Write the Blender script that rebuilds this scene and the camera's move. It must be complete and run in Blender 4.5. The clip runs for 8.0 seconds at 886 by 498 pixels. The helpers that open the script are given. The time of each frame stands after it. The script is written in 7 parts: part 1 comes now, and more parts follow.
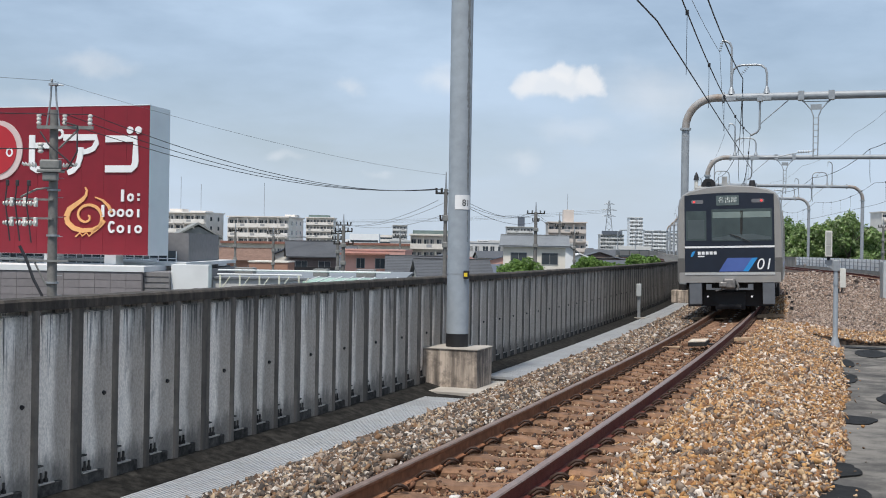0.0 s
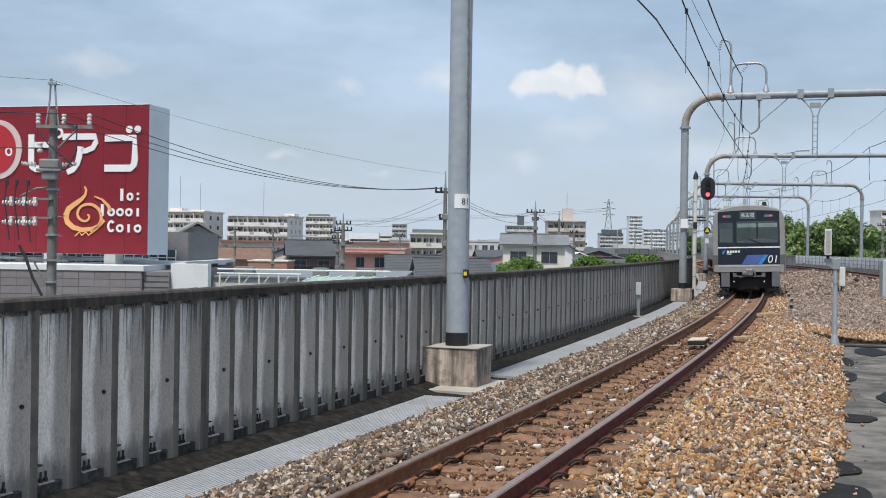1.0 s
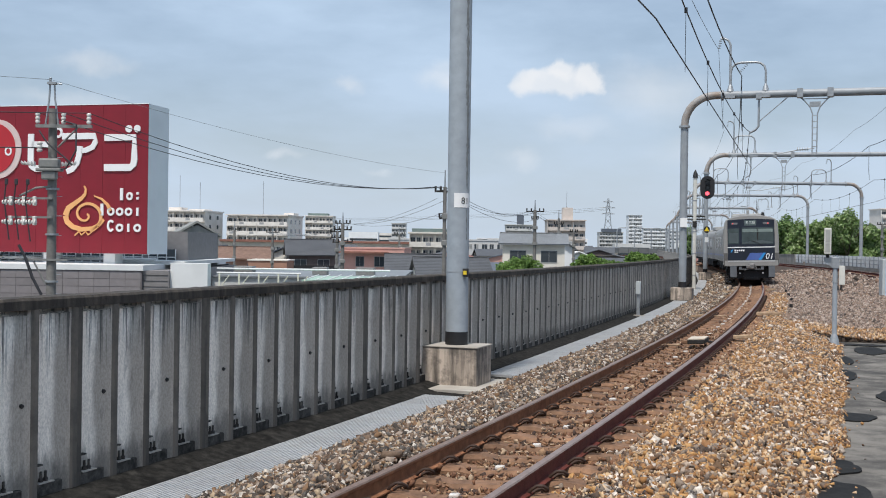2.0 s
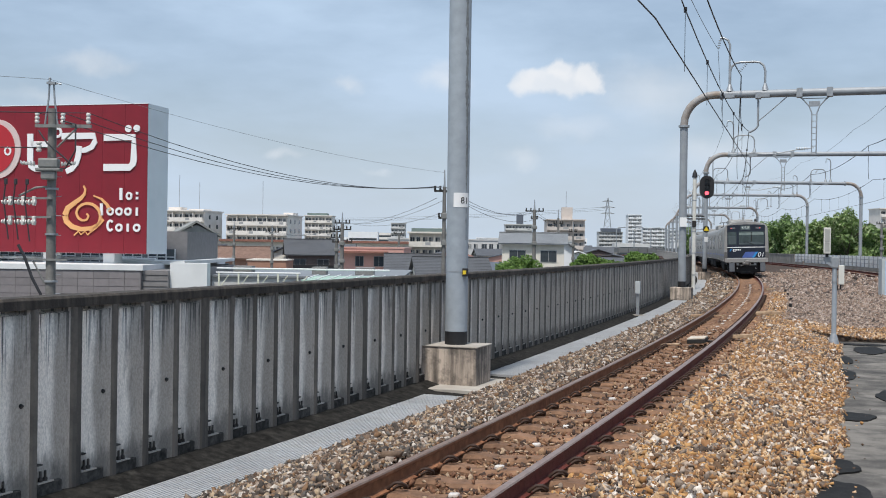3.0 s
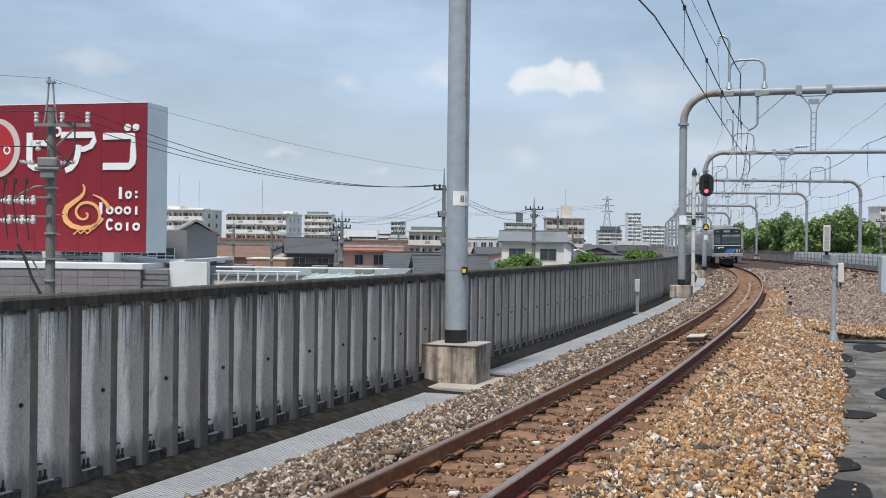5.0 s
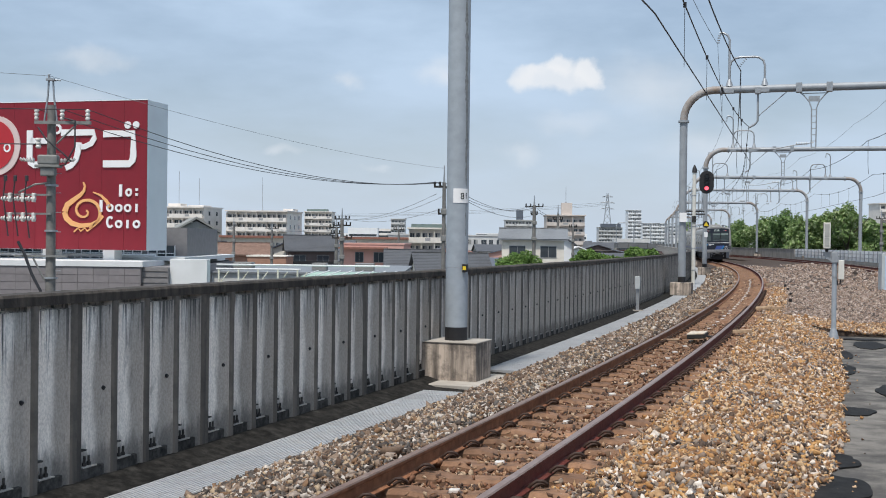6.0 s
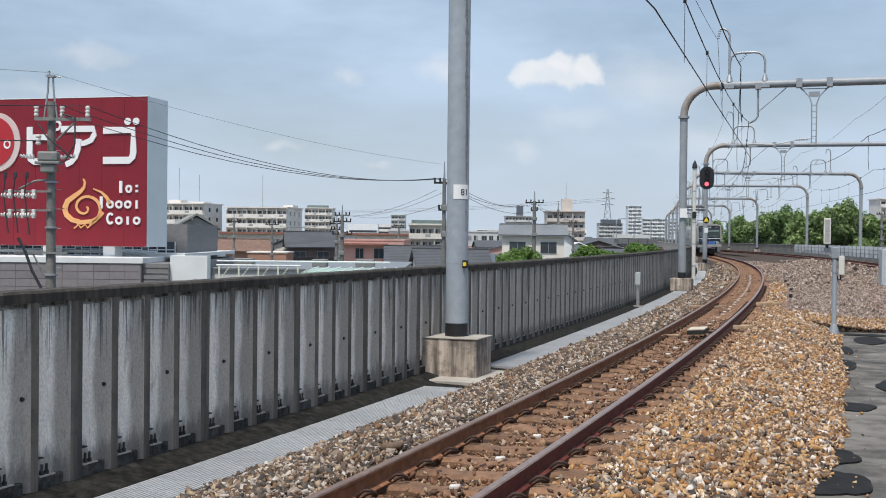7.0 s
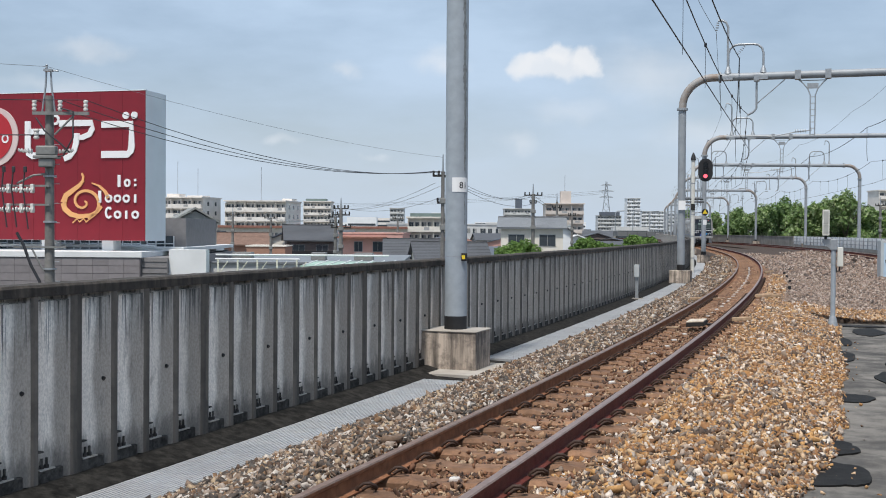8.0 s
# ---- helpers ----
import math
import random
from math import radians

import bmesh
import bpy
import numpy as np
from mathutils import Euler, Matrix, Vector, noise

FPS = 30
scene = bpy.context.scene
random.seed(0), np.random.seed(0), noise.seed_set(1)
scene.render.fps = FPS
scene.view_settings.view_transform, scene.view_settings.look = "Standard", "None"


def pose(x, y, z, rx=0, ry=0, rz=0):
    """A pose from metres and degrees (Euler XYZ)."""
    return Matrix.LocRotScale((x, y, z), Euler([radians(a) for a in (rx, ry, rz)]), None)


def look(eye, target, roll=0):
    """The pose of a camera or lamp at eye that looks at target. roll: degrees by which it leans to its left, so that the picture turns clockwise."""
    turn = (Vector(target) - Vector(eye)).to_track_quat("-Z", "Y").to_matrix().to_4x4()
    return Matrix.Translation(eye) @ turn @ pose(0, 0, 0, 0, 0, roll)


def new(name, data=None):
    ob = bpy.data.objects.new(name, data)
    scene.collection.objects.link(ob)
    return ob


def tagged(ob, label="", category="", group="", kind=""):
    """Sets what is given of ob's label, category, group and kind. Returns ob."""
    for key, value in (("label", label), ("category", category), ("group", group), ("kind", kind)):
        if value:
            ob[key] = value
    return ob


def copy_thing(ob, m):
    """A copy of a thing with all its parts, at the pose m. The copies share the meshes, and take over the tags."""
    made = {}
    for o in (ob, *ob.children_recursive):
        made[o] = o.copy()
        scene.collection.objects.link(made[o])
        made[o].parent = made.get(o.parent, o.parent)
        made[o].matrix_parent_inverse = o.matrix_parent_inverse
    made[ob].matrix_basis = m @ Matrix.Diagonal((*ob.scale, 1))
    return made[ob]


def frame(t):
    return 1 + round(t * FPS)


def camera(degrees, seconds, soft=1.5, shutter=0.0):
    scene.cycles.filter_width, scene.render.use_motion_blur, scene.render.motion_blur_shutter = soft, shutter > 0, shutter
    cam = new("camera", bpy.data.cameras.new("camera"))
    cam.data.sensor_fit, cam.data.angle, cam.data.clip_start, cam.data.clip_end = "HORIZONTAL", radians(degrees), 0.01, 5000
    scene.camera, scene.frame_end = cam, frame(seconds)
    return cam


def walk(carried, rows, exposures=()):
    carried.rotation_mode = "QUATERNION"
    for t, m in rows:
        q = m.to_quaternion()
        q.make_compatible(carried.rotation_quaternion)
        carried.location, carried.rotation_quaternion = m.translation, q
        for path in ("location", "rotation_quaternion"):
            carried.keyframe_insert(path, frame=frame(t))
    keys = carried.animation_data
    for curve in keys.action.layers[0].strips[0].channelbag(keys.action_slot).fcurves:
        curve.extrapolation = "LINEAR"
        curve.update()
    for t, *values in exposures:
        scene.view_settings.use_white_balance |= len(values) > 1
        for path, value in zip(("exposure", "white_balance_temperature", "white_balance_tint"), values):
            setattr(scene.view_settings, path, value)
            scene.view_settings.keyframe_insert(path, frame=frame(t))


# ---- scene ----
# ---- the camera and its walk ----
cam = camera(42.61, 8.0, soft=1.0)
EYE = (0.0, 0.0, 1.765)


def aim(yaw, pitch, roll):
    """The camera's pose from its turn to the right, its tilt up and its lean, in degrees."""
    y, p = radians(yaw), radians(pitch)
    way = Vector((math.sin(y) * math.cos(p), math.cos(y) * math.cos(p), math.sin(p)))
    return look(EYE, Vector(EYE) + way * 10, roll)


walk(cam, [(t, aim(a, b, c)) for t, a, b, c in (
    (0.0, -0.128, -0.083, 0.945), (0.5, -0.110, -0.106, 0.935), (1.0, -0.104, -0.139, 0.880),
    (1.5, -0.100, -0.164, 0.845), (3.0, -0.062, -0.194, 0.810), (3.5, -0.045, -0.198, 0.800),
    (4.0, -0.030, -0.210, 0.780), (4.5, -0.034, -0.232, 0.740), (6.0, -0.051, -0.407, 0.685),
    (6.5, -0.060, -0.487, 0.653), (7.0, -0.060, -0.606, 0.608), (7.5, -0.039, -0.780, 0.524),
    (8.0, 0.000, -0.959, 0.410))])

# ---- sky, sun and exposure ----
SUN_ELEV, SUN_AZ = radians(65), radians(200)      # azimuth from +y towards +x
world = bpy.data.worlds.new("world")
scene.world = world
world.use_nodes = True
scene.view_settings.exposure = 0.10


def sky_nodes():
    nt = world.node_tree
    nt.nodes.clear()
    n, l = nt.nodes.new, nt.links.new
    out, bg = n("ShaderNodeOutputWorld"), n("ShaderNodeBackground")
    sky = n("ShaderNodeTexSky")
    sky.sky_type = 'NISHITA'
    sky.sun_disc = False
    sky.sun_elevation, sky.sun_rotation = SUN_ELEV, SUN_AZ
    sky.air_density, sky.dust_density, sky.ozone_density = 1.0, 2.0, 1.5
    co = n("ShaderNodeTexCoord")
    mp = n("ShaderNodeMapping")
    mp.inputs["Scale"].default_value = (1.0, 1.0, 3.2)
    l(co.outputs["Generated"], mp.inputs["Vector"])
    # high thin veil
    n1 = n("ShaderNodeTexNoise")
    n1.inputs["Scale"].default_value, n1.inputs["Detail"].default_value, n1.inputs["Roughness"].default_value = 3.2, 7.0, 0.55
    l(mp.outputs["Vector"], n1.inputs["Vector"])
    r1 = n("ShaderNodeMapRange")
    r1.inputs["From Min"].default_value, r1.inputs["From Max"].default_value = 0.36, 0.66
    r1.inputs["To Min"].default_value, r1.inputs["To Max"].default_value = 0.30, 0.97
    l(n1.outputs["Fac"], r1.inputs["Value"])
    mix = n("ShaderNodeMix")
    mix.data_type = 'RGBA'
    mix.inputs["B"].default_value = (VEIL[0], VEIL[1], VEIL[2], 1)
    l(r1.outputs["Result"], mix.inputs["Factor"])
    l(sky.outputs["Color"], mix.inputs["A"])
    last = mix.outputs["Result"]
    # low cumulus: centre direction, half sizes (as tangents) and whiteness
    for cx, cz, hx, hz, w in CUMULUS:
        sep = n("ShaderNodeSeparateXYZ")
        nz = n("ShaderNodeTexNoise")
        nz.inputs["Scale"].default_value, nz.inputs["Detail"].default_value = 30.0, 8.0
        l(co.outputs["Generated"], nz.inputs["Vector"])
        off = n("ShaderNodeVectorMath")
        off.operation = 'MULTIPLY_ADD'
        l(nz.outputs["Color"], off.inputs[0])
        off.inputs[1].default_value = (0.050, 0.0, 0.032)
        l(co.outputs["Generated"], off.inputs[2])
        sub = n("ShaderNodeVectorMath")
        sub.operation = 'SUBTRACT'
        l(off.outputs["Vector"], sub.inputs[0])
        k = 1 / math.sqrt(1 + cx * cx + cz * cz)
        sub.inputs[1].default_value = (cx * k + 0.025, k, cz * k + 0.016)
        mul = n("ShaderNodeVectorMath")
        mul.operation = 'MULTIPLY'
        l(sub.outputs["Vector"], mul.inputs[0])
        mul.inputs[1].default_value = (1 / hx, 2.0, 1 / hz)
        ln = n("ShaderNodeVectorMath")
        ln.operation = 'LENGTH'
        l(mul.outputs["Vector"], ln.inputs[0])
        rr = n("ShaderNodeMapRange")
        rr.interpolation_type = 'SMOOTHSTEP'
        rr.inputs["From Min"].default_value, rr.inputs["From Max"].default_value = (0.45 if w > 0.5 else 0.0), (1.0 if w > 0.5 else 1.15)
        rr.inputs["To Min"].default_value, rr.inputs["To Max"].default_value = w, 0.0
        l(ln.outputs["Value"], rr.inputs["Value"])
        m2 = n("ShaderNodeMix")
        m2.data_type = 'RGBA'
        m2.inputs["B"].default_value = (CLOUD[0], CLOUD[1], CLOUD[2], 1)
        l(rr.outputs["Result"], m2.inputs["Factor"])
        l(last, m2.inputs["A"])
        last = m2.outputs["Result"]
    # pale haze low over the horizon
    sz = n("ShaderNodeSeparateXYZ")
    l(co.outputs["Generated"], sz.inputs["Vector"])
    hr = n("ShaderNodeMapRange")
    hr.interpolation_type = 'SMOOTHSTEP'
    hr.inputs["From Min"].default_value, hr.inputs["From Max"].default_value = -0.02, 0.20
    hr.inputs["To Min"].default_value, hr.inputs["To Max"].default_value = 0.75, 0.0
    l(sz.outputs["Z"], hr.inputs["Value"])
    hm = n("ShaderNodeMix")
    hm.data_type = 'RGBA'
    hm.inputs["B"].default_value = (HAZE[0], HAZE[1], HAZE[2], 1)
    l(hr.outputs["Result"], hm.inputs["Factor"])
    l(last, hm.inputs["A"])
    last = hm.outputs["Result"]
    l(last, bg.inputs["Color"])
    bg.inputs["Strength"].default_value = SKY_STRENGTH
    l(bg.outputs["Background"], out.inputs["Surface"])


SKY_STRENGTH = 0.095
VEIL = (5.15, 6.6, 8.45)
HAZE = (6.1, 7.0, 8.1)
CLOUD = (8.8, 8.9, 9.1)
CUMULUS = ((0.095, 0.146, 0.046, 0.015, 0.75), (0.070, 0.147, 0.022, 0.012, 0.55), (0.101, 0.158, 0.020, 0.011, 0.8),
           (0.128, 0.150, 0.017, 0.015, 0.85), (-0.082, 0.138, 0.016, 0.008, 0.35), (-0.006, 0.149, 0.030, 0.016, 0.5),
           (-0.143, 0.080, 0.020, 0.007, 0.45), (-0.057, 0.063, 0.014, 0.005, 0.35), (0.067, 0.076, 0.022, 0.012, 0.4),
           (0.182, 0.138, 0.055, 0.030, 0.4), (0.115, 0.105, 0.040, 0.014, 0.25), (0.235, 0.085, 0.060, 0.022, 0.4),
           (-0.31, 0.155, 0.030, 0.012, 0.35), (-0.335, 0.125, 0.05, 0.010, 0.3))
sky_nodes()
sun = new("sun", bpy.data.lights.new("sun", 'SUN'))
sun.data.energy, sun.data.angle, sun.data.color = 3.7, radians(4), (1.0, 0.95, 0.88)
sun.matrix_world = look((0, 0, 0), (-math.sin(SUN_AZ) * math.cos(SUN_ELEV), -math.cos(SUN_AZ) * math.cos(SUN_ELEV), -math.sin(SUN_ELEV)))
tagged(sun, "hazy summer sun", "sun", kind="structure")
# ---- materials ----


def mat(name, base, rough=0.7, metal=0.0, var=0.12, scale=6.0, bump=0.0, bscale=60.0, tint=None, tscale=0.8, tamt=0.0,
        streak=False, island=None, objrand=0.0, emit=None, spec=None, trans=0.0, blot=None):
    """A procedural surface: base colour with grain and blotches, an optional stain colour, relief."""
    m = bpy.data.materials.new(name)
    m.use_nodes = True
    nt = m.node_tree
    n, l = nt.nodes.new, nt.links.new
    b = nt.nodes["Principled BSDF"]
    b.inputs["Metallic"].default_value = metal
    b.inputs["Roughness"].default_value = rough
    if spec is not None:
        b.inputs["Specular IOR Level"].default_value = spec
    co = n("ShaderNodeTexCoord")
    mp = n("ShaderNodeMapping")
    mp.inputs["Scale"].default_value = (1, 1, 0.08) if streak else (1, 1, 1)
    l(co.outputs["Object"], mp.inputs["Vector"])
    vec = mp.outputs["Vector"]
    if objrand:
        oo = n("ShaderNodeObjectInfo")
        ad = n("ShaderNodeVectorMath")
        ad.operation = 'MULTIPLY_ADD'
        l(oo.outputs["Random"], ad.inputs[0])
        ad.inputs[1].default_value = (37.0, 53.0, 11.0)
        l(vec, ad.inputs[2])
        vec = ad.outputs["Vector"]
    g = n("ShaderNodeTexNoise")
    g.inputs["Scale"].default_value, g.inputs["Detail"].default_value = scale, 6
    l(vec, g.inputs["Vector"])
    r = n("ShaderNodeMapRange")
    r.inputs["From Min"].default_value, r.inputs["From Max"].default_value = 0.3, 0.7
    r.inputs["To Min"].default_value, r.inputs["To Max"].default_value = 1 - var, 1 + var
    l(g.outputs["Fac"], r.inputs["Value"])
    src = None
    if island:
        gi = n("ShaderNodeNewGeometry")
        ramp = n("ShaderNodeValToRGB")
        ramp.color_ramp.interpolation = 'CONSTANT'
        el = ramp.color_ramp.elements
        for i, c in enumerate(island):
            e = el[0] if i == 0 else (el[1] if i == 1 else el.new(i / len(island)))
            e.position, e.color = i / len(island), (*c, 1)
        l(gi.outputs["Random Per Island"], ramp.inputs["Fac"])
        src = ramp.outputs["Color"]
    if tint:
        tn = n("ShaderNodeTexNoise")
        tn.inputs["Scale"].default_value, tn.inputs["Detail"].default_value, tn.inputs["Roughness"].default_value = tscale, 8, 0.65
        l(vec, tn.inputs["Vector"])
        tr = n("ShaderNodeMapRange")
        tr.inputs["From Min"].default_value, tr.inputs["From Max"].default_value = 0.40, 0.66
        tr.inputs["To Max"].default_value = tamt
        l(tn.outputs["Fac"], tr.inputs["Value"])
        mx = n("ShaderNodeMix")
        mx.data_type = 'RGBA'
        mx.inputs["A"].default_value, mx.inputs["B"].default_value = (*base, 1), (*tint, 1)
        if src:
            l(src, mx.inputs["A"])
        l(tr.outputs["Result"], mx.inputs["Factor"])
        src = mx.outputs["Result"]
    if blot:
        bc, bs, ba = blot
        wn = n("ShaderNodeTexNoise")
        wn.inputs["Scale"].default_value, wn.inputs["Detail"].default_value, wn.inputs["Roughness"].default_value = bs, 9, 0.7
        l(vec if not streak else co.outputs["Object"], wn.inputs["Vector"])
        wr = n("ShaderNodeMapRange")
        wr.inputs["From Min"].default_value, wr.inputs["From Max"].default_value = 0.45, 0.62
        wr.inputs["To Max"].default_value = ba
        l(wn.outputs["Fac"], wr.inputs["Value"])
        wx = n("ShaderNodeMix")
        wx.data_type = 'RGBA'
        wx.inputs["A"].default_value, wx.inputs["B"].default_value = (*base, 1), (*bc, 1)
        if src:
            l(src, wx.inputs["A"])
        l(wr.outputs["Result"], wx.inputs["Factor"])
        src = wx.outputs["Result"]
    hs = n("ShaderNodeHueSaturation")
    hs.inputs["Color"].default_value = (*base, 1)
    if src:
        l(src, hs.inputs["Color"])
    val = r.outputs["Result"]
    if objrand:
        oi = n("ShaderNodeObjectInfo")
        orr = n("ShaderNodeMapRange")
        orr.inputs["To Min"].default_value, orr.inputs["To Max"].default_value = 1 - objrand, 1 + objrand
        l(oi.outputs["Random"], orr.inputs["Value"])
        mm = n("ShaderNodeMath")
        mm.operation = 'MULTIPLY'
        l(val, mm.inputs[0])
        l(orr.outputs["Result"], mm.inputs[1])
        val = mm.outputs["Value"]
    l(val, hs.inputs["Value"])
    l(hs.outputs["Color"], b.inputs["Base Color"])
    if bump:
        bn = n("ShaderNodeTexNoise")
        bn.inputs["Scale"].default_value, bn.inputs["Detail"].default_value = bscale, 5
        l(co.outputs["Object"], bn.inputs["Vector"])
        bp = n("ShaderNodeBump")
        bp.inputs["Strength"].default_value, bp.inputs["Distance"].default_value = bump, 0.01
        l(bn.outputs["Fac"], bp.inputs["Height"])
        l(bp.outputs["Normal"], b.inputs["Normal"])
    if trans:
        tl, ms = n("ShaderNodeBsdfTranslucent"), n("ShaderNodeMixShader")
        ms.inputs["Fac"].default_value = trans
        l(hs.outputs["Color"], tl.inputs["Color"])
        l(b.outputs["BSDF"], ms.inputs[1])
        l(tl.outputs["BSDF"], ms.inputs[2])
        l(ms.outputs["Shader"], nt.nodes["Material Output"].inputs["Surface"])
    if emit:
        b.inputs["Emission Color"].default_value, b.inputs["Emission Strength"].default_value = (*emit[:3], 1), emit[3]
    return m


# Bed colour carries the shade of the gaps between the loose stones
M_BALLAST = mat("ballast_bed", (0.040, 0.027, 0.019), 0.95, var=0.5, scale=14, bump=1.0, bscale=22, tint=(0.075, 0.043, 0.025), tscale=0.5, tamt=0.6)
STONES = ((0.20, 0.10, 0.05), (0.38, 0.235, 0.12), (0.08, 0.053, 0.038), (0.36, 0.305, 0.26), (0.34, 0.17, 0.06), (0.14, 0.12, 0.108), (0.50, 0.35, 0.205), (0.11, 0.055, 0.03), (0.66, 0.59, 0.52), (0.27, 0.135, 0.058), (0.05, 0.039, 0.035), (0.21, 0.165, 0.13), (0.54, 0.39, 0.255), (0.44, 0.245, 0.095))
M_STONE = mat("ballast_stone", (0.4, 0.33, 0.26), 0.9, var=0.22, scale=45, island=STONES, tint=(0.36, 0.19, 0.075), tscale=0.45, tamt=0.42)
GREYSTONES = ((0.16, 0.108, 0.075), (0.22, 0.16, 0.118), (0.055, 0.044, 0.037), (0.31, 0.25, 0.205), (0.19, 0.11, 0.06), (0.10, 0.088, 0.078), (0.36, 0.27, 0.18), (0.10, 0.062, 0.042), (0.48, 0.43, 0.38), (0.075, 0.058, 0.047))
M_STONE_GREY = mat("ballast_stone_grey", (0.3, 0.26, 0.22), 0.9, var=0.22, scale=45, island=GREYSTONES)
DULLSTONES = ((0.24, 0.175, 0.14), (0.165, 0.12, 0.098), (0.33, 0.265, 0.22), (0.10, 0.076, 0.064), (0.42, 0.35, 0.30), (0.20, 0.13, 0.095), (0.07, 0.055, 0.048), (0.28, 0.20, 0.15))
M_STONE_DULL = mat("ballast_stone_dull", (0.3, 0.24, 0.19), 0.9, var=0.22, scale=45, island=DULLSTONES)
RUSTSTONES = ((0.17, 0.08, 0.045), (0.24, 0.13, 0.07), (0.09, 0.048, 0.03), (0.31, 0.19, 0.11), (0.19, 0.09, 0.048), (0.42, 0.30, 0.20), (0.06, 0.036, 0.026))
M_STONE_RUST = mat("ballast_stone_rusty", (0.3, 0.18, 0.11), 0.92, var=0.22, scale=45, island=RUSTSTONES)
M_SLEEPER = mat("sleeper_concrete", (0.235, 0.13, 0.075), 0.9, var=0.28, scale=11, bump=0.5, bscale=40, tint=(0.115, 0.06, 0.034), tscale=2, tamt=0.75, objrand=0.15)
M_RAIL = mat("rail_rust", (0.115, 0.028, 0.022), 0.75, metal=0.0, var=0.25, scale=12, bump=0.2, bscale=80, tint=(0.12, 0.042, 0.028), tscale=2, tamt=0.6, spec=0.2)
M_RAILTOP = mat("rail_running_top", (0.30, 0.215, 0.18), 0.4, metal=0.45, var=0.15, scale=20, tint=(0.26, 0.15, 0.11), tscale=3, tamt=0.5)
M_RAILBROWN = mat("rail_light_rust", (0.27, 0.125, 0.065), 0.8, var=0.25, scale=12, bump=0.2, bscale=80, tint=(0.15, 0.06, 0.035), tscale=2, tamt=0.6, spec=0.2)
M_RAILTOPBROWN = mat("rail_worn_top", (0.27, 0.185, 0.14), 0.45, metal=0.35, var=0.2, scale=20, tint=(0.20, 0.11, 0.075), tscale=3, tamt=0.7)
M_CLIP = mat("rail_clip_steel", (0.05, 0.028, 0.02), 0.7, metal=0.2, var=0.3, scale=40)
M_WHITE = mat("white_painted_block", (0.72, 0.70, 0.66), 0.4, var=0.2, scale=30, tint=(0.26, 0.13, 0.07), tscale=14, tamt=0.6)


def stained_panel():
    """Pale precast concrete: grey runs from the head, a darker brown-grey side, blotches and grain."""
    m = bpy.data.materials.new("wall_concrete")
    m.use_nodes = True
    nt = m.node_tree
    n, l = nt.nodes.new, nt.links.new
    b = nt.nodes["Principled BSDF"]
    b.inputs["Roughness"].default_value = 0.9
    co, oi = n("ShaderNodeTexCoord"), n("ShaderNodeObjectInfo")
    off = n("ShaderNodeVectorMath")
    off.operation = 'MULTIPLY_ADD'
    l(oi.outputs["Random"], off.inputs[0])
    off.inputs[1].default_value = (31.0, 47.0, 13.0)
    l(co.outputs["Object"], off.inputs[2])
    xyz = n("ShaderNodeSeparateXYZ")
    l(co.outputs["Object"], xyz.inputs["Vector"])

    def noisy(scale, detail, stretch):
        mp, tx = n("ShaderNodeMapping"), n("ShaderNodeTexNoise")
        mp.inputs["Scale"].default_value = stretch
        l(off.outputs["Vector"], mp.inputs["Vector"])
        l(mp.outputs["Vector"], tx.inputs["Vector"])
        tx.inputs["Scale"].default_value, tx.inputs["Detail"].default_value, tx.inputs["Roughness"].default_value = scale, detail, 0.62
        return tx.outputs["Fac"]

    def span(v, a, c, lo, hi):
        r = n("ShaderNodeMapRange")
        r.interpolation_type = 'SMOOTHSTEP'
        for k, q in (("From Min", a), ("From Max", c), ("To Min", lo), ("To Max", hi)):
            r.inputs[k].default_value = q
        l(v, r.inputs["Value"])
        return r.outputs["Result"]

    def calc(op, a, c):
        q = n("ShaderNodeMath")
        q.operation = op
        for k, v in ((0, a), (1, c)):
            if isinstance(v, float):
                q.inputs[k].default_value = v
            else:
                l(v, q.inputs[k])
        return q.outputs["Value"]

    def blend(fac, a, c):
        q = n("ShaderNodeMix")
        q.data_type = 'RGBA'
        l(fac, q.inputs["Factor"])
        if isinstance(a, tuple):
            q.inputs["A"].default_value = (*a, 1)
        else:
            l(a, q.inputs["A"])
        q.inputs["B"].default_value = (*c, 1)
        return q.outputs["Result"]

    fine = noisy(70.0, 6, (1, 1, 0.5))
    wob = noisy(5.0, 6, (1, 1, 0.35))
    col = blend(span(wob, 0.35, 0.7, 0.0, 0.55), (0.86, 0.795, 0.715), (0.66, 0.605, 0.545))
    # darker brown side towards the rib, its rim wavering
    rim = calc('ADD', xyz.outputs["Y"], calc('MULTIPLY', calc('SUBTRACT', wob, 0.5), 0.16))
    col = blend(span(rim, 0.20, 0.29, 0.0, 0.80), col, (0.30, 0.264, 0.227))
    # dark runs that start under the head and thin out at uneven heights
    run = noisy(34.0, 4, (1, 1, 0.03))
    reach = calc('ADD', xyz.outputs["Z"], calc('MULTIPLY', calc('SUBTRACT', noisy(16.0, 3, (1, 1, 0.02)), 0.5), 1.5))
    col = blend(calc('MULTIPLY', span(run, 0.48, 0.60, 0.0, 1.0), span(reach, 0.60, 1.15, 0.0, 0.9)), col, (0.085, 0.08, 0.075))
    # dark drips over the foot and black spots
    foot = calc('ADD', xyz.outputs["Z"], calc('MULTIPLY', calc('SUBTRACT', noisy(14.0, 5, (1, 1, 0.15)), 0.5), 0.55))
    col = blend(span(foot, -0.22, -0.04, 0.6, 0.0), col, (0.10, 0.095, 0.088))
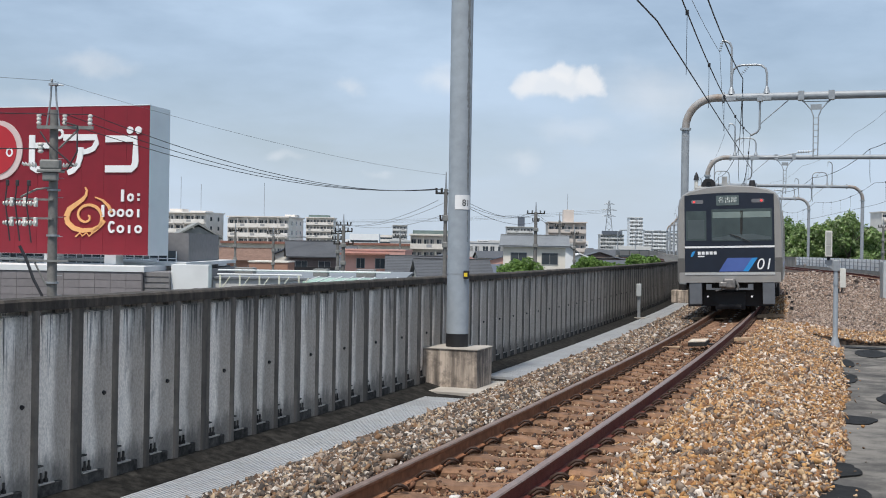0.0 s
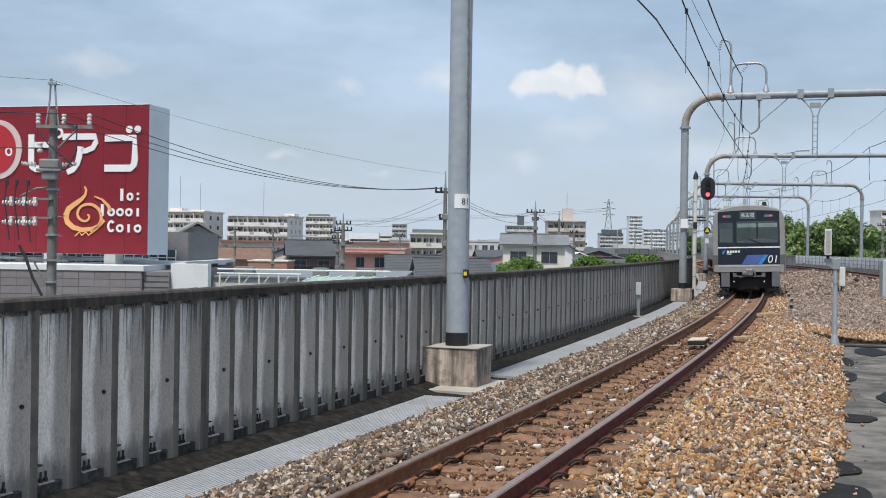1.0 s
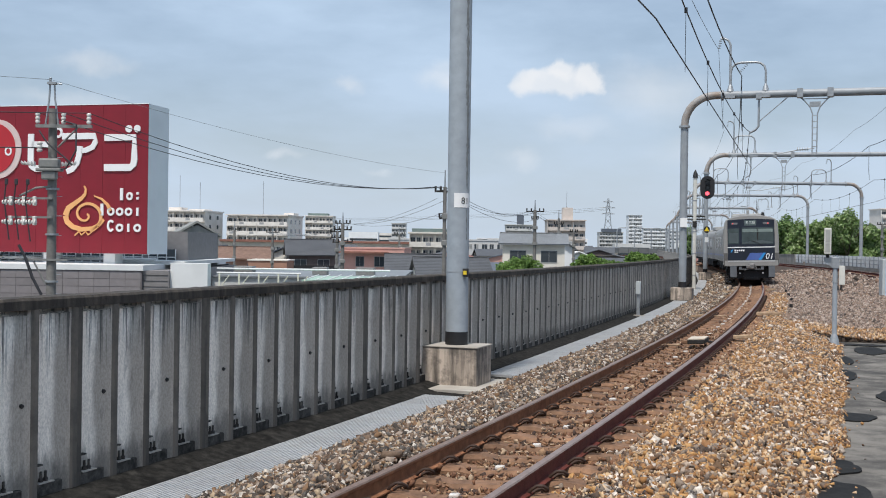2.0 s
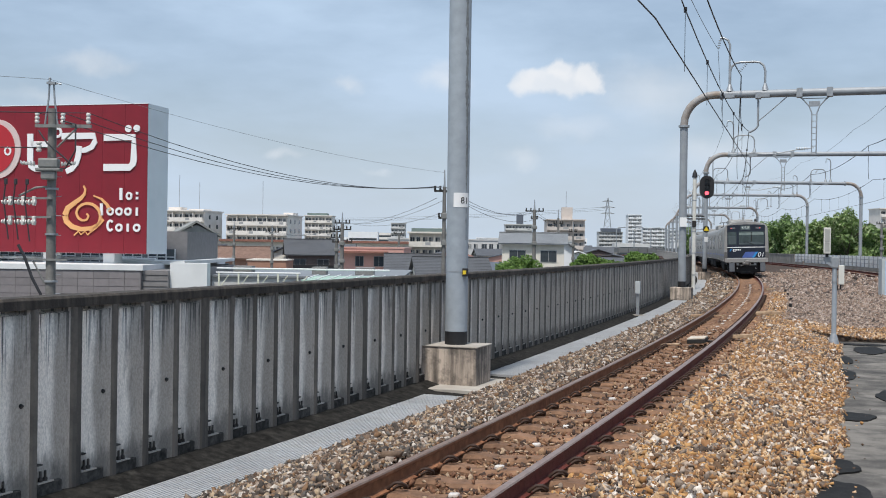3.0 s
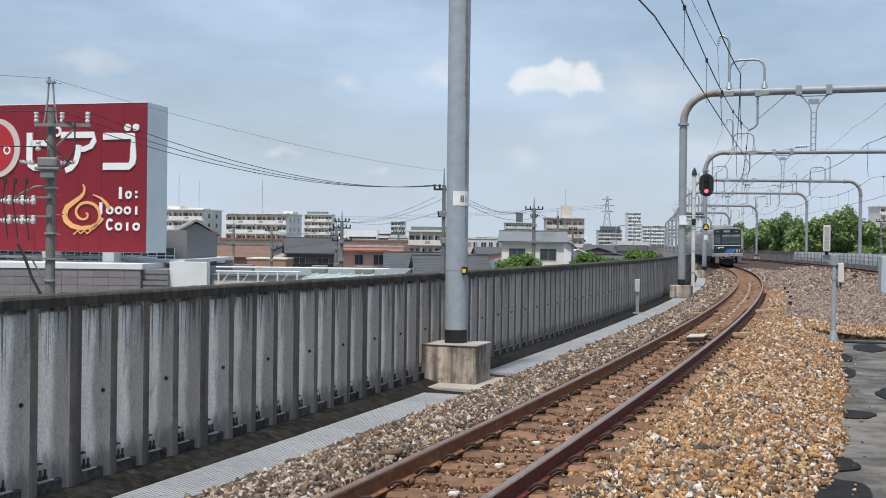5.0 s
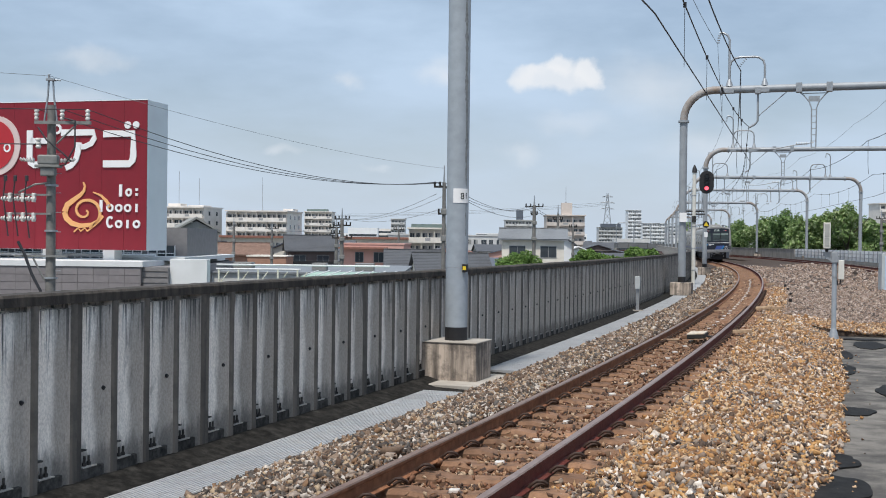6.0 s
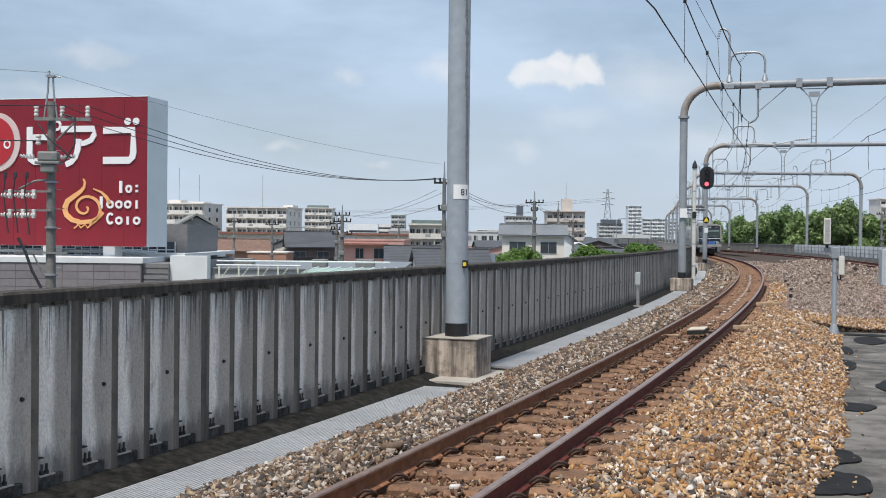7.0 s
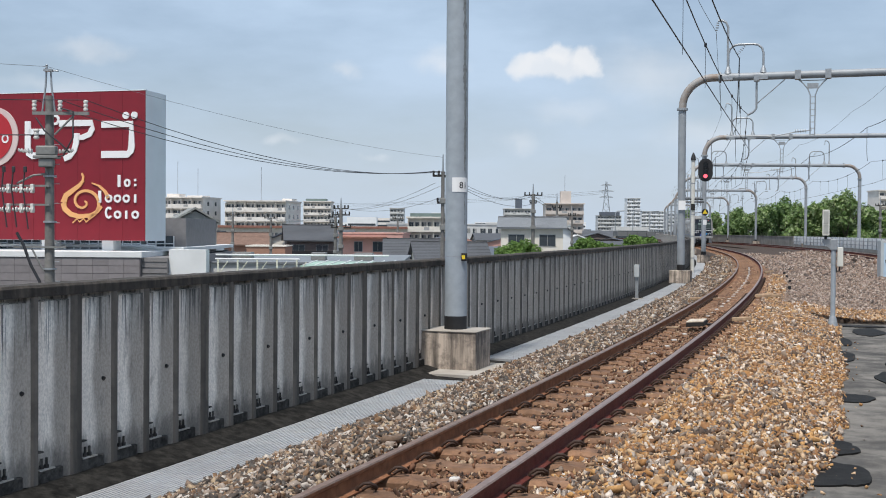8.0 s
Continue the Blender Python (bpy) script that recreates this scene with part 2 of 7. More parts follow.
    col = blend(span(noisy(9.0, 9, (1, 1, 0.3)), 0.58, 0.74, 0.0, 0.5), col, (0.13, 0.122, 0.115))
    hs = n("ShaderNodeHueSaturation")
    l(col, hs.inputs["Color"])
    l(calc('MULTIPLY', span(fine, 0.3, 0.7, 0.82, 1.16), span(oi.outputs["Random"], 0.0, 1.0, 0.90, 1.08)), hs.inputs["Value"])
    l(hs.outputs["Color"], b.inputs["Base Color"])
    bp = n("ShaderNodeBump")
    bp.inputs["Strength"].default_value, bp.inputs["Distance"].default_value = 0.35, 0.008
    l(fine, bp.inputs["Height"])
    l(bp.outputs["Normal"], b.inputs["Normal"])
    return m


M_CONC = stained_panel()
M_PAD = mat("pad_concrete", (0.40, 0.37, 0.33), 0.9, var=0.15, scale=6, bump=0.3, bscale=50, tint=(0.24, 0.21, 0.18), tscale=1.5, tamt=0.6)
# Near black: stains plus the parapet's shade at its foot, in one colour
M_WALK = mat("walkway_concrete_shaded", (0.02, 0.019, 0.0175), 0.9, var=0.5, scale=9, bump=0.3, bscale=40, tint=(0.008, 0.008, 0.0075), tscale=2.5, tamt=0.9, spec=0.1, blot=((0.06, 0.056, 0.05), 7.0, 0.35))
M_GRATE = mat("trough_cover", (0.36, 0.372, 0.385), 0.6, var=0.08, scale=10, tint=(0.35, 0.33, 0.31), tscale=3, tamt=0.4, objrand=0.07)
M_POLE = mat("pole_paint_grey", (0.335, 0.375, 0.415), 0.5, var=0.09, scale=7, tint=(0.27, 0.30, 0.33), tscale=1.5, tamt=0.5)
M_BEAM = mat("portal_paint_grey", (0.27, 0.295, 0.32), 0.5, var=0.1, scale=3, tint=(0.34, 0.35, 0.36), tscale=1.0, tamt=0.3)
M_STEELG = mat("galvanised_steel", (0.33, 0.35, 0.37), 0.45, metal=0.4, var=0.12, scale=12)
M_BLACK = mat("black_rubber", (0.012, 0.012, 0.014), 0.6, var=0.2, scale=20)
M_WIRE = mat("wire_dark", (0.03, 0.03, 0.035), 0.6, var=0.1, scale=20)
M_WIREG = mat("wire_grey", (0.16, 0.17, 0.18), 0.6, var=0.1, scale=20)
M_RED = mat("sign_red", (0.205, 0.008, 0.019), 0.5, var=0.07, scale=1.5)
M_SIGNW = mat("sign_white", (0.80, 0.80, 0.80), 0.45, var=0.03, scale=2)
M_SIGNSIDE = mat("sign_side_grey", (0.72, 0.76, 0.79), 0.6, var=0.05, scale=0.8)
M_ORANGE = mat("sign_orange", (0.80, 0.42, 0.17), 0.45, var=0.05, scale=2)
M_STAINLESS = mat("stainless_body", (0.35, 0.335, 0.315), 0.45, metal=0.4, var=0.05, scale=3)
M_NAVY = mat("train_navy", (0.012, 0.017, 0.03), 0.3, var=0.1, scale=5)
M_BLUE = mat("train_blue", (0.075, 0.125, 0.36), 0.3, var=0.05, scale=5)
M_CYAN = mat("train_light_blue", (0.03, 0.26, 0.60), 0.3, var=0.05, scale=5)
M_UNDER = mat("underframe_dark", (0.018, 0.017, 0.016), 0.8, var=0.3, scale=8)
M_LEAF = mat("tree_leaf", (0.08, 0.15, 0.05), 0.55, var=0.3, scale=1.2, island=((0.09, 0.16, 0.05), (0.17, 0.27, 0.085), (0.28, 0.39, 0.16), (0.13, 0.22, 0.065)), trans=0.45)
M_LEAFT = mat("tree_leaf_light", (0.07, 0.13, 0.04), 0.6, var=0.35, scale=2.0, island=((0.12, 0.19, 0.06), (0.23, 0.33, 0.11), (0.40, 0.48, 0.25), (0.17, 0.27, 0.085)), trans=0.4)
M_LEAFY = mat("bush_leaf", (0.10, 0.19, 0.03), 0.6, var=0.3, scale=2.0, island=((0.12, 0.22, 0.045), (0.17, 0.29, 0.06), (0.22, 0.34, 0.09), (0.09, 0.17, 0.035)), trans=0.4)
M_BARK = mat("bark", (0.10, 0.075, 0.055), 0.9, var=0.3, scale=8)
M_CITY = mat("city_ground", (0.16, 0.16, 0.155), 0.9, var=0.25, scale=0.05, tint=(0.07, 0.10, 0.05), tscale=0.02, tamt=0.6)

# ---- plan: the track is an arc, places on it are (s along, o to the right, z up) ----
RAD, ARC_X, ARC_Y, TH0 = 565.955, -531.317, 203.373, 0.358115
GAUGE, CANT = 1.132, 0.076
GROUND = -6.5


S_END = 105.0       # here the arc runs out into a straight


def T(s, o, z=0.0):
    th = TH0 - min(s, S_END) / RAD
    more = max(0.0, s - S_END)
    return Vector((ARC_X + (RAD + o) * math.cos(th) + more * math.sin(th), ARC_Y - (RAD + o) * math.sin(th) + more * math.cos(th), z))


def ring(s, o, z=0.0):
    """The same arc without the straight: the far parapet keeps to it."""
    th = TH0 - s / RAD
    return Vector((ARC_X + (RAD + o) * math.cos(th), ARC_Y - (RAD + o) * math.sin(th), z))


def head(s):
    """Turn about z that lays a thing's +y along the track at s."""
    return -math.degrees(TH0 - min(s, S_END) / RAD)


def on_track(s, o, z=0.0, rz=0.0):
    v = T(s, o, z)
    return pose(v.x, v.y, v.z, 0, 0, head(s) + rz)


def canted(s, o, h=0.0):
    return T(s, o, CANT * (o / GAUGE + 0.5) + h)


# ---- small mesh tools ----


def mesh_of(bm, name, *mats):
    me = bpy.data.meshes.new(name)
    bm.to_mesh(me)
    bm.free()
    for m in mats:
        me.materials.append(m)
    return me


def part(name, bm, material, parent=None, label="", smooth=False):
    mats = material if isinstance(material, (list, tuple)) else [material]
    me = mesh_of(bm, name, *mats) if isinstance(bm, bmesh.types.BMesh) else bm
    if smooth:
        for f in me.polygons:
            f.use_smooth = True
    ob = new(name, me)
    if parent:
        ob.parent = parent
    return tagged(ob, label)


def thing(name, m=None, label="", category="", group="", kind=""):
    ob = new(name)
    ob.empty_display_size = 0.2
    if m is not None:
        ob.matrix_world = m
    return tagged(ob, label, category, group, kind)


def box(bm, x0, x1, y0, y1, z0, z1, bev=0.0, mi=0, m=None):
    g = bmesh.ops.create_cube(bm, size=1)
    vs = g["verts"]
    bmesh.ops.scale(bm, vec=(x1 - x0, y1 - y0, z1 - z0), verts=vs)
    bmesh.ops.translate(bm, vec=((x0 + x1) / 2, (y0 + y1) / 2, (z0 + z1) / 2), verts=vs)
    fs = list({f for v in vs for f in v.link_faces})
    if bev:
        es = list({e for v in vs for e in v.link_edges})
        r = bmesh.ops.bevel(bm, geom=es, offset=bev, segments=2, affect='EDGES', profile=0.5)
        vs = list({v for f in r["faces"] for v in f.verts} | {v for v in vs if v.is_valid})
        fs = list({f for v in vs for f in v.link_faces})
        vs = list({v for f in fs for v in f.verts})
    for f in fs:
        f.material_index = mi
    if m is not None:
        bmesh.ops.transform(bm, matrix=m, verts=vs)
    return vs


def tube(bm, pts, rad, seg=8, cap=True, mi=0):
    """A round bar along points; rad a number or one per point."""
    pts = [Vector(p) for p in pts]
    rings = []
    up = Vector((0, 0, 1))
    for i, p in enumerate(pts):
        a, b = pts[max(0, i - 1)], pts[min(len(pts) - 1, i + 1)]
        d = (b - a).normalized()
        u = d.cross(up if abs(d.z) < 0.95 else Vector((1, 0, 0))).normalized()
        if i and rings:
            u = (pu - d * pu.dot(d)).normalized()
        pu = u
        v = d.cross(u)
        r = rad[i] if isinstance(rad, (list, tuple)) else rad
        rings.append([bm.verts.new(p + (u * math.cos(k * 2 * math.pi / seg) + v * math.sin(k * 2 * math.pi / seg)) * r) for k in range(seg)])
    for a, b in zip(rings, rings[1:]):
        for k in range(seg):
            f = bm.faces.new((a[k], a[(k + 1) % seg], b[(k + 1) % seg], b[k]))
            f.material_index = mi
            f.smooth = True
    if cap:
        for r in (rings[0], rings[-1]):
            f = bm.faces.new(r)
            f.material_index = mi
            for e in f.edges:
                e.smooth = False
    bmesh.ops.recalc_face_normals(bm, faces=bm.faces[:]) if len(bm.faces) < 4000 else None
    return bm


def sweep(bm, prof, s0, s1, step, mi=0, fn=None, cap=True, closed=True):
    """A profile of (o, z) swept along the track's arc."""
    fn = fn or (lambda s, o, z: T(s, o, z))
    n = max(1, round((s1 - s0) / step))
    rings = [[bm.verts.new(fn(s0 + (s1 - s0) * i / n, o, z)) for o, z in prof] for i in range(n + 1)]
    m = len(prof)
    for a, b in zip(rings, rings[1:]):
        for k in range(m if closed else m - 1):
            f = bm.faces.new((a[k], a[(k + 1) % m], b[(k + 1) % m], b[k]))
            f.material_index = mi[k] if isinstance(mi, (list, tuple)) else mi
    if cap and closed:
        for r in (rings[0], rings[-1]):
            bm.faces.new(r)
    bmesh.ops.recalc_face_normals(bm, faces=bm.faces[:])
    return bm


def B():
    return bmesh.new()


def prism(bm, outline, y0, y1, mi=0):
    """A flat outline of (x, z) points made thick from y0 to y1."""
    a = [bm.verts.new((x, y0, z)) for x, z in outline]
    b = [bm.verts.new((x, y1, z)) for x, z in outline]
    f = [bm.faces.new(a), bm.faces.new(b)]
    n = len(outline)
    for k in range(n):
        f.append(bm.faces.new((a[k], a[(k + 1) % n], b[(k + 1) % n], b[k])))
    for q in f:
        q.material_index = mi
    bmesh.ops.recalc_face_normals(bm, faces=f)
    return bm


def rect(x0, x1, z0, z1, r=0.0):
    if not r:
        return [(x0, z0), (x1, z0), (x1, z1), (x0, z1)]
    out = []
    for cx, cz, a0 in ((x1 - r, z0 + r, -90), (x1 - r, z1 - r, 0), (x0 + r, z1 - r, 90), (x0 + r, z0 + r, 180)):
        for i in range(5):
            a = radians(a0 + i * 22.5)
            out.append((cx + r * math.cos(a), cz + r * math.sin(a)))
    return out


def text_mesh(s, size, material, extrude=0.004, shear=0.0):
    cu = bpy.data.curves.new("txt", 'FONT')
    cu.body, cu.size, cu.extrude, cu.align_x, cu.shear = s, size, extrude, 'CENTER', shear
    ob = new("txt", cu)
    me = bpy.data.meshes.new_from_object(ob.evaluated_get(bpy.context.evaluated_depsgraph_get()))
    bpy.data.objects.remove(ob)
    me.materials.clear()
    me.materials.append(material)
    return me


M_LAMPGREY = mat("lamp_cover", (0.16, 0.16, 0.17), 0.15, var=0.1)
# ---- ground, viaduct deck ----


def ground():
    bm = B()
    bmesh.ops.create_grid(bm, x_segments=30, y_segments=30, size=2600)
    bmesh.ops.translate(bm, vec=(0, 1000, GROUND), verts=bm.verts[:])
    tagged(part("ground", bm, M_CITY), "flat grey town ground far below the viaduct", "ground", kind="structure")


SLAB_END = 23.7


def slab_edge(s):
    """Where the ballast's toe meets the concrete slab."""
    t = np.clip((9.0 - s) / 5.0, 0.0, 1.4)
    return 2.79 - 0.33 * t + 0.05 * np.sin(s * 2.3) * np.sin(s * 5.1) + 0.04 * np.sin(s * 0.9 + 1.0)


def deck_height(s, o):
    """Top of the ballast across the line."""
    if o < -2.45:
        return -0.60
    if o < -1.25:
        return -0.47 + (o + 2.45) / 1.2 * 0.29
    if abs(o) < 0.95:
        return -0.245 + CANT * (o / GAUGE + 0.5)
    if o < 0:
        return -0.18 + (o + 1.25) / 0.3 * -0.02
    if o < 1.7:
        return -0.17 + CANT + (o - 0.95) / 0.75 * 0.02
    if s < SLAB_END:
        toe = slab_edge(s) + 0.05
        if o < toe:
            return -0.075 - 0.31 * ((o - 1.7) / (toe - 1.7)) ** 1.3
        return -0.5
    t = min(1.0, (s - SLAB_END) / 3.0)
    if o < 3.4:
        return -0.075 - (0.22 - 0.06 * t) * (o - 1.7) / 1.7
    if o < 6.9:
        z0 = -0.295 + 0.06 * t
        return z0 + (o - 3.4) / 3.5 * (-0.05 - z0)
    return -0.02


def ballast():
    bm = B()
    offs = [-2.5, -2.35, -2.1, -1.8, -1.5, -1.2, -0.9, -0.6, -0.3, 0, 0.3, 0.6, 0.9, 1.2, 1.6, 1.9, 2.2, 2.5, 2.8, 3.2, 3.7, 4.3, 5, 6, 6.9, 7.6, 8.3, 9.0, 9.7, 10.4, 11.2, 12.5, 14, 16]
    rows = []
    s = -6.0
    while s < 330:
        rows.append([bm.verts.new((T if o < 5 else ring)(s, o, deck_height(s, o) + (noise.noise((s * 1.3, o * 1.3, 2)) * 0.025 if abs(o) > 0.8 else 0))) for o in offs])
        s += 0.4 if s < 40 else 2.0
    for a, b in zip(rows, rows[1:]):
        for k in range(len(offs) - 1):
            bm.faces.new((a[k], a[k + 1], b[k + 1], b[k]))
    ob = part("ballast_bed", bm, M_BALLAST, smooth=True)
    tagged(ob, "dark brown crushed stone ballast bed, gap shade in its colour", "ballast", kind="structure")


def deck():
    bm = B()
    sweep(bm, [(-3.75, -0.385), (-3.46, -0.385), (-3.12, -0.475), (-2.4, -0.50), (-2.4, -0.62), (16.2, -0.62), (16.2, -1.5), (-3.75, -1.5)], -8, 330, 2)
    tagged(part("viaduct_deck", bm, M_WALK), "dark stained concrete viaduct deck, wall shade in its colour", "viaduct", kind="structure")


ground()
deck()
ballast()


def slab():
    bm = B()
    n = 110
    edge = []
    for i in range(n + 1):
        q = -3 + (SLAB_END + 3) * i / n
        edge.append((q, slab_edge(q) - 0.06))
    ring = edge + [(SLAB_END + 0.5, 3.5), (SLAB_END + 1.0, 4.6), (SLAB_END + 1.1, 9.0), (-3, 9.0)]
    top = [bm.verts.new(T(q, o, -0.352 + 0.012 * noise.noise((q, o, 5)))) for q, o in ring]
    low = [bm.verts.new(T(q, o, -0.6)) for q, o in ring]
    bm.faces.new(top)
    k = len(ring)
    for i in range(k):
        bm.faces.new((top[i], top[(i + 1) % k], low[(i + 1) % k], low[i]))
    bmesh.ops.recalc_face_normals(bm, faces=bm.faces[:])
    tagged(part("concrete_slab", bm, M_SLAB), "grey worn concrete slab with dark wet patches", "slab", kind="structure")


M_SLAB = mat("slab_concrete", (0.185, 0.172, 0.155), 0.95, var=0.22, scale=2.6, bump=0.25, bscale=60, tint=(0.05, 0.048, 0.046), tscale=0.8, tamt=0.95, spec=0.15, blot=((0.07, 0.067, 0.064), 1.6, 0.75))
M_WET = mat("wet_concrete", (0.016, 0.0155, 0.015), 0.65, var=0.25, scale=9, bump=0.12, bscale=70, tint=(0.03, 0.028, 0.026), tscale=4, tamt=0.6, spec=0.08)
slab()


def wet_patch(s, o, ls, lo, seed):
    """A thin dark film of water with a wavering rim, lying on the slab."""
    bm = B()
    rim = []
    for k in range(36):
        a = k * math.pi / 18
        q = 1 + 0.28 * noise.noise((math.cos(a) * 1.4, math.sin(a) * 1.4, seed * 3.7)) + 0.10 * noise.noise((math.cos(a) * 5, math.sin(a) * 5, seed))
        rim.append(T(s + ls * q * math.sin(a), o + lo * q * math.cos(a), -0.337))
    bm.faces.new([bm.verts.new(v) for v in rim])
    low = bmesh.ops.extrude_face_region(bm, geom=bm.faces[:])
    bmesh.ops.translate(bm, vec=(0, 0, -0.02), verts=[v for v in low["geom"] if isinstance(v, bmesh.types.BMVert)])
    bmesh.ops.recalc_face_normals(bm, faces=bm.faces[:])
    tagged(part("wet_patch", bm, M_WET), "dark wet patch on the concrete slab beside the ballast", "puddle", "wet patches on the slab", kind="structure")


for k, (s, o, ls, lo) in enumerate(((7.45, 2.62, 0.42, 0.30), (6.25, 2.66, 0.62, 0.36), (11.1, 2.85, 0.40, 0.29), (16.2, 2.82, 0.75, 0.17), (18.9, 2.86, 0.7, 0.13),
                                    (21.4, 3.35, 0.9, 0.35), (13.4, 3.45, 0.7, 0.22), (15.2, 3.75, 0.5, 0.3), (22.9, 3.3, 0.25, 0.55), (4.6, 2.75, 0.3, 0.28))):
    wet_patch(s, o, ls, lo, k + 1)

RAIL_PROF = [(-0.0325, -0.012), (-0.027, 0.0), (0.027, 0.0), (0.0325, -0.012), (0.031, -0.036), (0.009, -0.05), (0.009, -0.125), (0.0635, -0.142),
             (0.0635, -0.153), (-0.0635, -0.153), (-0.0635, -0.142), (-0.009, -0.125), (-0.009, -0.05), (-0.031, -0.036)]


def rail(parent, off, s0, s1, zfn, side=None, top=None):
    bm = B()
    sweep(bm, RAIL_PROF, s0, s1, 0.8, mi=[1, 1, 1] + [0] * 11, fn=lambda s, o, z: T(s, off + o, z + zfn(s, off)))
    return part("rail", bm, [side or M_RAIL, top or M_RAILTOP], parent, "brown rusted steel rail with a bright running top")


def sleeper_mesh():
    bm = B()
    prof = [(-1.0, -0.03), (-0.75, 0.0), (-0.35, 0.0), (-0.2, -0.03), (0.2, -0.03), (0.35, 0.0), (0.75, 0.0), (1.0, -0.03)]
    top = [[bm.verts.new((x, y, z - (0.0 if abs(y) < 0.1 else 0.03))) for x, z in prof] for y in (-0.13, -0.09, 0.09, 0.13)]
    for a, b in zip(top, top[1:]):
        for k in range(7):
            bm.faces.new((a[k], a[k + 1], b[k + 1], b[k]))
    bot = [[bm.verts.new((x, y, -0.16)) for x, z in prof] for y in (-0.135, 0.135)]
    for a, b in ((bot[0], top[0]), (top[3], bot[1])):
        for k in range(7):
            bm.faces.new((a[k], a[k + 1], b[k + 1], b[k]))
    for k in (0, 7):
        bm.faces.new([r[k] for r in (bot[0], *top, bot[1])])
    bmesh.ops.recalc_face_normals(bm, faces=bm.faces[:])
    return mesh_of(bm, "sleeper", M_SLEEPER)


def clip_mesh():
    """A looped spring clip beside the rail's foot, with its shoulder."""
    bm = B()
    pts = [(-0.03, -0.045, 0.0), (0.0, -0.05, 0.035), (0.045, -0.045, 0.065), (0.09, -0.03, 0.062), (0.115, 0.0, 0.035), (0.105, 0.035, 0.015), (0.06, 0.045, 0.03), (0.02, 0.04, 0.02), (-0.01, 0.02, 0.0)]
    tube(bm, pts, 0.014, 6)
    return mesh_of(bm, "clip", M_CLIP)


def block_mesh():
    bm = B()
    box(bm, -0.042, 0.042, -0.034, 0.034, 0, 0.045, bev=0.012)
    box(bm, -0.06, 0.065, -0.045, 0.04, -0.01, 0.018, bev=0.008, mi=1)
    return mesh_of(bm, "marker_block", M_WHITE, M_CLIP)


def track_main():
    tr = thing("railway_track", pose(0, 0, 0), "curved single railway track with rusty rails on brown sleepers", "railway track", kind="structure")
    z = lambda s, o: CANT * (o / GAUGE + 0.5)
    rail(tr, -GAUGE / 2, -6, 300, z, M_RAILBROWN, M_RAILTOPBROWN)
    rail(tr, GAUGE / 2, -6, 300, z)
    sm, cm, bk = sleeper_mesh(), clip_mesh(), block_mesh()
    tilt = math.degrees(math.atan2(CANT, GAUGE))
    s, k = 3.317 - 0.6 * 8, 0
    while s < 160:
        c = canted(s, 0, -0.165)
        m = pose(c.x, c.y, c.z, 0, 0, head(s)) @ pose(0, 0, 0, 0, -tilt, 0)
        ob = part("sleeper", sm, None, tr)
        ob.matrix_world = m
        if s < 42:
            for o, turn in ((-GAUGE / 2 + 0.065, 0), (GAUGE / 2 + 0.065, 0), (-GAUGE / 2 - 0.065, 180), (GAUGE / 2 - 0.065, 180)):
                if (o > 0) != (turn == 0) and s > 30:
                    continue
                cl = part("clip", cm, None, tr)
                cl.matrix_world = m @ pose(o, 0, 0.012, 0, 0, turn)
        if k % 2 == 1 and s < 60:
            w = part("marker_block", bk, None, tr, "worn white block")
            w.matrix_world = m @ pose(0.02 * math.sin(k * 1.7), 0, -0.045, 0, 0, 25 * math.sin(k * 3.1))
        s += 0.6
        k += 1


def track_second():
    tr = thing("railway_track", pose(0, 0, 0), "second curved track with rusty rails beyond the ballast", "railway track", kind="structure")
    z = lambda s, o: 0.15 + CANT * (o - 8.25) / GAUGE
    for off in (8.25, 8.25 + GAUGE):
        bm = B()
        sweep(bm, RAIL_PROF, 20, 260, 0.8, mi=[1, 1, 1] + [0] * 11, fn=lambda s, o, zz: ring(s, off + o, zz + z(s, off)))
        part("rail", bm, [M_RAIL, M_RAILTOP], tr, "brown rusted steel rail")
    sm = sleeper_mesh()
    s = 50.0
    while s < 200:
        ob = part("sleeper", sm, None, tr)
        c = ring(s, 8.25 + GAUGE / 2, 0.02)
        ob.matrix_world = pose(c.x, c.y, c.z, 0, -3.8, -math.degrees(TH0 - s / RAD))
        s += 0.75


track_main()
track_second()
# ---- parapet, walkway, pole ----
WALL_O, ZW = -3.5, -0.45


UNIT, BAY = 2.0925, 0.506      # four recesses and a joint make one precast unit


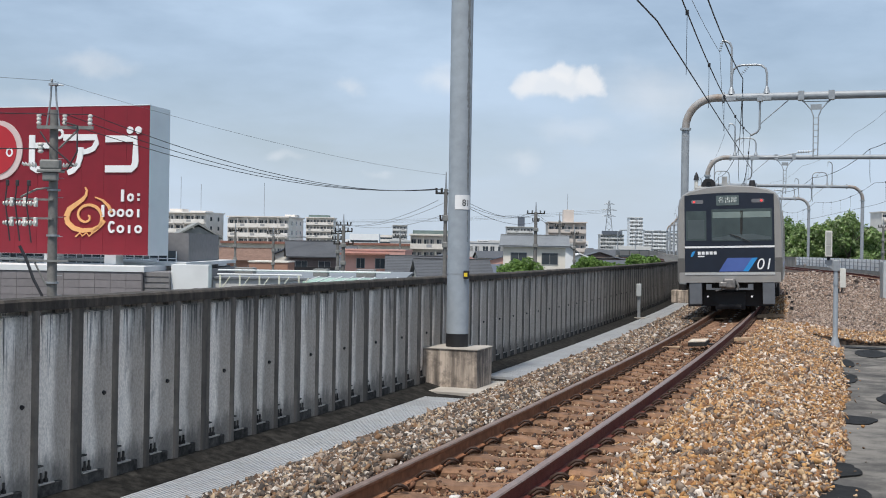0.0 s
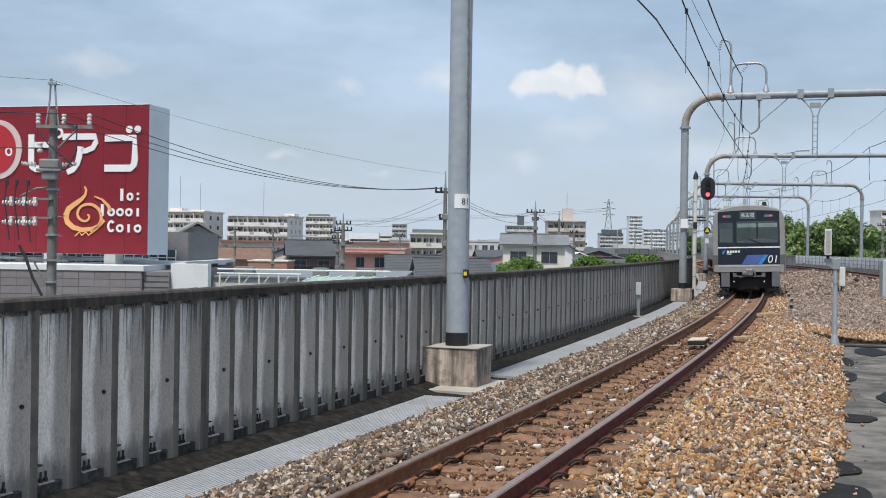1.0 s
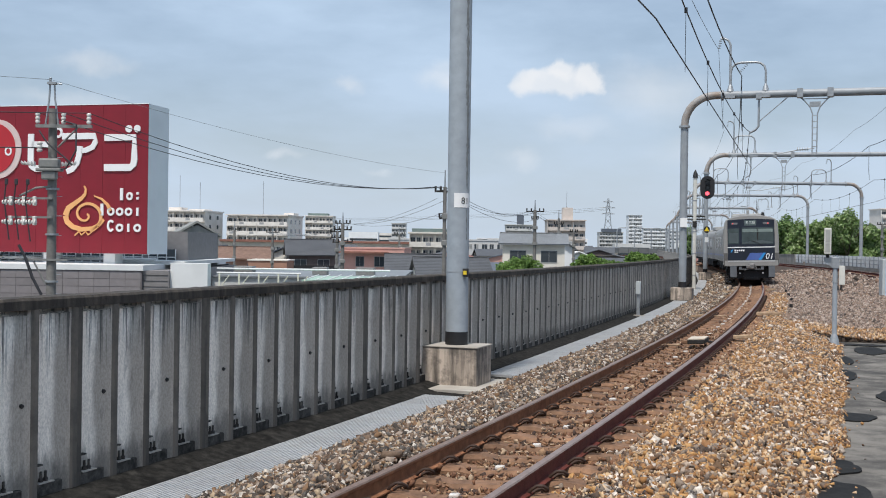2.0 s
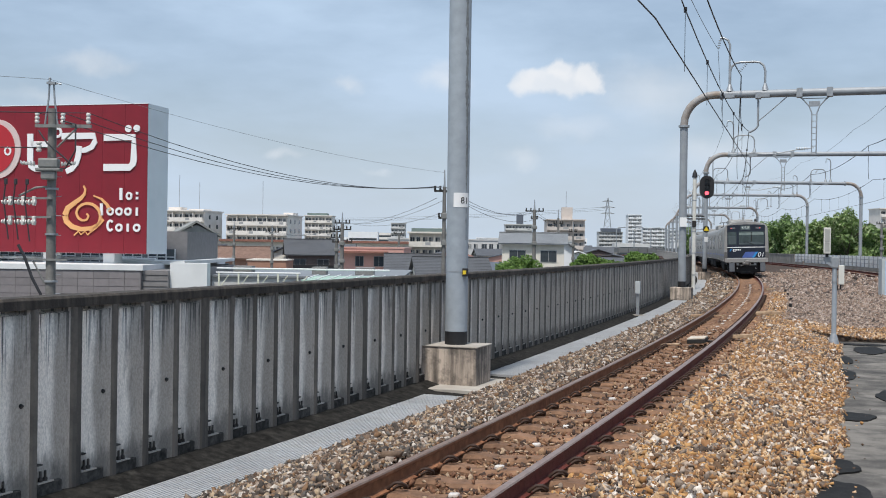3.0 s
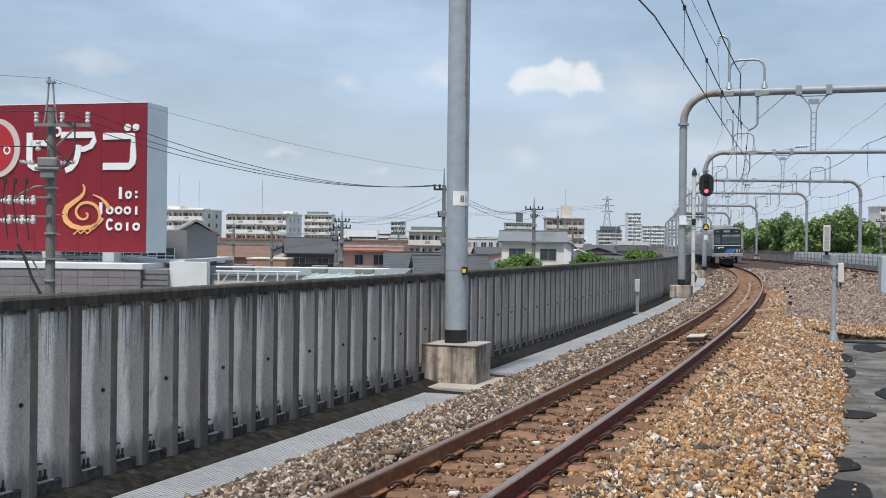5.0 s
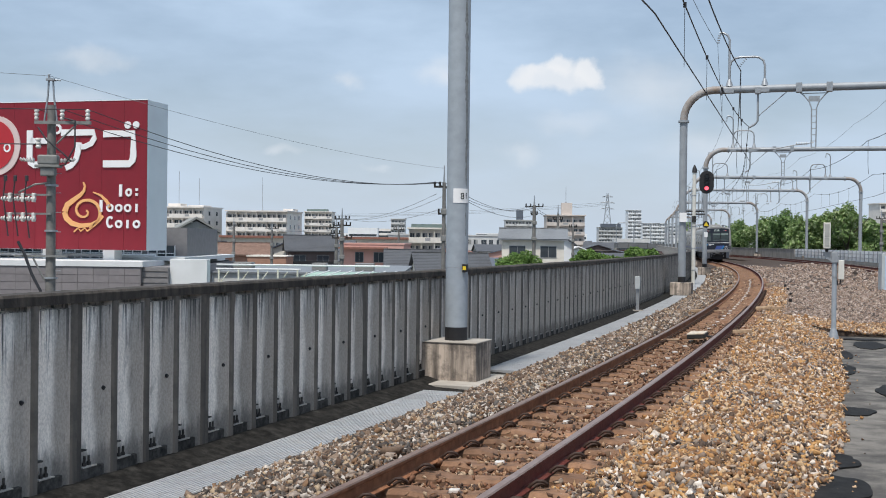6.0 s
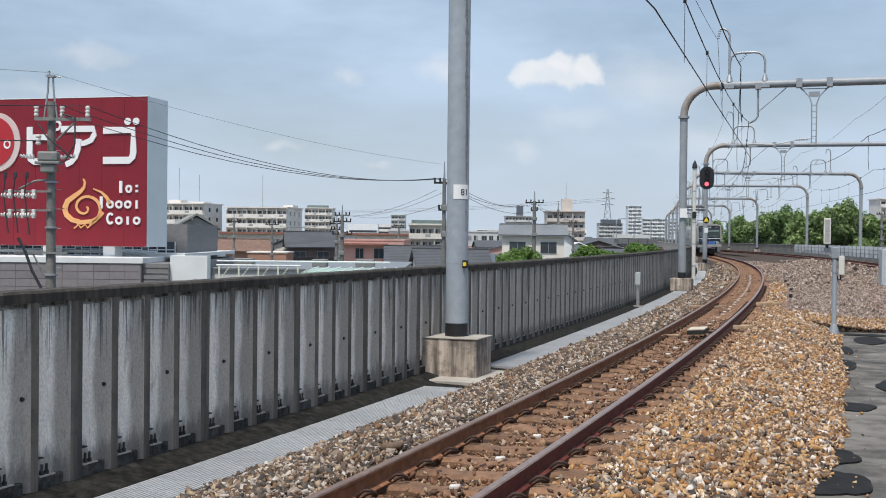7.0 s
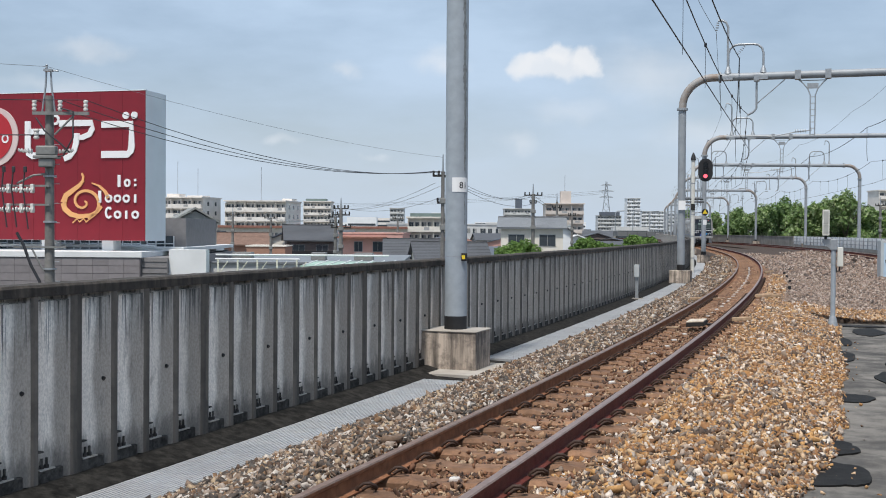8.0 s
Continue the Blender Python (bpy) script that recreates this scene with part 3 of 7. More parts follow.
def panel_mesh():
    """One ribbed recess: flat back, a long curved flank that runs out into the rib, a ledge with two anchor bolts."""
    bm = B()
    D = -0.075
    prof = [(0.0, D), (0.15, D), (0.21, D + 0.005), (0.27, D + 0.014), (0.33, D + 0.028), (0.38, D + 0.047), (0.415, D + 0.064), (0.435, -0.002), (0.445, 0.0), (0.497, 0.0), (0.506, -0.012)]
    # a groove is added along the recess's head to shade it
    zs = [(-0.5, 0), (0.1, 0), (0.7, 0), (1.135, 0), (1.15, 0.09), (1.185, 0.09)]
    rows = [[bm.verts.new((x - (g if k < 6 else 0.0), y, z)) for k, (y, x) in enumerate(prof)] for z, g in zs]
    for r0, r1 in zip(rows, rows[1:]):
        for k in range(len(prof) - 1):
            f = bm.faces.new((r0[k], r0[k + 1], r1[k + 1], r1[k]))
            # the flank's last strip and the rib use the darker concrete
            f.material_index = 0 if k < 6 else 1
            f.smooth = 0 < k < 7
    cap = bm.verts.new((-0.24, 0.0, 1.185)), bm.verts.new((-0.24, 0.506, 1.185))
    low = bm.verts.new((-0.24, 0.0, -0.5)), bm.verts.new((-0.24, 0.506, -0.5))
    bm.faces.new((*rows[-1], cap[1], cap[0]))
    bm.faces.new((low[1], low[0], cap[0], cap[1]))
    bmesh.ops.recalc_face_normals(bm, faces=bm.faces[:])
    # ledge at the foot with a pale cap plate, bolts and a little bracket above it
    box(bm, D, -0.012, 0.004, 0.33, -0.5, -0.285, bev=0.01, mi=2)
    box(bm, D, -0.006, 0.02, 0.22, -0.285, -0.272, bev=0.003, mi=0)
    for y in (0.09, 0.15):
        tube(bm, [(-0.045, y, -0.272), (-0.045, y, -0.185)], 0.011, 6, mi=2)
        tube(bm, [(-0.045, y, -0.272), (-0.045, y, -0.242)], 0.020, 6, mi=2)
    box(bm, D, -0.03, 0.004, 0.10, -0.135, -0.122, mi=2)
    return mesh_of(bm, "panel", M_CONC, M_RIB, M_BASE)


def joint_mesh():
    """The pair of half ribs at the end of a precast unit, with an open seam between them."""
    bm = B()
    w = UNIT - 4 * BAY
    box(bm, -0.24, -0.004, 0.0, w - 0.009, -0.5, 1.185)
    box(bm, -0.24, -0.03, w - 0.009, w, -0.5, 1.185)
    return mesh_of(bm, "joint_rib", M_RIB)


def hole_mesh():
    bm = B()
    tube(bm, [(-0.03, 0, 0.02), (0.010, 0, 0.0)], 0.019, 10)
    return mesh_of(bm, "drain_hole", M_BLACK)


def head_mesh():
    """The unit's head beam: a chamfered strip flush with the ribs, its top edge a little worn."""
    bm = B()
    prof = [(-0.235, 1.185), (0.004, 1.185), (0.006, 1.262), (-0.010, 1.284), (-0.20, 1.287), (-0.235, 1.265)]
    ys = [0.003 + (UNIT - 0.006) * i / 14 for i in range(15)]
    rows = [[bm.verts.new((x + (0.004 * noise.noise((y * 6, z * 9, 1)) if x > -0.1 else 0), y, z + (0.006 * noise.noise((y * 5, x * 8, 4)) if z > 1.2 else 0))) for x, z in prof] for y in ys]
    for a, b in zip(rows, rows[1:]):
        for k in range(6):
            bm.faces.new((a[k], a[(k + 1) % 6], b[(k + 1) % 6], b[k]))
    bm.faces.new(rows[0])
    bm.faces.new(rows[-1])
    bmesh.ops.recalc_face_normals(bm, faces=bm.faces[:])
    return mesh_of(bm, "coping", M_COPING)


def parapet():
    w = thing("parapet_wall", pose(0, 0, 0), "grey streaked precast concrete parapet with ribs and dark coping", "parapet wall", kind="structure")
    pm, hm, jm, cm = panel_mesh(), hole_mesh(), joint_mesh(), head_mesh()
    s = 4.016 - 4 * UNIT
    while s < 118:
        for k in range(4):
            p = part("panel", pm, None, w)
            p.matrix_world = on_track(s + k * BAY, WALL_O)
            if k % 2 == 0 and s < 60:
                h = part("drain_hole", hm, None, w)
                h.matrix_world = on_track(s + k * BAY + 0.345, WALL_O - 0.040, 0.39)
        p = part("joint_rib", jm, None, w)
        p.matrix_world = on_track(s + 4 * BAY, WALL_O)
        p = part("coping", cm, None, w)
        p.matrix_world = on_track(s, WALL_O)
        s += UNIT
    bm = B()
    sweep(bm, [(WALL_O - 0.2, -0.5), (WALL_O, -0.5), (WALL_O, 1.28), (WALL_O - 0.2, 1.28)], s, 320, 3)
    part("far_wall", bm, M_CONC, w)


def trough():
    t = thing("cable_trough", pose(0, 0, 0), "light grey slatted cover strip beside the ballast", "cable trough", kind="structure")
    bm = B()
    box(bm, -0.30, 0.30, 0, 0.495, -0.05, -0.006)
    for i in range(14):
        x = -0.29 + i * 0.0425
        box(bm, x, x + 0.027, 0.003, 0.492, -0.006, 0.0)
    cm = mesh_of(bm, "cover", M_GRATE)
    s = -2.0
    while s < 100:
        if not (11.2 < s < 14.3):
            c = part("cover", cm, None, t)
            c.matrix_world = on_track(s, -2.80, ZW + 0.004 + 0.001 * math.sin(s * 7))
        s += 0.5
    bm = B()
    sweep(bm, [(-3.09, ZW - 0.05), (-2.5, ZW - 0.05), (-2.5, ZW), (-3.09, ZW)], 100, 200, 4)
    part("far_cover", bm, M_GRATE, t)


def pole_near():
    p = thing("catenary_pole", on_track(13.05, -3.13, 0), "grey painted steel pipe pole on a concrete block", "pole")
    bm = B()
    box(bm, -0.47, 0.47, -0.40, 0.40, ZW, 0.15, bev=0.012)
    box(bm, -0.485, 0.485, -0.415, 0.415, 0.15, 0.175, bev=0.01, mi=1)
    part("foundation_block", bm, [M_BLOCK, M_PAD], p, "stained concrete foundation block")
    bm = B()
    tube(bm, [(0, 0, 0.14), (0, 0, 8.3)], 0.178, 40)
    part("pipe", bm, M_POLE, p)
    bm = B()
    tube(bm, [(0, 0, 0.156), (0, 0, 0.385)], 0.1815, 40)
    part("base_sleeve", bm, M_BLACK, p, "black rubber base sleeve")
    bm = B()
    for i in range(11):
        a0, a1 = (math.radians(-94 + j * 8.0) for j in (i, i + 1))
        r0, r1 = 0.181, 0.184
        z0, z1 = 2.375, 2.605
        v = [bm.verts.new((math.cos(a) * r, math.sin(a) * r, z)) for r, a, z in ((r0, a0, z0), (r1, a0, z0), (r1, a1, z0), (r0, a1, z0), (r0, a0, z1), (r1, a0, z1), (r1, a1, z1), (r0, a1, z1))]
        for q in ((0, 1, 2, 3), (4, 5, 6, 7), (1, 2, 6, 5), (0, 3, 7, 4), (0, 1, 5, 4), (2, 3, 7, 6)):
            bm.faces.new([v[j] for j in q])
    bmesh.ops.remove_doubles(bm, verts=bm.verts[:], dist=0.0005)
    bmesh.ops.recalc_face_normals(bm, faces=bm.faces[:])
    part("number_plate", bm, M_SIGNW, p, "white plate with the number 81")
    bm = B()
    tube(bm, [(0, 0, 1.335), (0, 0, 1.35)], 0.1805, 32)
    part("strap", bm, M_STEELG, p)
    bm = B()
    box(bm, 0.135, 0.22, -0.15, -0.08, 1.27, 1.40, bev=0.01)
    box(bm, 0.15, 0.205, -0.156, -0.148, 1.305, 1.365, mi=1)
    part("tag", bm, [M_BLACK, M_YELLOW], p, "black and yellow tag")
    bm = B()
    rnd = random.Random(4)
    cols, z, a = [], 8.2, -28.0
    while z > 1.85:
        a = max(-33, min(-22, a + rnd.uniform(-2.0, 2.0)))
        w = rnd.choice((5, 7, 9, 12, 8)) if z > 2.7 else rnd.choice((1.0, 2.5, 4))
        cols.append([bm.verts.new((math.cos(radians(q)) * 0.1788, math.sin(radians(q)) * 0.1788, z)) for q in (a - w, a, a + w)])
        z -= rnd.uniform(0.03, 0.09)
    for c, d in zip(cols, cols[1:]):
        for k in (0, 1):
            bm.faces.new((c[k], c[k + 1], d[k + 1], d[k]))
    bmesh.ops.recalc_face_normals(bm, faces=bm.faces[:])
    part("peeled_seam", bm, M_PEEL, p, "dark peeled paint seam")
    cu = bpy.data.curves.new("digits", 'FONT')
    cu.body, cu.size, cu.extrude, cu.align_x = "81", 0.145, 0.001, 'CENTER'
    tx = new("digits", cu)
    dg = bpy.context.evaluated_depsgraph_get()
    me = bpy.data.meshes.new_from_object(tx.evaluated_get(dg))
    bpy.data.objects.remove(tx)
    me.materials.clear()
    me.materials.append(M_BLACK)
    for v in me.vertices:       # wrap round the pipe
        a = math.radians(-36) + v.co.x * 1.0 / 0.186
        r = 0.1865 + v.co.z
        v.co = (math.cos(a) * r, math.sin(a) * r, 2.435 + v.co.y)
    part("digits", me, None, p, "black painted digits 81")
    # concrete pad round the block
    bm = B()
    box(bm, -0.6, 0.95, -0.95, 0.75, ZW - 0.08, ZW + 0.012, bev=0.01)
    tagged(part("concrete_pad", bm, M_PAD), "pale concrete pad under the pole block", "pad", kind="structure").matrix_world = on_track(13.05, -3.09, 0)


M_RIB = mat("rib_concrete_dark", (0.185, 0.163, 0.14), 0.92, var=0.3, scale=14, bump=0.35, bscale=35, tint=(0.045, 0.04, 0.036), tscale=7, tamt=0.85, streak=True, objrand=0.15, blot=((0.05, 0.046, 0.042), 3.0, 0.55))
M_BASE = mat("wall_base_algae", (0.06, 0.056, 0.052), 0.95, var=0.4, scale=12, tint=(0.016, 0.016, 0.015), tscale=5, tamt=0.85, objrand=0.3, spec=0.2, blot=((0.22, 0.205, 0.19), 14.0, 0.2))
M_COPING = mat("coping_concrete", (0.075, 0.063, 0.052), 0.95, var=0.35, scale=16, bump=0.5, bscale=40, tint=(0.024, 0.021, 0.019), tscale=9, tamt=0.9, streak=True, objrand=0.2, blot=((0.03, 0.027, 0.024), 2.2, 0.7))
M_BLOCK = mat("block_concrete", (0.55, 0.46, 0.38), 0.9, var=0.2, scale=9, bump=0.3, bscale=50, tint=(0.035, 0.03, 0.027), tscale=5.5, tamt=1.0, blot=((0.07, 0.06, 0.055), 3.5, 0.7), streak=True)
M_YELLOW = mat("yellow_paint", (0.75, 0.55, 0.03), 0.5, var=0.05)
M_PEEL = mat("peeled_primer", (0.19, 0.20, 0.205), 0.8, var=0.3, scale=20)
parapet()
trough()
pole_near()

# ---- catenary portals ----


def arc_pts(c, a, b, r, n=8):
    """Quarter bend round corner c from direction a to direction b (unit vectors)."""
    out = []
    for i in range(n + 1):
        t = i / n * math.pi / 2
        out.append(c - a * r + a * (r * math.sin(t)) + b * (r * (1 - math.cos(t))))
    return out


def portal(name_label, L, R, z, rad=0.165, blockL=True, fit=(), mastR=True):
    """L, R: feet (x, y, z). fit: fittings as (kind, metres along the beam)."""
    L, R = Vector(L), Vector(R)
    d = (Vector((R.x, R.y, 0)) - Vector((L.x, L.y, 0)))
    ln = d.length
    d.normalize()
    up = Vector((0, 0, 1))
    p = thing("catenary_portal", pose(L.x, L.y, 0, 0, 0, math.degrees(math.atan2(d.y, d.x))), name_label, "catenary portal", "catenary portals over the tracks")
    X = Vector((1, 0, 0))
    bend = 1.25
    for foot, x in ((L, 0.0),) + (((R, ln),) if mastR else ()):
        bm = B()
        tube(bm, [(x, 0, foot.z + 0.5), (x, 0, z - bend - 0.05)], rad, 20)
        m = part("mast", bm, M_BEAM, p)
        bm = B()
        box(bm, x - 0.45, x + 0.45, -0.42, 0.42, foot.z, foot.z + 0.55, bev=0.03)
        part("foundation_block", bm, [M_BLOCK, M_PAD], p)
        bm = B()
        tube(bm, [(x, 0, foot.z + 0.555), (x, 0, foot.z + 0.8)], rad * 1.03, 20)
        part("base_sleeve", bm, M_BLACK, p)
        bm = B()
        tube(bm, [(x, 0, z - bend - 0.11), (x, 0, z - bend - 0.02)], rad * 1.42, 20)
        part("flange", bm, M_BEAM, p)
        s = 1 if x == 0 else -1
        bm = B()
        tube(bm, [(x, 0, z - bend - 0.03)] + arc_pts(Vector((x, 0, z)), up, X * s, bend) + [(x + s * (bend + 0.3), 0, z)], rad, 20)
        part("bend", bm, M_BEND, p)
        bm = B()
        tube(bm, [(x + s * (bend + 0.27), 0, z), (x + s * (bend + 0.36), 0, z)], rad * 1.42, 20)
        part("flange", bm, M_BEAM, p)
    bm = B()
    tube(bm, [(bend + 0.3, 0, z), (ln - (bend + 0.3) if mastR else ln, 0, z)], rad, 20)
    part("beam", bm, M_BEAM, p)
    zt = z + rad
    for kind, t in fit:
        bm = B()
        if kind == "loop":
            pts = [(t - 0.72, 0, zt)] + [(t - 0.72 + 0.72 * (1 - math.cos(a)) if False else t - 0.72 * math.cos(a) ** 0.45 * (1 if a < math.pi / 2 else 1), 0, zt + 0.75 + 0.45 * math.sin(a)) for a in [0.15 * i for i in range(0, 11)]]
            left = [(t - 0.72, 0, zt), (t - 0.72, 0, zt + 0.8), (t - 0.66, 0, zt + 1.02), (t - 0.5, 0, zt + 1.16), (t - 0.3, 0, zt + 1.2)]
            right = [(2 * t - x, 0, zz) for x, _, zz in reversed(left)]
            tube(bm, left + right, 0.05, 10)
            for x in (t - 0.72, t + 0.72):
                tube(bm, [(x, 0, zt - 0.03), (x, 0, zt + 0.28)], [0.16, 0.055], 8)
                box(bm, x - 0.2, x + 0.2, -rad * 1.15, rad * 1.15, z - rad * 0.9, z - rad * 0.2)
            # insulator string to the feeder
            for i in range(5):
                tube(bm, [(t - 0.06 - 0.06 * i, 0, zt + 1.12 - 0.07 * i), (t - 0.075 - 0.06 * i, 0, zt + 1.10 - 0.07 * i)], 0.055, 8)
            part("feeder_arch", bm, M_STEELG, p, smooth=False)
        elif kind == "hook":
            tube(bm, [(t, 0, zt), (t, 0, zt + 1.95), (t - 0.08, 0, zt + 2.15), (t - 0.25, 0, zt + 2.25), (t - 0.42, 0, zt + 2.25)], 0.05, 10)
            for i in range(4):
                tube(bm, [(t - 0.42 - 0.02 * i, 0, zt + 2.17 - 0.1 * i), (t - 0.425 - 0.02 * i, 0, zt + 2.13 - 0.1 * i)], 0.06, 8)
            tube(bm, [(t, 0, zt - 0.03), (t, 0, zt + 0.28)], [0.16, 0.055], 8)
            part("wire_hook", bm, M_STEELG, p)
        elif kind == "strut":
            tube(bm, [(t, 0, z), (t, 0, z - 1.35), (t - 0.12, 0, z - 1.5), (t - 0.35, 0, z - 1.62)], 0.045, 8)
            tube(bm, [(t + 0.02, 0, z - 1.15), (t + 1.15, 0, z - rad)], 0.022, 6)
            box(bm, t - 0.11, t + 0.11, -rad * 1.2, rad * 1.2, z - rad * 1.25, z + rad * 0.3)
            part("drop_strut", bm, M_STEELG, p)
        elif kind == "hanger":
            for sgn in (-1, 1):
                tube(bm, [(t + sgn * 0.60, 0, z - rad), (t + sgn * 0.42, 0, z - rad - 0.16), (t + sgn * 0.2, 0, z - rad - 0.42), (t + sgn * 0.1, 0, z - rad - 0.7), (t + sgn * 0.09, 0, z - 2.6)], 0.028, 6)
                box(bm, t + sgn * 0.6 - 0.12, t + sgn * 0.6 + 0.12, -rad * 1.2, rad * 1.2, z - rad * 1.15, z + rad * 1.15)
            box(bm, t - 0.22, t + 0.22, -0.02, 0.02, z - rad - 0.42, z - rad - 0.2)
            for i in range(7):
                box(bm, t - 0.09, t + 0.09, -0.015, 0.015, z - 0.95 - 0.26 * i, z - 0.92 - 0.26 * i)
            tube(bm, [(t - 0.5, 0, z - rad - 0.08), (t + 0.5, 0, z - rad - 0.08)], 0.02, 6)
            part("ladder_hanger", bm, M_STEELG, p)
        elif kind == "arm":
            tube(bm, [(t, 0, z - 2.3), (t - 0.7, 0, z - 2.38), (t - 1.6, 0, z - 2.55), (t - 2.6, 0, z - 2.5)], 0.022, 6)
            for i in range(5):
                tube(bm, [(t - 0.25 - i * 0.1, 0, z - 2.33), (t - 0.29 - i * 0.1, 0, z - 2.335)], 0.07, 8)
            part("registration_arm", bm, M_STEELG, p)
        else:
            bm.free()
    return p


M_BEND = mat("portal_bend_rusty", (0.33, 0.33, 0.33), 0.6, var=0.12, scale=3, tint=(0.22, 0.15, 0.10), tscale=1.2, tamt=0.8)
FIT_A = (("hook", 1.88), ("loop", 2.62), ("strut", 3.07), ("hanger", 5.33), ("arm", 5.33))
FIT_AB = FIT_A + (("loop", 12.2), ("hook", 13.4), ("strut", 11.4))
l1, l2 = T(45.5, -2.8, -0.45), T(79.7, -2.6, -0.45)
portal("grey steel pipe portal with a curved corner and wire fittings", l1, T(44.9, 11.9, -0.1), 8.34, fit=FIT_A)
portal("grey steel pipe portal carrying the colour signal", l2, T(79.2, 12.1, -0.1), 8.55, fit=FIT_A)
for s, rx, ry, zb in ((111.0, 41.0, 112.0, 8.4), (137.5, 43.7, 137.0, 8.35), (165.5, 45.4, 165.0, 7.8), (188.0, 46.9, 187.0, 7.4), (215.0, 50.0, 213.0, 7.4), (243.0, 53.0, 241.0, 7.4)):
    portal("grey steel pipe portal spanning both tracks", T(s, -2.7, -0.45), (rx, ry, -0.1), zb, fit=FIT_AB)
# ---- line-side things ----


def signal_head():
    s = thing("colour_signal", pose(18.2, 79.0, 6.06, 0, 0, -12), "black oval signal with a lit red lamp", "railway signal")
    bm = B()
    prism(bm, rect(-0.49, 0.49, -0.80, 0.80, 0.48), -0.03, 0.02)
    part("backboard", bm, M_BLACK, s)
    bm = B()
    box(bm, -0.2, 0.2, 0.02, 0.3, -0.6, 0.6, bev=0.03)
    part("case", bm, M_BLACK, s)
    for z, lit in ((0.42, 0), (0.0, 0), (-0.42, 1)):
        bm = B()
        tube(bm, [(0, -0.03, z), (0, -0.05, z)], 0.14, 20)
        lens = part("lens", bm, M_SIGRED if lit else M_LENS, s, "lit red lens" if lit else "dark lens")
        bm = B()
        angs = [radians(-10 + 20 * i) for i in range(11)]
        rings = [[bm.verts.new((r * math.cos(q), y, r * math.sin(q) + z)) for q in angs] for r, y in ((0.17, -0.03), (0.17, -0.28), (0.16, -0.28), (0.16, -0.03))]
        for i in range(4):
            for k in range(10):
                bm.faces.new((rings[i][k], rings[i][k + 1], rings[(i + 1) % 4][k + 1], rings[(i + 1) % 4][k]))
        part("hood", bm, M_BLACK, s)
    bm = B()
    tube(bm, [(0.15, 0.3, 0.0), (0.15, 2.6, 0.0)], 0.04, 8)
    tube(bm, [(0.15, 0.3, -0.4), (0.15, 2.6, -0.4)], 0.04, 8)
    part("bracket", bm, M_STEELG, s)


def white_post():
    p = thing("antenna_post", on_track(59.5, -3.0, 0), "slim white post with a pointed cap and side arms", "post")
    bm = B()
    tube(bm, [(0, 0, -0.45), (0, 0, 5.7)], 0.105, 16)
    part("post", bm, M_WHITEPOST, p)
    bm = B()
    tube(bm, [(0, 0, 5.68), (0, 0, 5.9), (0, 0, 6.12)], [0.15, 0.12, 0.02], 12)
    part("cap", bm, M_BLACK, p)
    for z, x0, x1 in ((3.55, -0.55, 0.55), (3.40, -0.5, 0.6)):
        bm = B()
        box(bm, x0, x1, -0.06, 0.06, z - 0.03, z + 0.03)
        part("arm", bm, M_UNDER, p)
    for x in (0.25, 0.42):
        bm = B()
        tube(bm, [(x, 0, 3.2), (x, 0, 4.6)], 0.03, 8)
        part("conduit", bm, M_STEELG, p)
    bm = B()
    box(bm, -0.1, 0.12, -0.16, -0.1, 2.95, 3.3, bev=0.02)
    part("box", bm, M_UNDER, p)
    for z in (0.3, 1.5, 2.7, 4.4):
        bm = B()
        tube(bm, [(0, 0, z), (0, 0, z + 0.05)], 0.118, 14)
        part("band", bm, M_STEELG, p)
    bm = B()
    tube(bm, [(-0.3, 0, 2.5), (-0.3, 0, 4.9)], 0.02, 6)
    tube(bm, [(-0.3, 0, 4.9), (0.0, 0, 4.9)], 0.02, 6)
    part("ladder_rail", bm, M_STEELG, p)


def mast_signs():
    for z, sh in ((3.14, "disc"), (2.43, "tag")):
        b = thing("mast_sign", pose(18.32, 79.55, z, 0, 0, 12), "round black and yellow warning plate on the mast" if sh == "disc" else "small white tag on the mast", "sign")
        bm = B()
        if sh == "disc":
            prism(bm, [(0.24 * math.cos(a), 0.24 * math.sin(a)) for a in [i * math.pi / 10 for i in range(20)]], -0.01, 0.01)
            part("plate", bm, M_BLACK, b)
            bm = B()
            prism(bm, [(-0.19, -0.11), (0.19, -0.11), (0, 0.2)], -0.018, -0.009)
            part("triangle", bm, M_YELLOW, b, "yellow triangle")
        else:
            prism(bm, rect(-0.13, 0.13, -0.17, 0.17, 0.02), -0.01, 0.01)
            part("plate", bm, M_SIGNW, b)
    b = thing("mast_sign", on_track(45.28, -2.78, 2.9), "white square plate on the portal mast", "sign")
    bm = B()
    prism(bm, rect(-0.13, 0.17, -0.2, 0.2, 0.02), -0.012, 0.0)
    part("plate", bm, M_SIGNW, b)


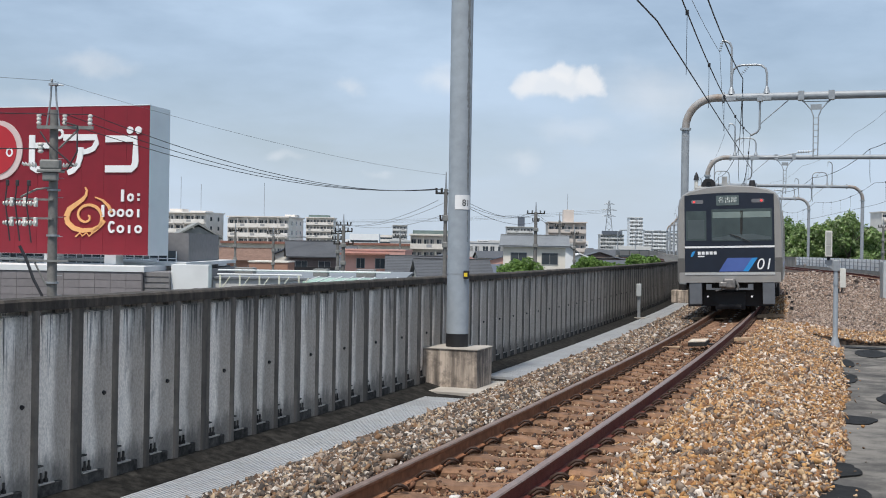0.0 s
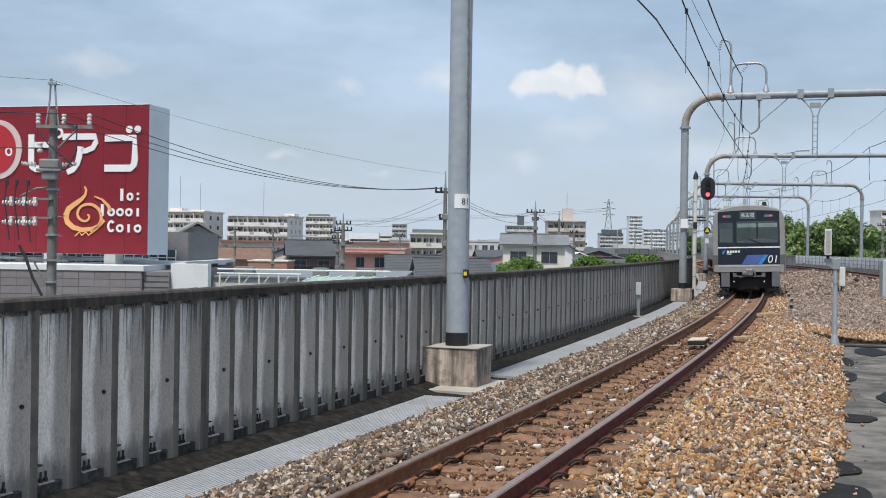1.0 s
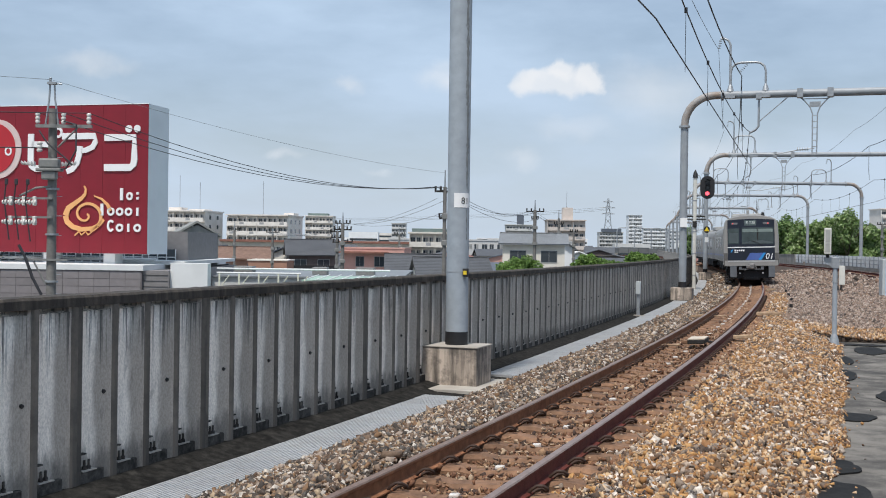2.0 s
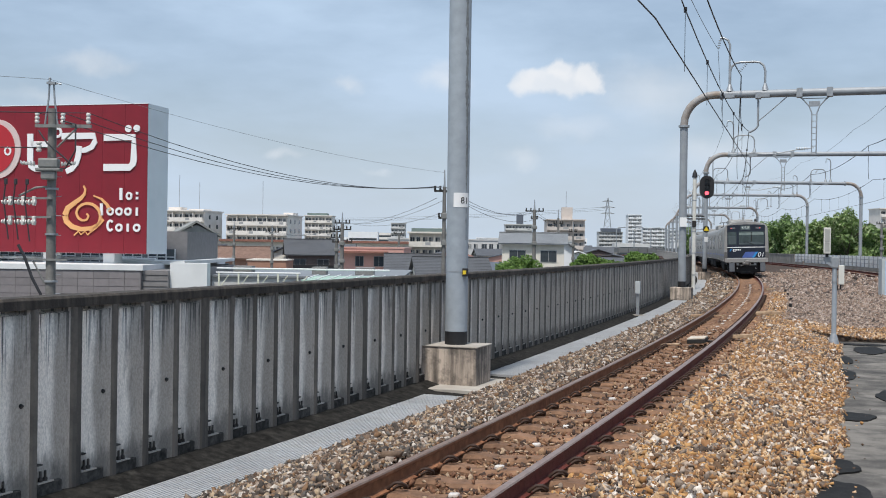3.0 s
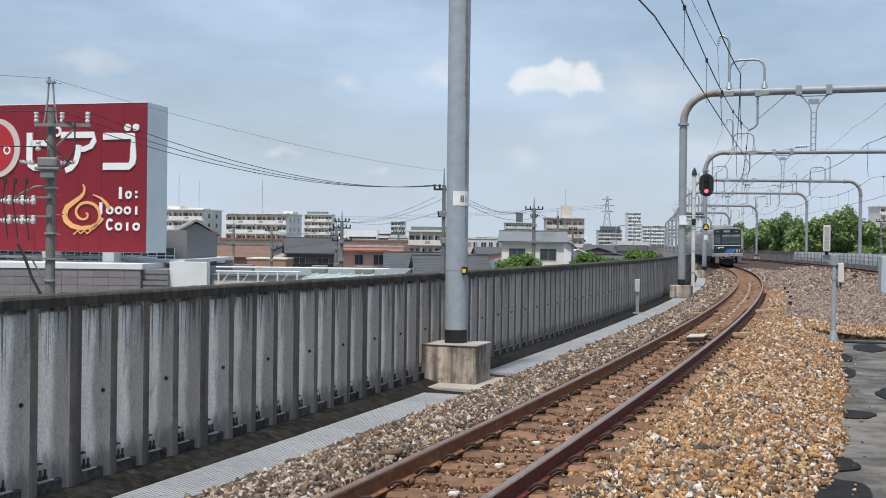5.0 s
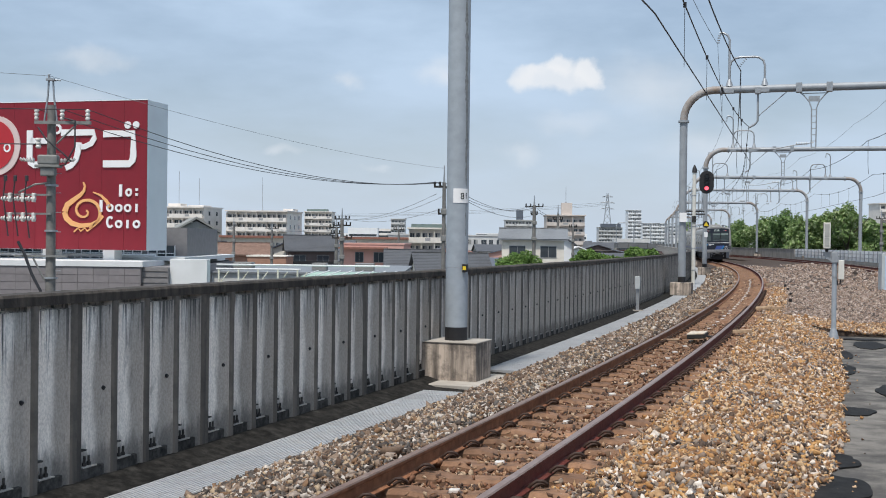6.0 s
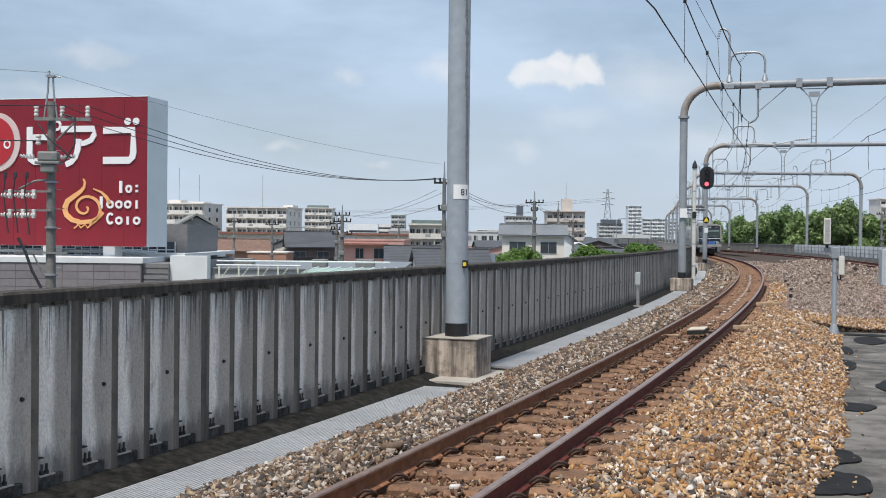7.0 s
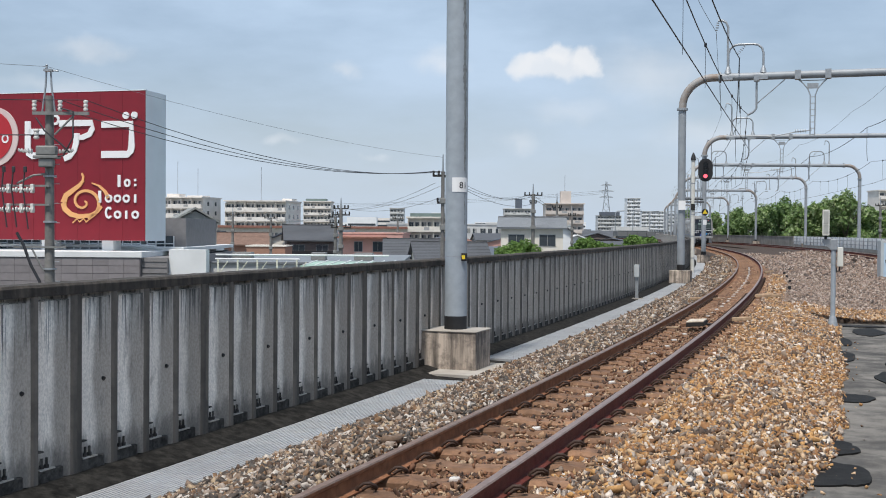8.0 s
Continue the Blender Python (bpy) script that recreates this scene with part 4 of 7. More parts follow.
def indicator_post():
    p = thing("indicator_post", on_track(22.0, 2.66, -0.352), "grey steel post with a white indicator box and a junction box", "post")
    bm = B()
    tube(bm, [(0, 0, 0.0), (0, 0, 0.03), (0, 0, 0.22), (0, 0, 0.30)], [0.13, 0.13, 0.085, 0.055], 14)
    part("foot", bm, M_STEELG, p)
    bm = B()
    tube(bm, [(0, 0, 0.28), (0, 0, 2.02)], 0.052, 16)
    part("post", bm, M_POLE, p)
    bm = B()
    prism(bm, [(-0.02, 1.72), (-0.02, 1.98), (-0.24, 1.98), (-0.24, 1.90)], -0.025, 0.025)
    box(bm, -0.07, 0.075, -0.07, 0.07, 1.74, 1.98, bev=0.01)
    part("bracket", bm, M_STEELG, p)
    bm = B()
    box(bm, -0.24, -0.09, -0.12, 0.12, 2.05, 2.62, bev=0.012)
    ib = part("indicator_box", bm, M_WHITEPOST, p, "white indicator housing")
    bm = B()
    box(bm, -0.215, -0.115, -0.127, -0.118, 2.30, 2.585)
    part("upper_window", bm, M_INDIC, ib)
    bm = B()
    box(bm, -0.215, -0.115, -0.127, -0.118, 2.10, 2.285)
    part("lower_window", bm, M_INDIC, ib)
    bm = B()
    tube(bm, [(-0.165, 0, 1.97), (-0.165, 0, 2.06)], 0.035, 10)
    part("neck", bm, M_BLACK, p)
    bm = B()
    box(bm, 0.08, 0.20, -0.09, 0.06, 1.38, 1.80, bev=0.012)
    part("junction_box", bm, M_WHITEPOST, p, "pale grey junction box")
    bm = B()
    tube(bm, [(0.13, 0, 1.39), (0.12, 0, 1.28), (0.06, 0, 1.27), (0.055, 0, 1.36)], 0.018, 8)
    part("cable", bm, M_BLACK, p)
    for z in (1.42, 1.78, 1.9):
        bm = B()
        tube(bm, [(0, 0, z), (0, 0, z + 0.03)], 0.062, 14)
        part("band", bm, M_STEELG, p)


def cabinet():
    c = thing("equipment_cabinet", pose(18.95, 48.0, -0.33, 0, 0, -8), "pale blue-grey steel equipment cabinet on the ballast", "cabinet")
    bm = B()
    box(bm, -0.5, 0.5, -0.3, 0.3, 0.04, 1.78, bev=0.015)
    part("body", bm, M_CAB, c)
    bm = B()
    box(bm, -0.38, 0.38, -0.315, -0.3, 0.15, 1.68, bev=0.004)
    d = part("door", bm, M_CAB2, c, "pale blue door")
    bm = B()
    box(bm, -0.32, -0.24, -0.33, -0.315, 0.85, 0.98)
    part("label_plate", bm, M_LAMPGREY, d)
    bm = B()
    box(bm, -0.55, 0.55, -0.35, 0.35, 0.0, 0.05)
    part("plinth", bm, M_PAD, c)


def wall_box():
    p = thing("cable_post", on_track(33.0, -3.18, ZW), "small grey cable post beside the parapet", "post")
    bm = B()
    box(bm, -0.05, 0.05, -0.04, 0.04, 0, 0.72, bev=0.008)
    part("post", bm, M_STEELG, p)
    bm = B()
    box(bm, -0.08, 0.08, -0.1, 0.04, 0.72, 1.13, bev=0.012)
    part("box", bm, M_CAB, p)
    bm = B()
    box(bm, -0.2, 0.2, -0.15, 0.15, 0, 0.03)
    part("foot", bm, M_PAD, p)


def ground_coil():
    b = thing("track_coil", pose(*canted(18.3, 0.12, -0.14), 0, -3.8, head(18.3)), "white topped track coil box between the rails", "track coil")
    bm = B()
    box(bm, -0.17, 0.17, -0.35, 0.35, 0.03, 0.11, bev=0.012)
    part("case", bm, M_UNDER, b)
    bm = B()
    box(bm, -0.165, 0.165, -0.345, 0.345, 0.111, 0.135, bev=0.006)
    part("lid", bm, M_COILTOP, b, "cream plastic lid")
    bm = B()
    box(bm, -0.3, -0.17, -0.08, 0.05, 0.02, 0.08, bev=0.01)
    part("bracket", bm, M_SLEEPER, b)
    bm = B()
    tube(bm, [(0.17, 0.1, 0.04), (0.3, 0.16, 0.03), (0.42, 0.12, 0.0)], 0.02, 8)
    part("cable", bm, M_BLACK, b)


def timber_covers():
    """Weathered planks that carry a cable under the rails."""
    for s, runs in ((28.3, ((-1.05, -0.72), (-0.42, -0.08), (0.72, 1.42))), (28.75, ((0.72, 1.2),)), (48.2, ((-1.2, -0.74), (0.7, 1.1))), (49.3, ((0.68, 1.05),)), (19.45, ((0.70, 1.08),)), (18.0, ((-0.62, -0.2),))):
        c = thing("cable_plank", pose(*canted(s, 0.0, -0.13), 0, -3.8, head(s)), "weathered tan timber cable cover across the track", "plank", "timber covers across the track")
        for k, (a, b) in enumerate(runs):
            bm = B()
            box(bm, a, b, -0.075, 0.075, 0.0, 0.07 if abs(a + b) > 1.2 else 0.03, bev=0.008)
            part("board", bm, M_TIMBER, c)


def stakes():
    bm = B()
    tube(bm, [(0, 0, -0.2), (0, 0, 0.12)], 0.055, 8)
    me = mesh_of(bm, "stake", M_BLACK)
    for s, o in ((33.3, 1.60), (38.0, 1.62), (42.6, 1.55), (46.5, 1.5)):
        p = part("cable_stake", me, None)
        v = T(s, o, -0.05)
        p.matrix_world = pose(v.x, v.y, v.z)
        tagged(p, "short black stake standing in the ballast", "stake", "stakes along the ballast")


def ring_pose(s, o):
    v = ring(s, o)
    return pose(v.x, v.y, v.z, 0, 0, -math.degrees(TH0 - s / RAD))


def barrier_right():
    b = thing("parapet_wall", pose(0, 0, 0), "low concrete parapet with white panels beyond the second track", "parapet wall", kind="structure")
    bm = B()
    sweep(bm, [(12.5, -0.5), (12.7, -0.5), (12.7, 1.25), (12.5, 1.25)], 143.2, 215, 2, fn=ring)
    part("concrete_run", bm, M_CONC2, b, "plain grey concrete run")
    bm = B()
    sweep(bm, [(12.46, 1.2), (12.74, 1.2), (12.74, 1.28), (12.46, 1.28)], 143.2, 215, 2, fn=ring)
    part("coping", bm, M_CONC2, b)
    bm = B()
    sweep(bm, [(12.5, -0.5), (12.7, -0.5), (12.7, 0.30), (12.5, 0.30)], 60, 143, 2, fn=ring)
    part("base_run", bm, M_CONC2, b)
    bm = B()
    box(bm, -0.03, 0.03, 0.02, 1.96, 0.30, 1.30)
    pm = mesh_of(bm, "white_panel", M_WHITEPANEL)
    bm = B()
    box(bm, -0.05, 0.05, -0.05, 0.05, 0.25, 1.33)
    qm = mesh_of(bm, "panel_post", M_STEELG)
    s = 60.0
    while s < 143:
        q = part("white_panel", pm, None, b)
        q.matrix_world = ring_pose(s, 12.62)
        q = part("panel_post", qm, None, b)
        q.matrix_world = ring_pose(s, 12.58)
        s += 1.98
    for z in (0.62, 0.98):
        bm = B()
        sweep(bm, [(12.50, z), (12.54, z), (12.54, z + 0.04), (12.50, z + 0.04)], 60, 143, 2, fn=ring)
        part("rail", bm, M_BEAM, b)


M_SIGRED = mat("signal_red", (0.6, 0.05, 0.06), 0.3, var=0.03, emit=(1.0, 0.10, 0.14, 2.2))
M_LENS = mat("signal_lens_dark", (0.02, 0.022, 0.025), 0.15, var=0.1)
M_WHITEPOST = mat("white_post_paint", (0.66, 0.65, 0.60), 0.5, var=0.06, scale=5, tint=(0.45, 0.42, 0.36), tscale=3, tamt=0.4)
M_INDIC = mat("indicator_window", (0.36, 0.36, 0.34), 0.3, var=0.08, scale=8)
M_CAB = mat("cabinet_paint", (0.46, 0.49, 0.50), 0.5, var=0.06, scale=3)
M_CAB2 = mat("cabinet_door_paint", (0.42, 0.55, 0.66), 0.5, var=0.06, scale=3)
M_COILTOP = mat("coil_lid", (0.62, 0.55, 0.45), 0.6, var=0.15, scale=15, tint=(0.4, 0.25, 0.15), tscale=5, tamt=0.5)
M_TIMBER = mat("weathered_timber", (0.42, 0.30, 0.19), 0.85, var=0.3, scale=9, tint=(0.24, 0.13, 0.075), tscale=6, tamt=0.8)
M_CONC2 = mat("barrier_concrete", (0.30, 0.285, 0.26), 0.9, var=0.15, scale=1.0, tint=(0.2, 0.19, 0.17), tscale=0.6, tamt=0.6)
M_WHITEPANEL = mat("white_panel", (0.88, 0.88, 0.87), 0.6, var=0.06, scale=2, objrand=0.05)
signal_head()
white_post()
mast_signs()
indicator_post()
cabinet()
wall_box()
ground_coil()
stakes()
timber_covers()
barrier_right()

# ---- overhead line ----
SUPPORTS = [-20.0, 13.0, 45.5, 79.7, 111.0, 137.5, 165.5, 188.0, 215.0, 243.0]


def span_pts(o, z, sag, a, b, n=12):
    p, q = T(a, o, z), T(b, o, z)
    return [p.lerp(q, i / n) - Vector((0, 0, 4 * sag * (i / n) * (1 - i / n))) for i in range(n + 1)]


def overhead(o, spans, feeder):
    th = thing("overhead_line", pose(0, 0, 0), "contact wire and messenger wire with droppers over the track", "overhead wire", "overhead lines over the tracks")
    for a, b in spans:
        bm = B()
        tube(bm, span_pts(o, 5.25, 0.0, a, b, 2), 0.013, 5)
        part("contact_wire", bm, M_WIRE, th)
        bm = B()
        ms = span_pts(o - 0.1, 6.78, 0.55, a, b)
        tube(bm, ms, 0.014, 5)
        part("messenger_wire", bm, M_WIRE, th)
        for i in range(1, 6):
            f = i / 6
            p = T(a, o - 0.1, 6.78).lerp(T(b, o - 0.1, 6.78), f) - Vector((0, 0, 4 * 0.55 * f * (1 - f)))
            bm = B()
            tube(bm, [p, (p.x, p.y, 5.25)], 0.006, 4)
            tube(bm, [(p.x, p.y, p.z - 0.05), (p.x, p.y, p.z + 0.05)], 0.035, 6)
            part("dropper", bm, M_WIRE, th)
        if feeder:
            for oo, z, sag, r in ((-0.45, 9.15, 0.5, 0.022), (-1.42, 10.3, 0.45, 0.010)):
                bm = B()
                tube(bm, span_pts(o + oo, z, sag, a, b), r, 5)
                part("feeder_wire", bm, M_WIRE if r > 0.015 else M_WIREG, th)
            m = T(b, o - 0.45, 9.15)
            bm = B()
            tube(bm, [m, (m.x, m.y, 7.5), (m.x + 0.05, m.y, 6.8)], 0.018, 5)
            part("feeder_drop", bm, M_WIRE, th)


overhead(0.0, list(zip(SUPPORTS, SUPPORTS[1:])), True)
overhead(8.9, list(zip(SUPPORTS[2:], SUPPORTS[3:7])), True)
# ---- train ----
CAR = 19.5


def face_x(z):
    """Half width of the body at height z."""
    if z < 2.3:
        return 1.40
    if z < 3.15:
        return 1.40 - 0.07 * (z - 2.3) / 0.85
    return 1.33


def body_ring(inset=0.0):
    pts = [(-1.36, 0.92), (-1.40, 1.0), (-1.40, 2.3), (-1.365, 3.0), (-1.33, 3.18), (-1.24, 3.32), (-1.05, 3.42), (-0.6, 3.52), (0, 3.56)]
    pts += [(-x, z) for x, z in reversed(pts[:-1])]
    return [(x * (1 - inset), z) for x, z in pts]


def car(front):
    c = thing("train_car", None, "stainless commuter train car with navy front and blue stripe" if front else "stainless commuter train car with dark windows",
              "train car", "cars of the train")
    h = CAR / 2
    bm = B()
    ring = body_ring()
    ys = [-h + 0.12, h] if front else [-h, h]
    rows = []
    if front:
        rows.append([bm.verts.new((x * 0.975, -h, 0.94 + (z - 0.94) * 0.985)) for x, z in ring])
    rows += [[bm.verts.new((x, y, z)) for x, z in ring] for y in ys]
    for a, b in zip(rows, rows[1:]):
        for k in range(len(ring) - 1):
            bm.faces.new((a[k], a[k + 1], b[k + 1], b[k]))
        bm.faces.new((a[-1], a[0], b[0], b[-1]))
    bm.faces.new(rows[0])
    bm.faces.new(rows[-1])
    bmesh.ops.recalc_face_normals(bm, faces=bm.faces[:])
    body = part("body", bm, M_STAINLESS, c)
    # sides: doors, windows, waist stripe
    for sx in (-1, 1):
        bm = B()
        box(bm, sx * 1.402 - 0.003, sx * 1.402 + 0.003, -h + 0.2, h - 0.05, 1.30, 1.42)
        part("waist_stripe", bm, M_BLUE, c)
        for i in range(4):
            y = -h + 2.6 + i * 4.75
            bm = B()
            box(bm, sx * 1.40 - 0.012, sx * 1.40 + 0.008, y - 0.66, y + 0.66, 1.05, 2.9)
            d = part("door", bm, M_STAINLESS, c)
            for e in (-1, 1):
                bm = B()
                box(bm, sx * 1.405 - 0.006, sx * 1.405 + 0.008, y + e * 0.33 - 0.22, y + e * 0.33 + 0.22, 1.75, 2.7, bev=0.004)
                part("door_window", bm, M_GLASS, d)
            if i < 3:
                bm = B()
                box(bm, sx * 1.402 - 0.006, sx * 1.402 + 0.008, y + 1.05, y + 3.7, 1.78, 2.72, bev=0.004)
                part("window", bm, M_GLASS, c)
                for e in (1.75, 3.0):
                    bm = B()
                    box(bm, sx * 1.404 - 0.006, sx * 1.404 + 0.010, y + e - 0.02, y + e + 0.02, 1.78, 2.72)
                    part("window_bar", bm, M_STAINLESS, c)
        for i in range(10):
            bm = B()
            box(bm, sx * 1.40 - 0.01, sx * 1.40 + 0.012, -h + 1.0 + i * 1.9, -h + 1.12 + i * 1.9, 0.96, 1.03)
            part("step_light", bm, M_SIGNW, c)
    # underframe gear
    bm = B()
    box(bm, -1.2, 1.2, -h + 0.5, h - 0.3, 0.72, 0.94)
    for y0, y1, x0, x1, z0 in ((-4.5, -1.5, -1.25, -0.3, 0.3), (-1.0, 2.0, -1.25, 1.2, 0.35), (2.6, 4.6, -1.2, 1.1, 0.28), (-4.5, -2, 0.2, 1.25, 0.33)):
        box(bm, x0, x1, y0, y1, z0, 0.75, bev=0.03)
    part("underframe", bm, M_UNDER, c)
    for yb in (-6.5, 6.5):
        bm = B()
        for sx in (-1, 1):
            box(bm, sx * 0.82 - 0.07, sx * 0.82 + 0.07, yb - 1.55, yb + 1.55, 0.38, 0.58, bev=0.03)
            for e in (-1.05, 1.05):
                tube(bm, [(sx * 0.78, yb + e, 0.43), (sx * 0.93, yb + e, 0.43)], 0.13, 12)
        box(bm, -0.85, 0.85, yb - 0.25, yb + 0.25, 0.45, 0.8, bev=0.04)
        part("bogie", bm, M_UNDER, c)
        for e in (-1.05, 1.05):
            bm = B()
            for sx in (-1, 1):
                x = sx * GAUGE / 2
                tube(bm, [(x - 0.06, 0, 0), (x + 0.06, 0, 0)], 0.415, 28)
                tube(bm, [(x - sx * 0.09, 0, 0), (x - sx * 0.062, 0, 0)], 0.44, 28)
            tube(bm, [(-0.7, 0, 0), (0.7, 0, 0)], 0.075, 10)
            wpart = part("wheelset", bm, M_WHEEL, c)
            wpart.location = (0, yb + e, 0.43)
    # roof gear
    bm = B()
    box(bm, -0.85, 0.85, -1.9, 1.9, 3.5, 3.86, bev=0.07)
    part("air_conditioner", bm, M_ROOFBOX, c)
    for y in (-6.5, -4.2, 4.2, 6.5):
        bm = B()
        tube(bm, [(0, y, 3.5), (0, y, 3.66)], [0.2, 0.14], 10)
        part("roof_vent", bm, M_ROOFBOX, c)
    if front:
        face(c, -h)
    else:
        bm = B()
        box(bm, -0.5, 0.5, -h - 0.25, -h + 0.02, 0.95, 2.9)
        part("gangway", bm, M_UNDER, c)
    return c


def face(c, y):
    Y = y - 0.003

    def flat(name, outline, m, depth=0.015, label="", out=0.0, parent=None):
        bm = B()
        prism(bm, outline, Y - depth - out, Y + 0.004 - out)
        return part(name, bm, m, parent or c, label)

    top = [(x, 3.345 - 0.055 * (x / 1.18) ** 2) for x in [1.18 - 0.236 * i for i in range(11)]]
    flat("face_mask", [(-1.19, 1.19), (1.19, 1.19)] + top, M_NAVY, 0.02, "glossy navy front panel")
    flat("bumper", rect(-1.34, 1.34, 0.90, 1.18, 0.03), M_STAINLESS, 0.03, "plain steel buffer strip")
    for x0, x1 in ((-1.385, -1.195), (1.195, 1.385)):
        flat("corner_panel", rect(x0, x1, 0.92, 1.57, 0.02), M_CORNER, 0.012, "darker lower corner panel")
    flat("bumper_trim", rect(-1.19, 1.19, 1.11, 1.17), M_TRIM, 0.045)
    flat("white_stripe", rect(-1.19, 1.19, 1.845, 1.895), M_SIGNW, 0.026, "white stripe under the windows")
    flat("cab_window", rect(-1.15, -0.60, 2.05, 2.86, 0.03), M_CABGLASS, 0.027, "greenish cab side window")
    w = flat("windscreen", rect(-0.46, 1.13, 2.03, 2.90, 0.03), M_CABGLASS, 0.027, "wide cab windscreen")
    flat("sun_blind", rect(-0.43, 1.09, 2.66, 2.82), M_BLIND, 0.004, "pale green sun blind", 0.026, w)
    flat("cab_desk", [(-0.44, 2.06), (1.1, 2.06), (1.1, 2.13), (0.6, 2.22), (0.1, 2.20), (-0.44, 2.12)], M_DESKGLARE, 0.004, "", 0.026, w)
    flat("cab_post", rect(0.30, 0.34, 2.2, 2.85), M_UNDER, 0.004, "", 0.026, w)
    # Reflection on the side window, painted as a slightly paler flat pane
    flat("door_glare", rect(-1.1, -0.65, 2.1, 2.62), M_DESKGLARE, 0.004, "", 0.026)
    s = flat("destination_sign", rect(-0.33, 0.27, 3.0, 3.27, 0.02), M_DEST, 0.026, "dim destination display")
    tx = part("destination_lettering", text_mesh("名古屋", 0.17, M_DESTW, 0.002), None, s, "pale lettering of the destination")
    tx.matrix_basis = pose(-0.03, Y - 0.031, 3.09, 90, 0, 0)
    for x0, red in ((-1.0, -0.92), (0.60, 0.86)):
        L = flat("marker_light", rect(x0, x0 + 0.33, 3.06, 3.16, 0.04), M_LAMPGREY, 0.028, "tail and head lamp cluster")
        bm = B()
        tube(bm, [(red if x0 < 0 else x0 + 0.26, Y - 0.03, 3.11), (red if x0 < 0 else x0 + 0.26, Y - 0.04, 3.11)], 0.035, 12)
        part("tail_lamp", bm, M_TAIL, L, "lit red tail lamp")
    flat("blue_slash", [(-0.28, 1.20), (0.42, 1.20), (0.66, 1.57), (-0.05, 1.57)], M_BLUE, 0.024, "blue slanted band")
    flat("light_blue_slash", [(0.35, 1.20), (0.50, 1.20), (0.745, 1.57), (0.60, 1.57)], M_CYAN, 0.026, "light blue slanted band")
    me = text_mesh("01", 0.42, M_SIGNW, 0.004, 0.18)
    t = part("number", me, None, c, "white number 01")
    t.matrix_basis = pose(0.905, Y - 0.028, 1.255, 90, 0, 0)
    # line mark and unreadable small lettering
    flat("line_mark", [(-1.03, 1.60), (-0.97, 1.62), (-0.90, 1.76), (-0.88, 1.78), (-0.97, 1.75), (-1.02, 1.68)], M_CYAN, 0.024, "small light blue swoosh")
    for i in range(5):
        flat("character", rect(-0.84 + i * 0.106, -0.76 + i * 0.106, 1.665, 1.75), M_SIGNW, 0.024)
    flat("small_lettering", rect(-0.84, -0.66, 1.60, 1.635), M_SIGNW, 0.024)
    # wiper
    bm = B()
    tube(bm, [(0.60, Y - 0.05, 1.97), (0.30, Y - 0.05, 2.12), (0.02, Y - 0.05, 2.22)], 0.012, 6)
    tube(bm, [(0.35, Y - 0.045, 2.32), (0.36, Y - 0.045, 2.86)], 0.01, 6)
    part("wiper", bm, M_BLACK, c)
    # skirts, coupler, steps
    for x0, x1 in ((-1.08, -0.74), (0.86, 1.18)):
        bm = B()
        box(bm, x0, x1, y - 0.02, y + 0.25, 0.30, 0.90, bev=0.02)
        part("step_box", bm, M_SKIRT, c, "grey step box under the front")
    bm = B()
    box(bm, -0.62, 0.62, y - 0.06, y + 0.05, 0.70, 0.75)
    box(bm, -0.62, -0.48, y - 0.05, y + 0.05, 0.72, 0.86)
    box(bm, 0.48, 0.62, y - 0.05, y + 0.05, 0.72, 0.86)
    part("coupler_beam", bm, M_SKIRT, c)
    bm = B()
    box(bm, -0.16, 0.16, y - 0.42, y + 0.2, 0.74, 1.02, bev=0.05)
    box(bm, -0.26, -0.05, y - 0.46, y - 0.2, 0.78, 0.92, bev=0.03)
    tube(bm, [(0.18, y - 0.25, 0.95), (0.24, y - 0.25, 0.8), (0.2, y - 0.25, 0.7)], 0.03, 8)
    tube(bm, [(-0.35, y - 0.2, 0.68), (-0.2, y - 0.3, 0.72), (-0.15, y - 0.36, 0.85)], 0.025, 8)
    part("coupler", bm, M_COUPLER, c, "worn steel coupler")
    bm = B()
    box(bm, -0.4, 0.4, y + 0.25, y + 0.35, 0.16, 0.62)
    # Added black bulk: blocks light under the front and deepens its shade
    box(bm, -1.15, 1.15, y + 0.45, y + 1.2, 0.24, 0.93)
    box(bm, -0.30, 0.30, y + 0.1, y + 0.3, 0.22, 0.30)
    part("guard_and_filler", bm, M_BLACK, c)
    for x in (-0.58, 0.58):
        bm = B()
        tube(bm, [(x, y - 0.02, 0.52), (x, y - 0.06, 0.52)], 0.028, 10)
        part("hose_cock", bm, M_SIGNW, c)
    bm = B()
    tube(bm, [(0.62, y + 0.3, 3.5), (0.62, y + 0.3, 3.68)], [0.10, 0.07], 12)
    part("horn_cover", bm, M_BLACK, c)
    bm = B()
    box(bm, -0.2, -0.06, y + 0.5, y + 0.7, 3.5, 3.82)
    box(bm, -0.95, -0.6, y + 0.9, y + 2.2, 3.42, 3.58, bev=0.03)
    part("aerial", bm, M_ROOFBOX, c)


def pantograph(c, y):
    """A folded pantograph frame on a car's roof."""
    bm = B()
    for sx in (-0.55, 0.55):
        tube(bm, [(sx, y, 3.62), (sx * 0.8, y + 1.9, 3.82), (sx * 0.9, y + 0.2, 4.02)], 0.025, 6)
    for yy in (0.1, 0.35):
        tube(bm, [(-0.9, y + yy, 3.95), (-0.6, y + yy, 4.03), (0.6, y + yy, 4.03), (0.9, y + yy, 3.95)], 0.025, 6)
    box(bm, -0.65, 0.65, y - 0.4, y + 1.6, 3.56, 3.66)
    part("pantograph", bm, M_UNDER, c)


